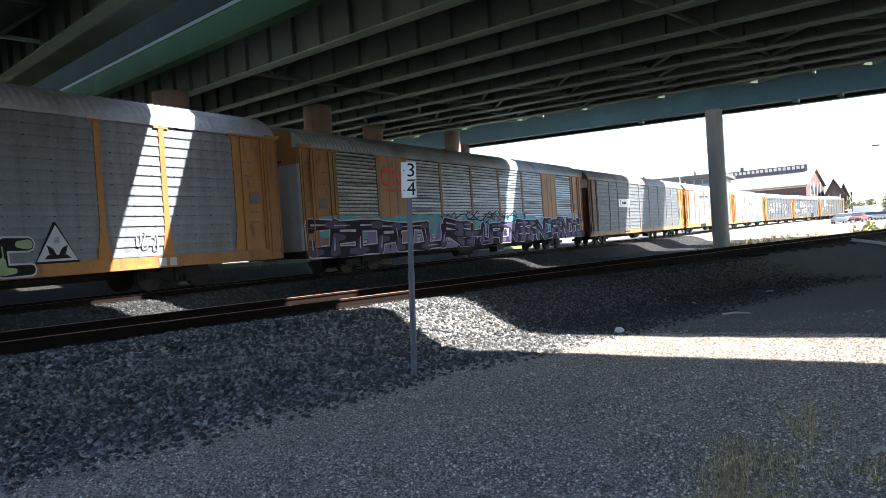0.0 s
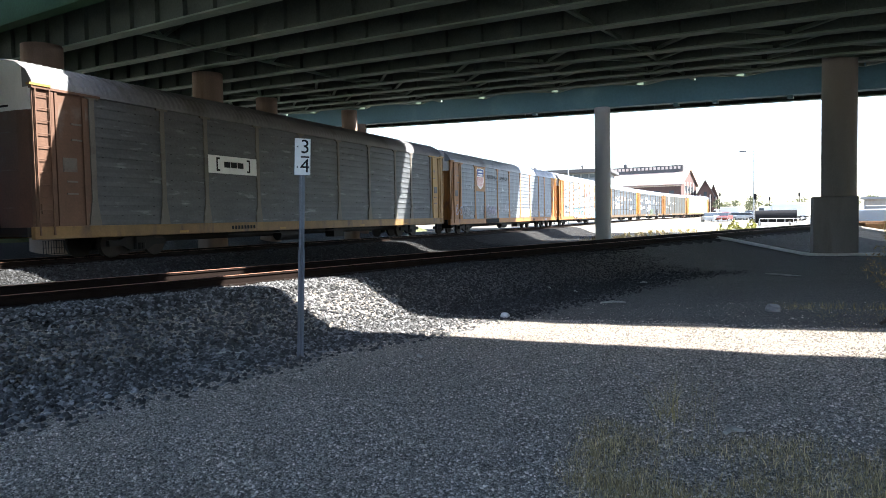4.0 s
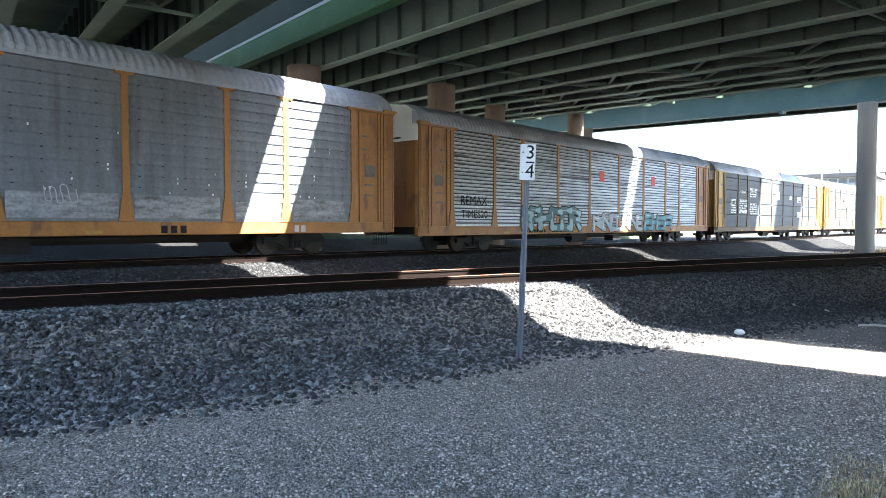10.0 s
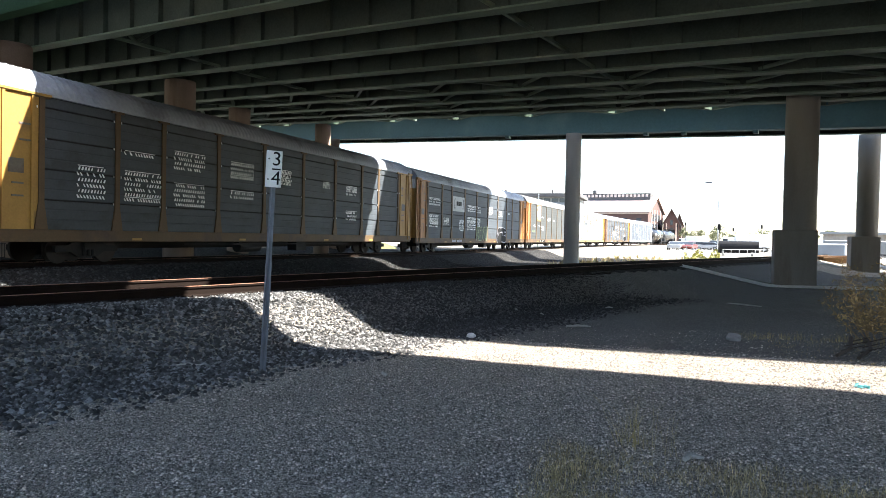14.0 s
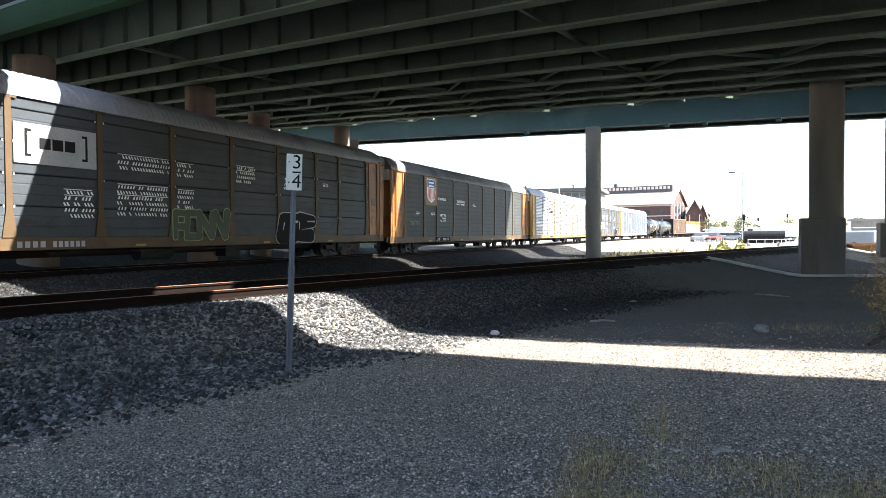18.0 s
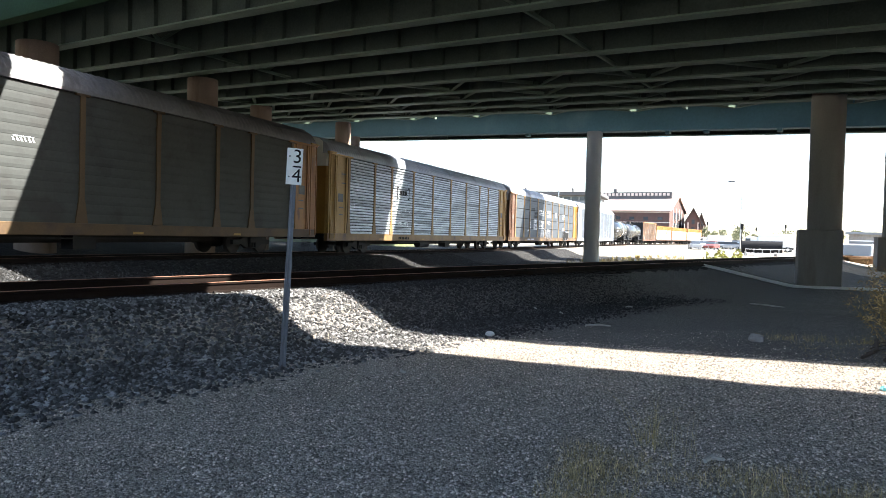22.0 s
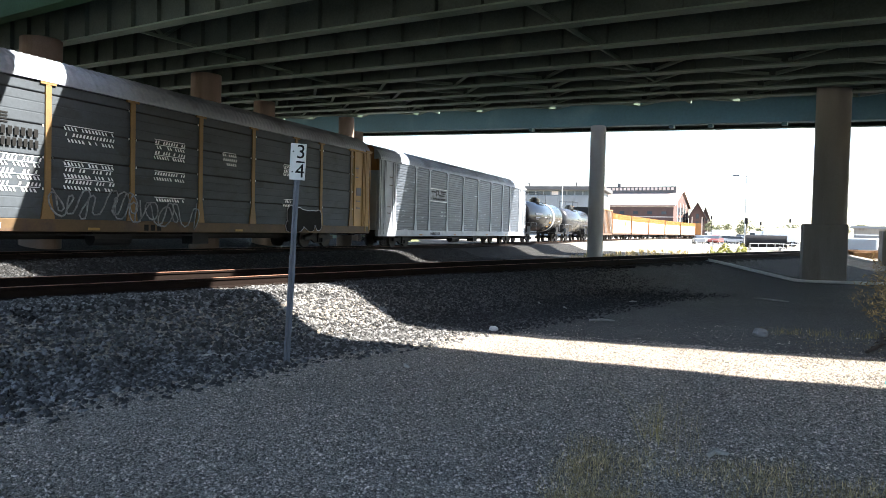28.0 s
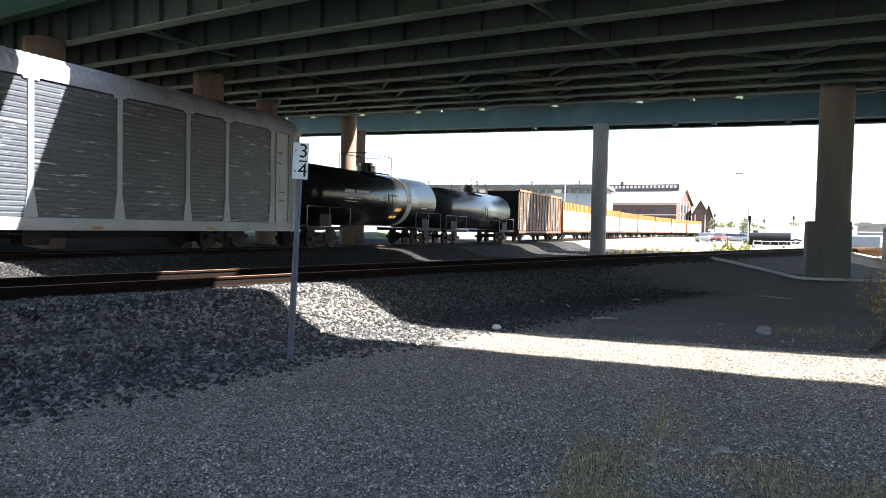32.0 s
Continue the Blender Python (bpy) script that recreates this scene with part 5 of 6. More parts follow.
bracket_logo(c, POSTS[2] - L2 + 0.5, 2.93, 1.85, 0.5, M_INK)
bars(c, -6.0, 0.78, 1.4, 0.13, 8, M_INK)
c = put(autorack("grey autorack car with orange posts, a shield emblem and a slogan", "sheet", "orange", "orange", "orange", roof=M_ROOF), CAR * 2.5 + 1.0)
part("emblem_panel", new_bm((POSTS[1] - L2 + 0.1, POSTS[2] - L2 - 0.1, -(SIDE + 0.066), -(SIDE - 0.02), 3.02, 4.8)), PAINT["orange"], c)
shield(c, (POSTS[1] + POSTS[2]) / 2 - L2, 3.95, 1.45, 1.5)
text("BUILDING", 0.44, side_m((POSTS[2] + POSTS[3]) / 2 - L2, 4.15), M_INK, c)
text("AMERICA", 0.43, side_m((POSTS[3] + POSTS[4]) / 2 - L2 - 0.1, 4.15), M_INK, c)
part("number_board", new_bm((POSTS[2] - L2 + 0.25, POSTS[3] - L2 + 0.3, -1.542, -1.5305, 0.68, 1.02)), M_INK, c)
bars(c, POSTS[2] - L2 + 0.35, 0.74, 0.95, 0.22, 4, M_WHITE)
bars(c, POSTS[2] - L2 + 1.5, 0.74, 1.1, 0.22, 6, M_WHITE)
bars(c, POSTS[6] - L2 + 0.9, 0.72, 0.8, 0.2, 3, M_INK)
bars(c, POSTS[8] - L2 + 0.3, 0.72, 0.5, 0.2, 2, M_PALE)
scrawl(c, -13.0, -10.3, 1.3, 2.0, M_PALE, 5, 6, 0.03, label="faded pale looping tag")
scrawl(c, -3.0, -1.9, 1.4, 2.1, M_PALE, 6, 4, label="faded pale looping tag")
scrawl(c, -6.8, -4.9, 1.2, 2.0, M_LAVENDER, 9, 9, 0.025, label="faded lavender looping tag")
scrawl(c, 2.4, 3.2, 1.3, 2.0, M_PALE, 14, 3, 0.014, label="faded pale looping tag")
for x0, x1, zz in ((-12.2, -9.6, 0.5), (-7.0, -4.6, 0.55), (-1.3, 1.2, 0.62), (1.7, 4.2, 0.62), (4.6, 7.0, 0.6), (7.5, 9.0, 0.5), (9.5, 11.5, 0.6)):
    part("scrubbed_patch", bevelled(new_bm((x0, x1, -(SIDE + 0.052), -(SIDE + 0.042), BASE + 0.08, BASE + 0.08 + zz)), 0.003), M_FADED, c, "pale scrubbed patch of old spray")
pinholes(c, 90, 7)
c = put(autorack("streaked galvanised autorack car with orange posts and pale blue graffiti", "galv", "orange", "orange", "orange"), CAR * 3.5 + 1.2)
text("REMAX", 0.52, side_m(POSTS[0] - L2 + 1.3, 2.05), M_INK, c)
text("TIMES20", 0.46, side_m(POSTS[0] - L2 + 1.35, 1.5), M_INK, c)
graffiti(c, -7.40, -2.60, 0.80, 1.95, M_TEALSPRAY, M_INK, 21, 1.05, shine=M_PALE, second=M_PALEBLUE, rim=0.08, weight=0.3, label="teal sprayed letters with dark outlines")
graffiti(c, -1.20, 4.20, 0.75, 1.75, M_PALE, M_INK, 22, 0.95, shine=M_WHITE, second=M_PALEBLUE, rim=0.07, weight=0.27, label="pale sprayed letters with dark outlines")
graffiti(c, 4.40, 7.90, 0.75, 1.75, M_TEALSPRAY, M_INK, 23, 1.0, shine=M_PALE, second=M_CYAN, rim=0.09, weight=0.3, label="teal sprayed letters with dark outlines")
for x in (POSTS[4] - L2 + 1.2, POSTS[6] - L2 + 1.2):
    part("red_square", bevelled(new_bm((x - 0.24, x + 0.24, -(SIDE + 0.05), -(SIDE + 0.035), 3.3, 3.85)), 0.006), M_RED, c)
bars(c, POSTS[2] - L2 + 0.3, 0.74, 1.6, 0.14, 8, M_INK)
DOTS = [(0, 0.45, 0.8, 2.0, 6), (1, 0.15, 0.92, 2.0, 6), (1, 0.15, 0.8, 3.5, 1), (2, 0.18, 0.72, 1.95, 5), (2, 0.18, 0.72, 3.25, 4), (3, 0.25, 0.75, 3.2, 4), (3, 0.25, 0.75, 2.4, 2), (4, 0.3, 0.65, 3.2, 4), (5, 0.6, 0.8, 3.3, 2), (6, 0.4, 0.8, 3.1, 3), (6, 0.4, 0.8, 1.8, 3)]
DOTS_LATER = [(2, 0.57, 0.9, 1.6, 5), (3, 0.22, 0.95, 3.15, 3), (3, 0.22, 0.93, 1.7, 6), (4, 0.08, 0.34, 3.1, 3), (4, 0.08, 0.34, 2.0, 4), (5, 0.1, 0.46, 3.1, 4), (6, 0.15, 0.5, 3.0, 3), (7, 0.3, 0.5, 3.3, 1)]
c = put(autorack("dark dirty autorack car with rusty orange posts and perforated panels", "dark", "rust", "rust", "yellow", cap=M_WHITE), CAR * 4.5 + 1.35)
perforations(c, DOTS, 1)
c = put(autorack("dark autorack car with ochre posts, perforated panels and a bracket emblem", "dark", "rust", "rust", "orange", lower=PAINT["yellow"], cap=M_WHITE, end_right="orange"), CAR * 5.5 + 1.2)
perforations(c, DOTS_LATER + [(0, 0.1, 0.85, 3.3, 3), (0, 0.15, 0.75, 1.8, 5), (1, 0.2, 0.7, 2.0, 3)], 2)
part("emblem_board", new_bm((POSTS[2] - L2 + 0.14, POSTS[3] - L2 - 0.14, -(SIDE + 0.056), -(SIDE + 0.03), 3.05, 4.15)), M_PALEBOARD, c, "pale grey board")
bracket_logo(c, POSTS[2] - L2 + 0.45, 3.25, 1.95, 0.75, M_INK)
graffiti(c, -1.50, 1.30, 0.9, 2.2, M_MOSSY, M_SPRAYGREEN, 31, 0.85, rim=0.06, weight=0.3, label="dull green sprayed letters")
graffiti(c, 4.20, 6.90, 0.72, 2.0, M_INK, M_PALE, 33, 1.5, shine=M_PALE, rim=0.07, weight=0.5, label="black sprayed shapes with pale outlines")
bars(c, POSTS[2] - L2 + 0.2, 0.75, 0.9, 0.17, 4, M_PALE)
bars(c, POSTS[2] - L2 + 1.25, 0.75, 1.1, 0.17, 6, M_PALE)
c = put(autorack("dark olive-grey autorack car with dull ochre posts and a shield emblem", "plain", "rust", "rust", "orange", cap=M_WHITE, roof=M_ROOFDARK), CAR * 6.5 + 1.0)
part("emblem_panel", new_bm((POSTS[1] - L2 + 0.1, POSTS[2] - L2 - 0.1, -(SIDE + 0.066), -(SIDE - 0.02), 3.02, 4.8)), PAINT["ochre"], c)
shield(c, (POSTS[1] + POSTS[2]) / 2 - L2, 3.95, 1.35, 1.5)
perforations(c, [(0, 0.55, 0.75, 2.4, 1), (1, 0.5, 0.8, 2.4, 1), (2, 0.2, 0.5, 2.0, 3), (2, 0.05, 0.5, 3.4, 1), (3, 0.2, 0.7, 3.2, 2), (4, 0.3, 0.5, 3.2, 1)], 3, 0.03, False)
scrawl(c, -11.4, -9.9, 1.75, 2.0, M_SPRAYGREEN, 8, 6, 0.016, label="small yellow-green tag")
part("number_board", new_bm((POSTS[2] - L2 - 0.3, POSTS[2] - L2 + 2.2, -1.536, -1.5305, 0.72, 0.98)), M_INK, c)
bars(c, POSTS[2] - L2 - 0.2, 0.76, 0.7, 0.17, 4, M_WHITE)
bars(c, POSTS[2] - L2 + 1.0, 0.76, 1.0, 0.17, 6, M_WHITE)
c = put(autorack("galvanised autorack car with ochre posts and a bracket emblem", "galv", "ochre", "ochre", "yellow", roof=M_ROOF), CAR * 7.5 + 1.0)
bracket_logo(c, POSTS[2] - L2 + 0.62, 3.08, 1.6, 0.68, M_INK)
bars(c, POSTS[2] - L2 + 1.0, 0.75, 1.4, 0.14, 7, M_INK)
perforations(c, [(2, 0.3, 0.45, 2.2, 1), (2, 0.3, 0.45, 1.6, 1), (2, 0.6, 0.75, 1.6, 1)], 9, 0.05, False)
pinholes(c, 40, 19)
c = put(autorack("dark autorack car with ochre posts, perforated panels and scrawled graffiti", "dark", "ochre", "rust", "brown", cap=PAINT["grey"], end_right="yellow"), CAR * 8.5 + 1.0)
perforations(c, [(1, 0.7, 0.85, 1.6, 1), (2, 0.5, 0.92, 1.75, 6), (2, 0.08, 0.13, 1.9, 5), (3, 0.18, 0.75, 3.25, 3), (3, 0.18, 0.75, 1.9, 5), (4, 0.3, 0.75, 3.1, 4), (4, 0.3, 0.75, 2.4, 2), (4, 0.3, 0.75, 1.7, 1), (5, 0.4, 0.65, 3.2, 3), (6, 0.7, 0.95, 3.1, 3), (6, 0.7, 0.95, 1.8, 2)], 4)
part("striped_emblem", new_bm(*[(POSTS[2] - L2 + 0.35, POSTS[2] - L2 + 1.7, -(SIDE + 0.034), -(SIDE + 0.03), 3.55 + 0.08 * k, 3.59 + 0.08 * k) for k in range(4)]), M_INK, c, "plain dark stripes")
bars(c, POSTS[2] - L2 + 1.5, 3.25, 1.1, 0.22, 6, M_INK)
bars(c, POSTS[2] - L2 + 1.5, 2.95, 1.1, 0.22, 7, M_INK)
scrawl(c, -4.3, -1.2, 1.0, 1.95, M_FADED, 41, 9, 0.03, label="grey looping scrawl")
scrawl(c, -1.6, 1.3, 0.85, 1.75, M_FADED, 43, 8, 0.03, label="grey looping scrawl")
graffiti(c, 6.6, 9.2, 0.78, 1.9, M_INK, M_PALE, 44, 1.15, rim=0.07, weight=0.42, label="black sprayed shapes with pale outlines")
bars(c, POSTS[1] - L2 + 1.4, 0.76, 0.9, 0.15, 4, M_PALE)
bars(c, POSTS[2] - L2 + 0.5, 0.76, 1.1, 0.15, 6, M_PALE)
bars(c, POSTS[4] - L2 + 0.5, 0.72, 0.8, 0.2, 3, M_INK)
c = put(autorack("streaked grey autorack car with pale posts, sill and emblem board", "worn", "grey", "grey", "grey", cap=PAINT["orange"], lower=PAINT["grey"]), CAR * 9.5 + 1.0)
part("emblem_board", new_bm((POSTS[2] - L2 + 0.1, POSTS[3] - L2 - 0.1, -(SIDE + 0.056), -(SIDE + 0.03), 2.86, 3.72)), M_FADED, c, "dull grey board")
for zz in (2.87, 3.66):
    part("board_edge", new_bm((POSTS[2] - L2 + 0.11, POSTS[3] - L2 - 0.11, -(SIDE + 0.0605), -(SIDE + 0.0565), zz, zz + 0.05)), M_WHITE, c, "white painted edge")
for a, b, zz, hh in ((0.25, 0.98, 3.44, 0.09), (0.92, 1.04, 3.2, 0.33), (1.0, 1.4, 3.53, 0.08), (1.3, 1.42, 3.3, 0.225), (1.425, 1.78, 3.24, 0.09), (1.72, 2.58, 3.5, 0.085), (1.82, 2.48, 3.385, 0.08), (1.79, 2.35, 3.24, 0.085)):
    part("emblem_stroke", new_bm((POSTS[2] - L2 + a, POSTS[2] - L2 + b, -(SIDE + 0.061), -(SIDE + 0.0565), zz, zz + hh)), M_INK, c, "plain dark stroke")
bars(c, POSTS[2] - L2 + 0.5, 3.0, 1.9, 0.10, 16, M_INK)
bars(c, POSTS[2] - L2 + 0.3, 0.74, 1.5, 0.18, 8, M_INK)
# Specks painted white for daylight through single holes.
bm = bmesh.new()
for x, z in [(POSTS[2] - L2 + 1.9 + 0.25 * k, zz) for k in range(4) for zz in (1.95, 2.2)] + [(POSTS[3] - L2 + 0.7 + 0.4 * k, zz) for k in range(5) for zz in (1.75, 2.0, 2.7, 3.1)]:
    box(bm, x, x + 0.05, -(SIDE + 0.03), -(SIDE + 0.0225), z, z + 0.07)
tagged(part("rivets", bm, M_DAYLIGHT, c), kind="stuff")


# the cars behind the autoracks
M_TANKBLACK = mat("glossy_black_tank", (0.012, 0.012, 0.013), 0.24, vary=0.25, scale=1.0, fine=12, bump=0.02, spec=0.3)
M_TANKSILVER = mat("sooty_grey_tank", (0.03, 0.031, 0.034), 0.24, vary=0.3, scale=1.0, fine=12, bump=0.02, spec=0.45)
M_BOXCAR = mat("rusty_orange_ribs", (0.26, 0.115, 0.04), 0.7, vary=0.3, scale=1.5, fine=14, spots=(0.12, 0.06, 0.03), spot_scale=1.0, spot_amount=0.5)
M_BOXSIDE = mat("blackened_boxcar_side", (0.05, 0.042, 0.036), 0.75, vary=0.4, scale=1.4, fine=14, spots=(0.42, 0.39, 0.35), spot_scale=1.1, spot_amount=0.42, stretch=(1.4, 1.0, 0.6))
M_CREAM = mat("pale_wrapped_load", (0.60, 0.56, 0.50), 0.7, vary=0.15, scale=1.0, fine=12, spots=(0.52, 0.47, 0.40), spot_scale=0.7, spot_amount=0.4)
M_GREYBAND = mat("dusty_white_band", (0.42, 0.42, 0.41), 0.5, vary=0.25, scale=2, fine=14)
M_LIME = mat("lime_placard", (0.50, 0.62, 0.02), 0.6, vary=0.1, scale=2, fine=10)


def tank_car(label, material, length, r, band):
    e = empty("tank_car", Matrix(), label, "tank car", "cars of the train")
    half = length / 2 - 1.1
    zc = 1.1 + r
    bm = bmesh.new()
    n = 40
    prof = [(-half, 0.05), (-half + 0.05, r * 0.55), (-half + 0.22, r * 0.85), (-half + 0.5, r), (half - 0.5, r), (half - 0.22, r * 0.85), (half - 0.05, r * 0.55), (half, 0.05)]
    rings = [[bm.verts.new((x, rr * math.cos(2 * math.pi * i / n), zc + rr * math.sin(2 * math.pi * i / n))) for i in range(n)] for x, rr in prof]
    for a, b in zip(rings, rings[1:]):
        for i in range(n):
            bm.faces.new((a[i], b[i], b[(i + 1) % n], a[(i + 1) % n]))
    bm.faces.new(rings[0])
    bm.faces.new(rings[-1][::-1])
    part("tank", bm, material, e, smooth=True)
    if band:
        bm = bmesh.new()
        tube(bm, (2.3, 0, zc), (2.85, 0, zc), r + 0.012, n)
        part("white_band", bm, M_GREYBAND, e, "dusty white painted band")
        y = -r - 0.012
        placard = [bmesh.new() for _ in range(2)]
        for b2, (px, pz, half_w) in zip(placard, ((1.2, zc - 0.75, 0.42), (2.58, zc + 0.1, 0.14))):
            lean = -0.2 if pz < zc else 0.0
            for d in (-0.012, 0.0):
                b2.faces.new([b2.verts.new((px + a * half_w, -math.sqrt(max(0.0, r * r - (pz + c * 0.28 - zc) ** 2)) - 0.02 + d, pz + c * 0.28)) for a, c in ((-1.3, -1), (0.5, -1), (1.3, 1), (-0.5, 1))])
        for b2 in placard:
            part("yellow_placard", b2, PAINT["yellow"], e, "yellow placard")
        bm = bmesh.new()
        for k, (px, w, pz) in enumerate(((-4.6, 0.9, zc + 0.15), (-3.5, 1.3, zc + 0.15), (-4.6, 1.6, zc - 0.15), (-4.6, 1.2, zc - 0.3), (-1.2, 0.7, zc - 0.1), (0.1, 0.9, zc + 0.2), (4.2, 0.7, zc - 0.4))):
            box(bm, px, px + w, -r - 0.03, -r - 0.005, pz, pz + (0.16 if k < 2 else 0.05))
        part("stencilled_marks", bm, M_PALE, e)
    bm = bmesh.new()
    tube(bm, (0, 0, zc + r - 0.1), (0, 0, zc + r + 0.35), 0.55, 18)
    tube(bm, (0, 0, zc + r + 0.35), (0, 0, zc + r + 0.52), 0.38, 16)
    part("dome", bm, material, e)
    top = zc + r + 0.95
    pipes = [("rail_post", (x, y, zc + r - 0.3), (x, y, top)) for x in (-1.5, 1.5) for y in (-0.8, 0.8)]
    pipes += [("platform_rail", (-1.5, y, top), (1.5, y, top)) for y in (-0.8, 0.8)]
    pipes += [("platform_rail", (x, -0.8, top), (x, 0.8, top)) for x in (-1.5, 1.5)]
    for kind, a, b in pipes:
        part(kind, tube(bmesh.new(), a, b, 0.02, 6), M_BLACK, e)
    for y0 in (-0.85, 0.56):
        part("platform", new_bm((-1.5, 1.5, y0, y0 + 0.29, zc + r - 0.06, zc + r - 0.02)), M_BLACK, e)
    bm = bmesh.new()
    for x in (-0.25, 0.25):
        tube(bm, (x, -r - 0.1, 0.9), (x, -r - 0.1, zc + 0.3), 0.018, 6)
    for k in range(6):
        tube(bm, (-0.25, -r - 0.1, 1.0 + k * 0.33), (0.25, -r - 0.1, 1.0 + k * 0.33), 0.014, 6)
    part("ladder", bm, M_BLACK, e)
    for sx in (-1, 1):
        bm = new_bm((sx * (half - 1.2) - 1.9, sx * (half - 1.2) + 1.9, -1.35, 1.35, 0.85, 1.02), (sx * (half - 1.2) - 0.5, sx * (half - 1.2) + 0.5, -1.1, 1.1, 1.03, 1.6))
        part("stub_sill", bm, M_BLACK, e)
        bm = bmesh.new()
        for y in (-1.32, 1.32):
            for x in (-1.85, 0.0, 1.85):
                tube(bm, (sx * (half - 1.2) + x, y, 1.0), (sx * (half - 1.2) + x, y, 1.95), 0.018, 6)
            tube(bm, (sx * (half - 1.2) - 1.85, y, 1.95), (sx * (half - 1.2) + 1.85, y, 1.95), 0.018, 6)
        part("end_handrail", bm, M_POST, e)
        truck(e, sx * (half - 1.3), r=0.457)
        coupler(e, sx * (length / 2 - 0.9), sx * length / 2)
    return e


def box_car(label, material, length, h, ribs, side=None):
    e = empty("box_car", Matrix(), label, "box car", "cars of the train")
    half = length / 2 - 0.55
    part("body", bevelled(new_bm((-half, half, -1.48, 1.48, 1.0, h)), 0.04), side or material, e)
    if side:
        part("end_wall", new_bm((-half - 0.012, -half - 0.002, -1.44, 1.44, 1.04, h - 0.04)), M_BLACK, e)
    m = material

    def rib():
        return new_bm((-0.06, 0.06, -0.07, 0.0, 0.0, h - 1.05))
    for k in range(ribs):
        x = -half + 0.3 + (2 * half - 0.6) * k / (ribs - 1)
        shared(("rib", h, m.name), rib, m, "rib", e, Matrix.Translation((x, -1.48, 1.0)))
    part("top_rail", new_bm((-half, half, -1.56, -1.40, h - 0.12, h + 0.06), (-half, half, 1.40, 1.56, h - 0.12, h + 0.06)), material, e)
    part("side_sill", new_bm((-half, half, -1.545, -1.30, 0.75, 0.999), (-half, half, 1.30, 1.545, 0.75, 0.999)), PAINT["brown"], e)
    part("underframe", new_bm((-half, half, -0.5, 0.5, 0.55, 0.998)), PAINT["dark"], e)
    bm = bmesh.new()
    for k in range(6):
        tube(bm, (-half + 0.05, -1.56, 1.15 + 0.36 * k), (-half + 0.5, -1.56, 1.15 + 0.36 * k), 0.014, 6)
    part("grab_irons", bm, M_GALV, e)
    for sx in (-1, 1):
        truck(e, sx * (half - 2.0), r=0.457)
        coupler(e, sx * half, sx * length / 2)
    return e


at = CAR * 10 + 1.0
for make, ln in ((lambda: tank_car("glossy black tank car with a dusty white band", M_TANKBLACK, 15.9, 1.48, True), 15.9), (lambda: tank_car("sooty dark grey tank car with a soft sheen", M_TANKSILVER, 15.6, 1.4, False), 15.6), (lambda: box_car("blackened box car with rusty orange ribs and pale graffiti stains", M_BOXCAR, 16.5, 4.55, 15, M_BOXSIDE), 16.5)):
    put(make(), at + ln / 2)
    at += ln


def load_car(label, length, first):
    """A flat car with a load wrapped in pale sheeting under an orange slatted top."""
    e = empty("flat_car", Matrix(), label, "flat car", "cars of the train")
    half = length / 2 - 0.5
    part("deck", bevelled(new_bm((-half, half, -1.5, 1.5, 0.85, 1.12)), 0.02), PAINT["brown"], e)
    part("wrapped_load", bevelled(new_bm((-half + 0.25, half - 0.25, -1.42, 1.42, 1.121, 3.3)), 0.06, 2), M_CREAM, e, "pale wrapped load")
    part("top_band", new_bm((-half + 0.2, half - 0.2, -1.45, 1.45, 3.302, 4.2)), PAINT["orange"], e, "orange slatted top")

    def slat():
        return new_bm((-0.05, 0.05, -0.06, 0.0, 0.0, 0.95))
    for k in range(24):
        shared(("top_slat",), slat, PAINT["yellow"], "slat", e, Matrix.Translation((-half + 0.5 + (2 * half - 1.0) * k / 23, -1.452, 3.25)))
    for sx in (-1, 1):
        part("bulkhead", bevelled(new_bm((sx * (half - 0.1) - 0.08, sx * (half - 0.1) + 0.08, -1.48, 1.48, 1.121, 4.3)), 0.02), PAINT["orange"], e)
        truck(e, sx * (half - 2.0), r=0.457)
        coupler(e, sx * half, sx * length / 2)
    if first:
        part("lime_placard", new_bm((2.2, 4.4, -1.45, -1.425, 2.35, 3.1)), M_LIME, e, "lime green placard")
    part("underframe", new_bm((-half + 0.3, half - 0.3, -0.4, 0.4, 0.5, 0.849)), PAINT["dark"], e)
    return e


for k in range(7):
    put(load_car("pale wrapped load on a flat car, orange top" + (", lime placard" if k == 0 else ""), 19.5, k == 0), at + 9.75)
    at += 19.5


def head(t):
    return 16.8 - 8.6346 * t - 0.00237 * t * t


def rail_pose(x):
    h = math.atan2(far_y(x + 1) - far_y(x - 1), 2.0)
    return Matrix.Translation((x, far_y(x), far_z(x))) @ Matrix.Rotation(h, 4, "Z")


def motions():
    for e, off in TRAIN:
        walk(e, [(t, rail_pose(head(t) + off)) for t in range(0, 33)])


# ---- distance: yard, buildings, vehicles, trees ----
def polar(az, r, z=None):
    x, y = r * math.cos(radians(az)), r * math.sin(radians(az))
    return Vector((x, y, ground_z(x, y) if z is None else z))


M_BRICK = mat("red_brick", (0.10, 0.058, 0.05), 0.9, vary=0.25, scale=0.6, fine=12)
M_TRIM = mat("pale_trim", (0.62, 0.52, 0.46), 0.8, vary=0.15, scale=1, fine=10)
M_TILE = mat("sunlit_roof", (0.36, 0.27, 0.23), 0.8, vary=0.15, scale=0.5, fine=8)
M_SHED = mat("grey_shed_sheet", (0.22, 0.23, 0.24), 0.8, vary=0.2, scale=0.3, fine=6)
M_SHEDROOF = mat("dark_shed_roof", (0.09, 0.085, 0.085), 0.8, vary=0.3, scale=0.4, fine=6)
M_GLASS = mat("dark_window", (0.05, 0.06, 0.07), 0.15, vary=0.1)
M_VAN = mat("white_vehicle", (0.74, 0.74, 0.74), 0.35, vary=0.05, scale=1, fine=5, bump=0)
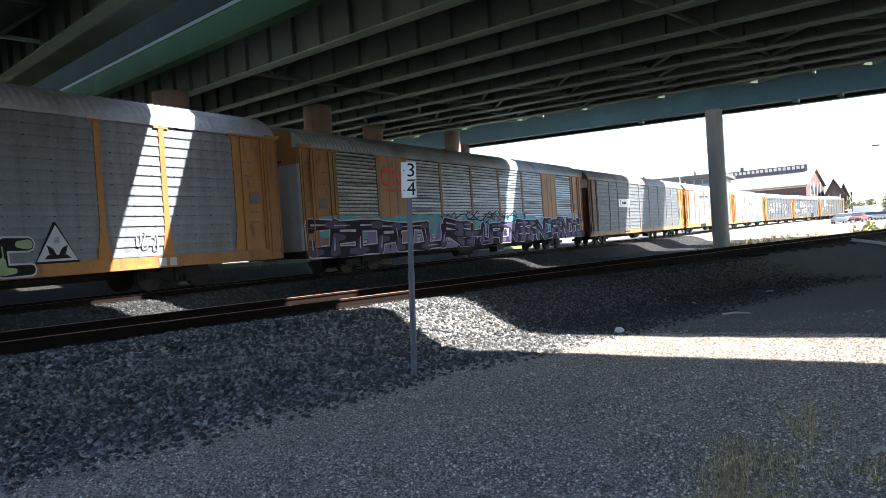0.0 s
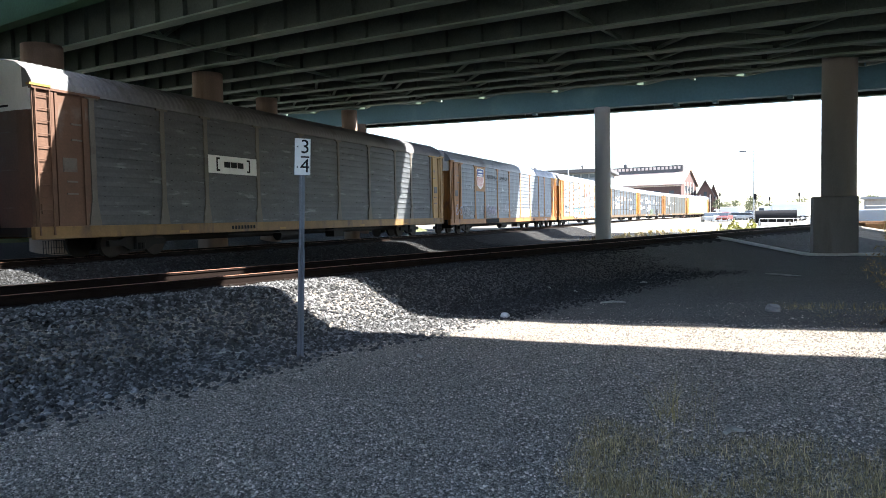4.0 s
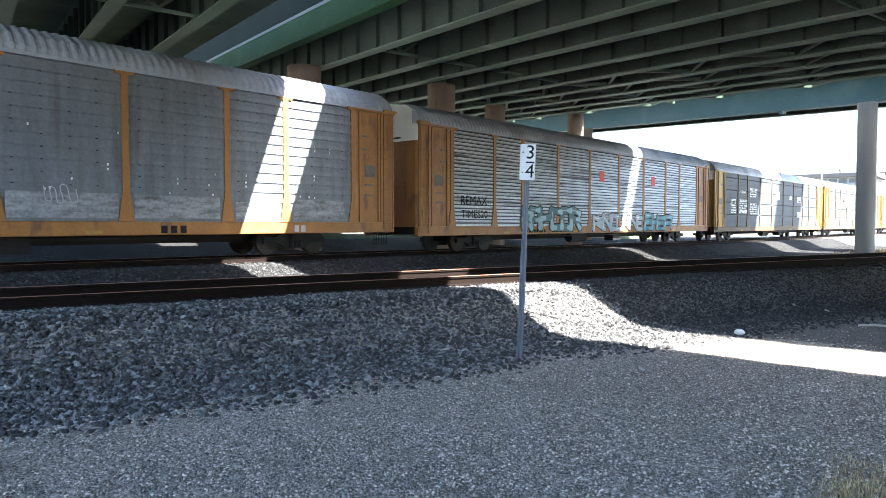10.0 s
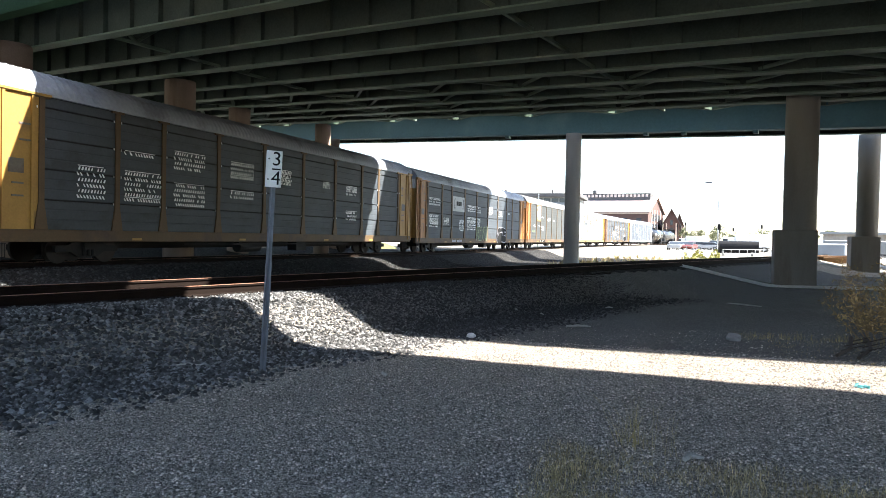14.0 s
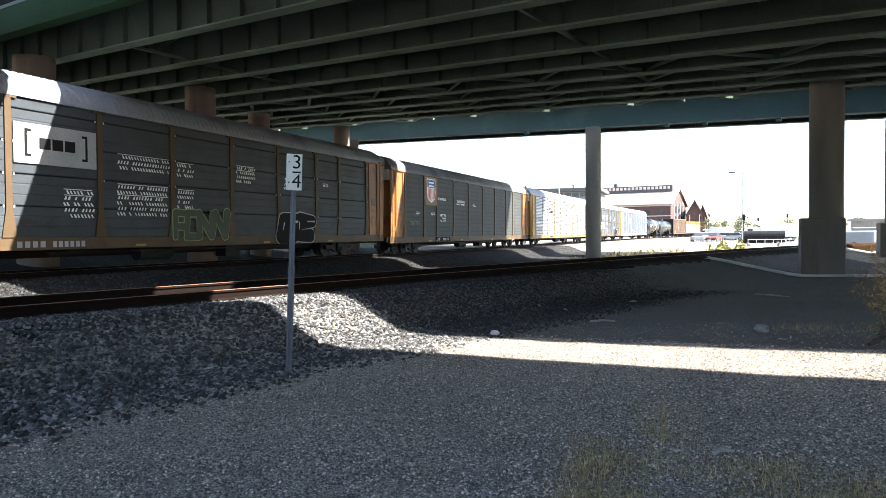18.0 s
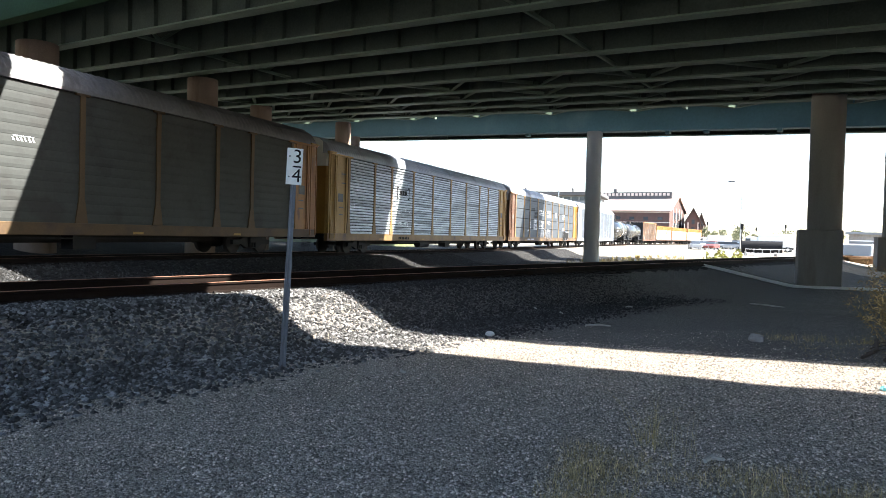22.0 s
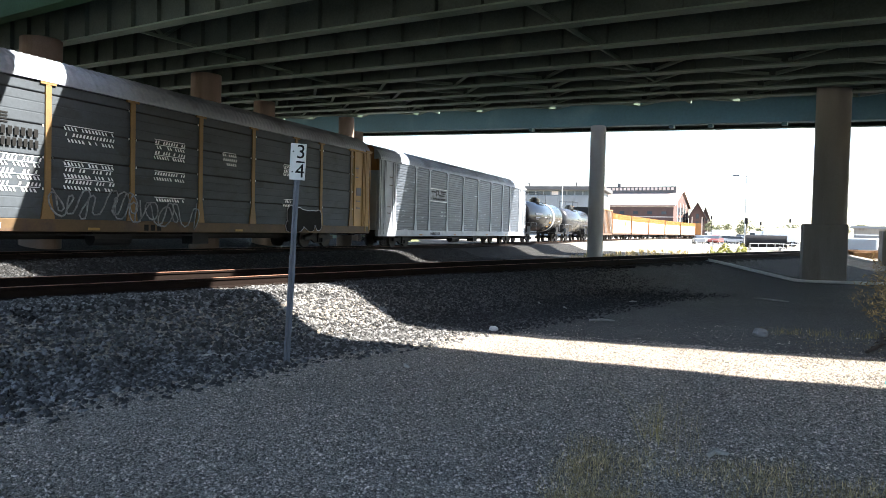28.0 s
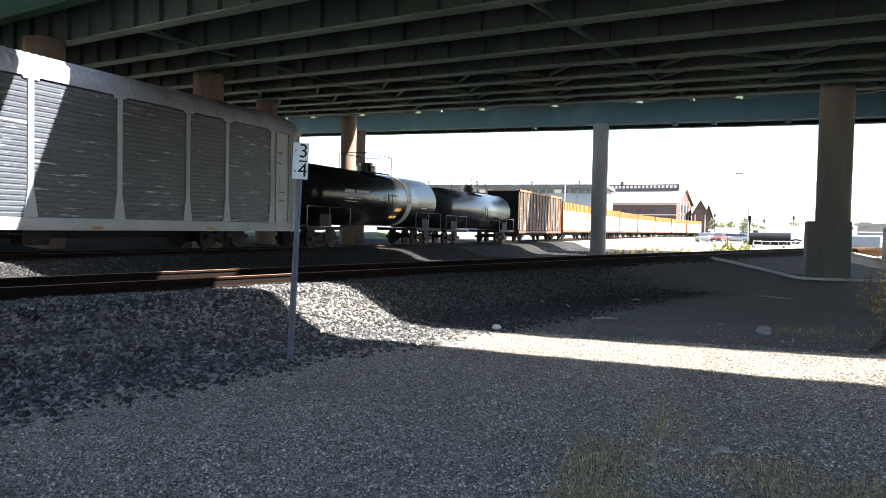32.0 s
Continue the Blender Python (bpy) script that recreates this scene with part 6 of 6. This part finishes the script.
M_TYRE = mat("tyre", (0.02, 0.02, 0.02), 0.9, vary=0.1)
M_TIMBER = mat("weathered_timber", (0.22, 0.13, 0.07), 0.9, vary=0.3, scale=2, fine=20)


def house(name, label, right, left, depth, eave, ridge, gables, roofing=None):
    """A gabled hall whose long wall runs from right to left, seen from its front."""
    z0 = min(ground_z(right.x, right.y), ground_z(left.x, left.y)) - 0.5
    ax = (left - right)
    ax.z = 0
    ln = ax.length
    ax.normalize()
    back = Vector((-ax.y, ax.x, 0))
    if back.x < 0:
        back = -back
    m = Matrix((( ax.x, back.x, 0, right.x), (ax.y, back.y, 0, right.y), (0, 0, 1, z0), (0, 0, 0, 1)))
    e = empty(name, Matrix(), label, "building")
    H, R = eave - z0, ridge - z0

    def add(pname, bm, material, parent=e, lb=""):
        bmesh.ops.transform(bm, matrix=m, verts=bm.verts[:])
        bmesh.ops.recalc_face_normals(bm, faces=bm.faces[:])
        return part(pname, bm, material, parent, lb)
    bm = box(bmesh.new(), 0, ln, 0, depth, 0, H)
    for x in (0, ln):
        a = [bm.verts.new((x, y, z)) for y, z in ((0, H), (depth, H), (depth / 2, R))]
        bm.faces.new(a)
    wall = add("wall", bm, M_BRICK)
    bm = bmesh.new()
    o = 0.7
    for s in (0, 1):
        y0, y1 = (-o, depth / 2) if s == 0 else (depth + o, depth / 2)
        zz0 = H - o * (R - H) / (depth / 2)
        vs = [bm.verts.new((x, y, z + t)) for x in (-o, ln + o) for y, z in ((y0, zz0), (y1, R)) for t in (0.05, 0.4)]
        for k in ((0, 1, 3, 2), (4, 6, 7, 5), (0, 4, 5, 1), (2, 3, 7, 6), (0, 2, 6, 4), (1, 5, 7, 3)):
            bm.faces.new([vs[i] for i in k])
    add("roof", bm, roofing or M_TILE)
    return e, m, ln, H, R, add


# behind the train: an iron fence, a weedy bank and an added long wall
def back_fence():
    e = empty("iron_fence", Matrix.Translation((0, 29.5, 0)), "black iron picket fence behind the tracks", "fence")
    pick = None
    for k in range(150):
        x = -4.0 + k * 0.105
        m = Matrix.Translation((x, 0, 0.1))
        if pick is None:
            pick = part("picket", box(bmesh.new(), -0.012, 0.012, -0.012, 0.012, 0.0, 1.75), M_BLACK, e)
            pick.matrix_basis = m
        else:
            share("picket", pick, e, m)
        if k % 24 == 0:
            part("post", box(bmesh.new(), x - 0.05, x + 0.05, -0.04, 0.06, -0.2, 1.95), M_BLACK, e)
    for z in (0.22, 1.65):
        part("rail", box(bmesh.new(), -4.0, 11.7, -0.02, -0.013, z, z + 0.05), M_BLACK, e)
    bm = bmesh.new()
    rb = random.Random(9)
    rows = []
    for i in range(112):
        x = 11.6 + i * 0.45
        low = 1.0 - 0.45 * smooth(22, 28, x)
        rows.append([bm.verts.new((x, 29.2 + d + 0.3 * rb.random(), z * low + 0.15 * rb.random())) for d, z in ((0, -0.3), (0.8, 0.6), (2.0, 1.2), (4.0, 1.5), (7.0, 1.5))])
    for a, b in zip(rows, rows[1:]):
        for j in range(4):
            bm.faces.new((a[j], b[j], b[j + 1], a[j + 1]))
    tagged(link("weedy_bank", bm, M_MOSS), "low olive weedy bank behind the tracks", "bank", kind="structure")
    # Added wall that closes the background; dark so no light shows under the train.
    tagged(link("wall_yard", new_bm((-60, 24, 37, 37.4, -0.5, 5.2)), M_BANK), "dark wall added to close the view behind the tracks", "wall", kind="structure")


M_MOSS = mat("olive_weeds", (0.11, 0.125, 0.05), 0.9, vary=0.4, scale=1.2, fine=14)
back_fence()

# the brick hall with a lantern along its ridge
right = polar(5.45, 236)
left = right + Vector((math.cos(radians(83)), math.sin(radians(83)), 0)) * 34
e, m, ln, H, R, add = house("brick_hall", "red brick rail shop with a pale pitched roof", right, left, 24.0, 10.9, 16.2, 1)
n = 22
bm = box(bmesh.new(), 1.5, ln - 1, 9.5, 14.5, R - 0.9, R + 1.6)
lan = add("lantern", bm, M_SHEDROOF)
for i in range(n):
    x = 2.0 + (ln - 4) * i / n
    add("lantern_pane", box(bmesh.new(), x + 0.25, x + (ln - 4) / n - 0.25, 9.42, 9.499, R + 0.3, R + 1.25), M_TRIM, lan)
for i in range(7):
    x = 3.0 + (ln - 6) * i / 6
    add("window", box(bmesh.new(), x - 0.8, x + 0.8, -0.08, -0.002, H - 3.0, H - 2.0), M_GLASS)
for zz in (H - 4.0, H - 0.6):
    add("band_course", box(bmesh.new(), -0.1, ln + 0.1, -0.12, -0.09, zz, zz + 0.3), M_TRIM)
for j in range(3):
    for k in range(2):
        add("gable_window", box(bmesh.new(), -0.08, -0.002, 6.0 + j * 4.5, 8.6 + j * 4.5, H - 6.2 + k * 3.4, H - 3.8 + k * 3.4), M_GLASS)
for y in (5.2, 9.7, 14.2, 18.6):
    add("pilaster", box(bmesh.new(), -0.14, -0.09, y - 0.35, y + 0.35, 0.5, H + 1.0), M_TRIM)
add("chimney_cowl", bevelled(box(bmesh.new(), ln * 0.62, ln * 0.62 + 1.2, 11.2, 12.6, R + 1.6, R + 3.0), 0.2), M_SHEDROOF)
for az, r, wide, ez, rz in ((3.66, 250, 5.4, 7.6, 12.3), (3.06, 262, 3.0, 7.0, 11.2)):
    way = polar(az, 1.0, 0.0)
    near = polar(az, r) + Vector((-way.y, way.x, 0)) * wide / 2
    e2, m2, ln2, H2, R2, add2 = house("brick_wing", "steep gabled brick wing of the rail shop", near, near + way * 9.0, wide, ez, rz, 1, M_SHEDROOF)
    for k in range(2):
        add2("gable_window", box(bmesh.new(), -0.08, -0.002, wide / 2 - 0.5, wide / 2 + 0.5, H2 - 3.2 + 2.6 * k, H2 - 1.6 + 2.6 * k), M_GLASS)
    for y in (wide * 0.2, wide * 0.8):
        add2("pilaster", box(bmesh.new(), -0.14, -0.09, y - 0.2, y + 0.2, 0.5, H2), M_TRIM)

# the long grey shed
right, left = polar(11.0, 190), polar(27.5, 205)
ax = (left - right)
ax.z = 0
ln = ax.length
ax.normalize()
bk = Vector((ax.y, -ax.x, 0))
if bk.x < 0:
    bk = -bk
m = Matrix(((ax.x, bk.x, 0, right.x), (ax.y, bk.y, 0, right.y), (0, 0, 1, -0.3), (0, 0, 0, 1)))
e = empty("long_shed", m, "long grey sheet-metal shed with a dark flat roof", "building")
part("wall", new_bm((0, ln, 0, 20, 0, 11.6)), M_SHED, e)
part("roof", bevelled(new_bm((-0.6, ln + 0.6, -1.0, 21, 13.2, 14.3)), 0.1), M_SHEDROOF, e)
part("clerestory", new_bm((0.5, ln - 0.5, 0.4, 19, 11.6, 13.2)), M_SHED, e)
for i in range(26):
    x = 1 + (ln - 2) * i / 26
    part("clerestory_pane", new_bm((x + 0.2, x + (ln - 2) / 26 - 0.2, 0.3, 0.395, 11.9, 12.9)), M_GLASS if i % 5 else M_TRIM, e)
    if i % 2:
        part("wall_rib", new_bm((x, x + 0.2, -0.16, -0.004, 0, 11.5)), M_SHED, e)
for f in (0.13, 0.36, 0.64, 0.9):
    bm = tube(bmesh.new(), (ln * f, 4, 14.3), (ln * f, 4, 15.1), 0.22, 10)
    tube(bm, (ln * f, 4, 15.1), (ln * f, 4, 15.7), 0.5, 12, 0.15)
    part("roof_vent", bm, M_SHEDROOF, e)


def lamp_post(az, r, h, arm):
    p = polar(az, r)
    e = empty("lamp_post", Matrix.Translation(p), "slender grey steel yard lamp post", "lamp post", "yard lamp posts")
    part("pole", tube(bmesh.new(), (0, 0, -0.3), (0, 0, h), 0.09, 10, 0.06), M_GALV, e)
    if arm:
        part("arm", tube(bmesh.new(), (0, 0, h - 0.1), (0, arm, h), 0.04, 8), M_GALV, e)
        part("lamp_head", bevelled(new_bm((-0.15, 0.15, arm - 0.1, arm + 0.7, h - 0.08, h + 0.1)), 0.03), M_POST, e)
    else:
        part("cap", tube(bmesh.new(), (0, 0, h), (0, 0, h + 0.12), 0.09, 8), M_GALV, e)


lamp_post(0.2, 90, 9.2, 0.9)
lamp_post(14.25, 105, 16.4, 0)
for az, r, h in ((0.1, 88, 3.6), (-2.9, 130, 4.2), (-0.9, 150, 4.0), (2.6, 150, 5.0), (3.2, 150, 4.6)):
    p = polar(az, r)
    e = empty("signal_mast", Matrix.Translation(p), "dark railway signal mast in the yard", "signal", "yard signals")
    part("mast", tube(bmesh.new(), (0.3, 0, -0.2), (0.3, 0, h), 0.05, 8), M_BLACK, e)
    part("signal_head", bevelled(new_bm((0.18, 0.42, -0.16, 0.16, h - 0.2, h + 0.5)), 0.05), M_BLACK, e)


def pipe_fence(a, b, n):
    e = empty("pipe_fence", Matrix(), "white pipe guard fence in the yard", "fence")
    for k in range(n + 1):
        p = a.lerp(b, k / n)
        z = ground_z(p.x, p.y)
        part("post", tube(bmesh.new(), (p.x, p.y, z - 0.2), (p.x, p.y, z + 1.25), 0.035, 8), M_GALV, e)
    for h in (0.35, 0.8, 1.22):
        part("rail", tube(bmesh.new(), (a.x, a.y, ground_z(a.x, a.y) + h), (b.x, b.y, ground_z(b.x, b.y) + h), 0.025, 8), M_GALV, e)


pipe_fence(polar(-0.2, 80), polar(-3.6, 84), 6)
pipe_fence(polar(3.6, 96), polar(0.8, 96), 5)


def vehicle(az, r, turn, size, body, label, name, group=""):
    ln, wd, ht, cab = size
    p = polar(az, r)
    e = empty(name, Matrix.Translation(p) @ Matrix.Rotation(radians(turn), 4, "Z"), label, "vehicle", group)
    part("body", bevelled(new_bm((-ln / 2, ln / 2 - cab, -wd / 2, wd / 2, 0.7, ht)), 0.12), body, e)
    c = part("cab", bevelled(new_bm((ln / 2 - cab + 0.02, ln / 2, -wd / 2 + 0.05, wd / 2 - 0.05, 0.6, ht * 0.82)), 0.2), M_VAN, e)
    part("windscreen", new_bm((ln / 2 - cab * 0.4, ln / 2 + 0.01, -wd / 2 + 0.02, wd / 2 - 0.02, ht * 0.5, ht * 0.72)), M_GLASS, c)
    part("chassis", new_bm((-ln / 2 + 0.2, ln / 2 - 0.2, -wd / 2 + 0.3, wd / 2 - 0.3, 0.45, 0.699)), M_BLACK, e)
    for x in (-ln / 2 + 0.9, ln / 2 - 0.9):
        for y in (-wd / 2 + 0.15, wd / 2 - 0.15):
            w = part("wheel", tube(bmesh.new(), (x, y - 0.14, 0.46), (x, y + 0.14, 0.46), 0.46, 16), M_TYRE, e)
            part("rim", tube(bmesh.new(), (x, y - 0.15, 0.46), (x, y + 0.15, 0.46), 0.24, 12), M_GALV, w)
    return e


def car(az, r, turn, material, label, tall=0.0):
    p = polar(az, r)
    e = empty("car", Matrix.Translation(p) @ Matrix.Rotation(radians(turn), 4, "Z"), label, "car", "yard cars")

    def slab(prof, half, name, m, parent):
        bm = bmesh.new()
        a = [bm.verts.new((x, -half, z)) for x, z in prof]
        b = [bm.verts.new((x, half, z)) for x, z in prof]
        bm.faces.new(a)
        bm.faces.new(b[::-1])
        for i in range(len(prof)):
            bm.faces.new((a[i], b[i], b[(i + 1) % len(prof)], a[(i + 1) % len(prof)]))
        bmesh.ops.recalc_face_normals(bm, faces=bm.faces[:])
        return part(name, bevelled(bm, 0.05), m, parent)
    body = slab([(-2.3, 0.35), (2.25, 0.35), (2.35, 0.6), (2.2, 0.85), (1.0, 0.98), (-1.7, 1.02), (-2.3, 0.95)], 0.88, "body", material, e)
    slab([(1.05, 0.97), (0.35, 1.45 + tall), (-1.3, 1.48 + tall), (-2.1 - tall * 0.1, 1.0)], 0.74, "cabin", M_GLASS, body)
    slab([(0.3, 1.46 + tall), (0.25, 1.53 + tall), (-1.3, 1.55 + tall), (-1.35, 1.48 + tall)], 0.72, "roof", material, body)
    for x in (-1.45, 1.45):
        for y in (-0.8, 0.8):
            w = part("wheel", tube(bmesh.new(), (x, y - 0.1, 0.32), (x, y + 0.1, 0.32), 0.32, 14), M_TYRE, e)
            part("rim", tube(bmesh.new(), (x, y - 0.11, 0.32), (x, y + 0.11, 0.32), 0.18, 10), M_GALV, w)
    return e


M_CARDARK = mat("dark_car_paint", (0.03, 0.035, 0.05), 0.35, vary=0.1, bump=0)
M_CARRED = mat("dull_red_car_paint", (0.2, 0.04, 0.03), 0.4, vary=0.1, bump=0)
M_CARSILVER = mat("silver_car_paint", (0.4, 0.41, 0.43), 0.35, 0.4, vary=0.1, bump=0)
CARS = ((M_VAN, "white car parked in the yard"), (M_CARDARK, "dark car parked in the yard"), (M_CARSILVER, "silver car parked in the yard"), (M_CARRED, "dull red car parked in the yard"))
rc = random.Random(17)
for k in range(16):
    m, lb = CARS[rc.choice((0, 0, 1, 1, 2, 2, 3))]
    car(3.4 - 0.42 * k + 0.2 * rc.random(), 118 + 34 * rc.random(), rc.choice((80, 95, 10, 170, 60)), m, lb, 0.3 * rc.choice((0, 0, 1)))
vehicle(-1.9, 128, 80, (7.5, 2.3, 3.0, 2.0), M_VAN, "white box truck parked in the yard", "box_truck", "yard vehicles")
vehicle(-6.9, 75, 60, (5.2, 2.0, 2.1, 1.6), M_VAN, "white van parked in the sun", "van", "yard vehicles")
vehicle(-8.5, 96, 85, (9.0, 2.4, 2.4, 2.0), M_SHED, "grey flatbed truck parked in the yard", "truck", "yard vehicles")
vehicle(2.0, 185, 60, (7.0, 2.3, 2.9, 2.0), M_VAN, "white box truck far off in the yard", "box_truck", "yard vehicles")
# stacked timber in the sun past the column
for k, (az, r) in enumerate(((-7.75, 52), (-7.5, 52.4), (-8.0, 51.8))):
    p = polar(az, r)
    e = empty("timber_stack", Matrix.Translation(p) @ Matrix.Rotation(radians(82 + 6 * k), 4, "Z"), "weathered brown timber stacked in the sun", "timber", "timber stacks")
    for i in range(3):
        for j in range(2):
            part("timber", bevelled(new_bm((-0.9, 0.9, -0.36 + 0.25 * i, -0.13 + 0.25 * i, 0.19 * j, 0.18 + 0.19 * j)), 0.01), M_TIMBER, e)
p = polar(-1.25, 100)
e = empty("storage_tank", Matrix.Translation(p) @ Matrix.Rotation(radians(86), 4, "Z"), "dark horizontal storage tank on saddles", "tank")
part("tank", tube(bmesh.new(), (-2.6, 0, 1.15), (2.6, 0, 1.15), 0.85, 24), M_BLACK, e, smooth=False)
for x in (-1.8, 1.8):
    part("saddle", new_bm((x - 0.15, x + 0.15, -0.7, 0.7, -0.2, 0.6)), M_CONCRETE, e)
for az0, az1, r, h in ((-7.2, -13.0, 150, 3.4),):
    a, b = polar(az0, r), polar(az1, r)
    ax = b - a
    ax.z = 0
    h0 = math.atan2(ax.y, ax.x)
    e = empty("low_warehouse", Matrix.Translation(a) @ Matrix.Rotation(h0, 4, "Z"), "low pale grey warehouse at the yard's edge", "building")
    part("wall", new_bm((0, ax.length, -10, 0, -0.5, h)), M_CONCRETE, e)
    part("roof", new_bm((-0.5, ax.length + 0.5, -10.5, 0.5, h, h + 0.4)), M_SHED, e)
    for i in range(5):
        part("dock_door", new_bm((2 + i * 6.5, 5 + i * 6.5, 0.01, 0.08, -0.3, 2.4)), M_TRIM, e)


def tree(az, r, h, seed):
    rng = random.Random(seed)
    p = polar(az, r)
    e = empty("tree", Matrix.Translation(p), "hazy green tree at the edge of the yard", "tree", "trees in the distance")
    part("trunk", tube(bmesh.new(), (0, 0, -0.3), (0.1, 0, h * 0.6), 0.22, 9, 0.1), M_TIE, e)
    vs, fs = [], []
    for _ in range(16):
        a, q = rng.random() * 6.283, h * 0.28 * rng.random() ** 0.5
        cx, cy, cz = math.cos(a) * q, math.sin(a) * q, h * (0.42 + 0.5 * rng.random())
        for _ in range(26):
            d = Vector((rng.gauss(0, 1), rng.gauss(0, 1), rng.gauss(0, 0.8))) * h * 0.075
            c = Vector((cx, cy, cz)) + d
            s = h * (0.03 + 0.03 * rng.random())
            u = Vector((rng.gauss(0, 1), rng.gauss(0, 1), rng.gauss(0, 1))).normalized()
            v = u.cross(Vector((rng.gauss(0, 1), rng.gauss(0, 1), rng.gauss(0, 1)))).normalized()
            i = len(vs)
            vs += [tuple(c - u * s), tuple(c + v * s * 0.6), tuple(c + u * s), tuple(c - v * s * 0.6)]
            fs.append((i, i + 1, i + 2, i + 3))
    me = bpy.data.meshes.new("crown")
    me.from_pydata(vs, [], fs)
    me.materials.append(M_LEAF)
    ob = new("crown", me)
    ob.parent = e


rt = random.Random(12)
for k in range(20):
    tree(3.4 - 0.72 * k + 0.4 * rt.random(), 230 + 120 * rt.random(), 4.5 + 3.0 * rt.random(), 100 + k)
# scrub by the fence
vs, fs = [], []
for _ in range(900):
    a = 2.6 - 2.6 * rt.random()
    c = polar(a, 70 + 5 * rt.random()) + Vector((0, 0, 0.05 + 1.25 * rt.random() ** 1.3 * (0.6 + 0.4 * math.sin(a * 5))))
    s = 0.07 + 0.08 * rt.random()
    u = Vector((rt.gauss(0, 1), rt.gauss(0, 1), rt.gauss(0, 1))).normalized()
    v = u.cross(Vector((0.3, 0.2, 1))).normalized()
    i = len(vs)
    vs += [tuple(c - u * s), tuple(c + v * s), tuple(c + u * s), tuple(c - v * s)]
    fs.append((i, i + 1, i + 2, i + 3))
me = bpy.data.meshes.new("yellow_scrub")
me.from_pydata(vs, [], fs)
me.materials.append(M_SCRUB)
tagged(new("yellow_scrub", me), "yellow-green scrub beside the yard fence", "shrub", kind="stuff")


motions()
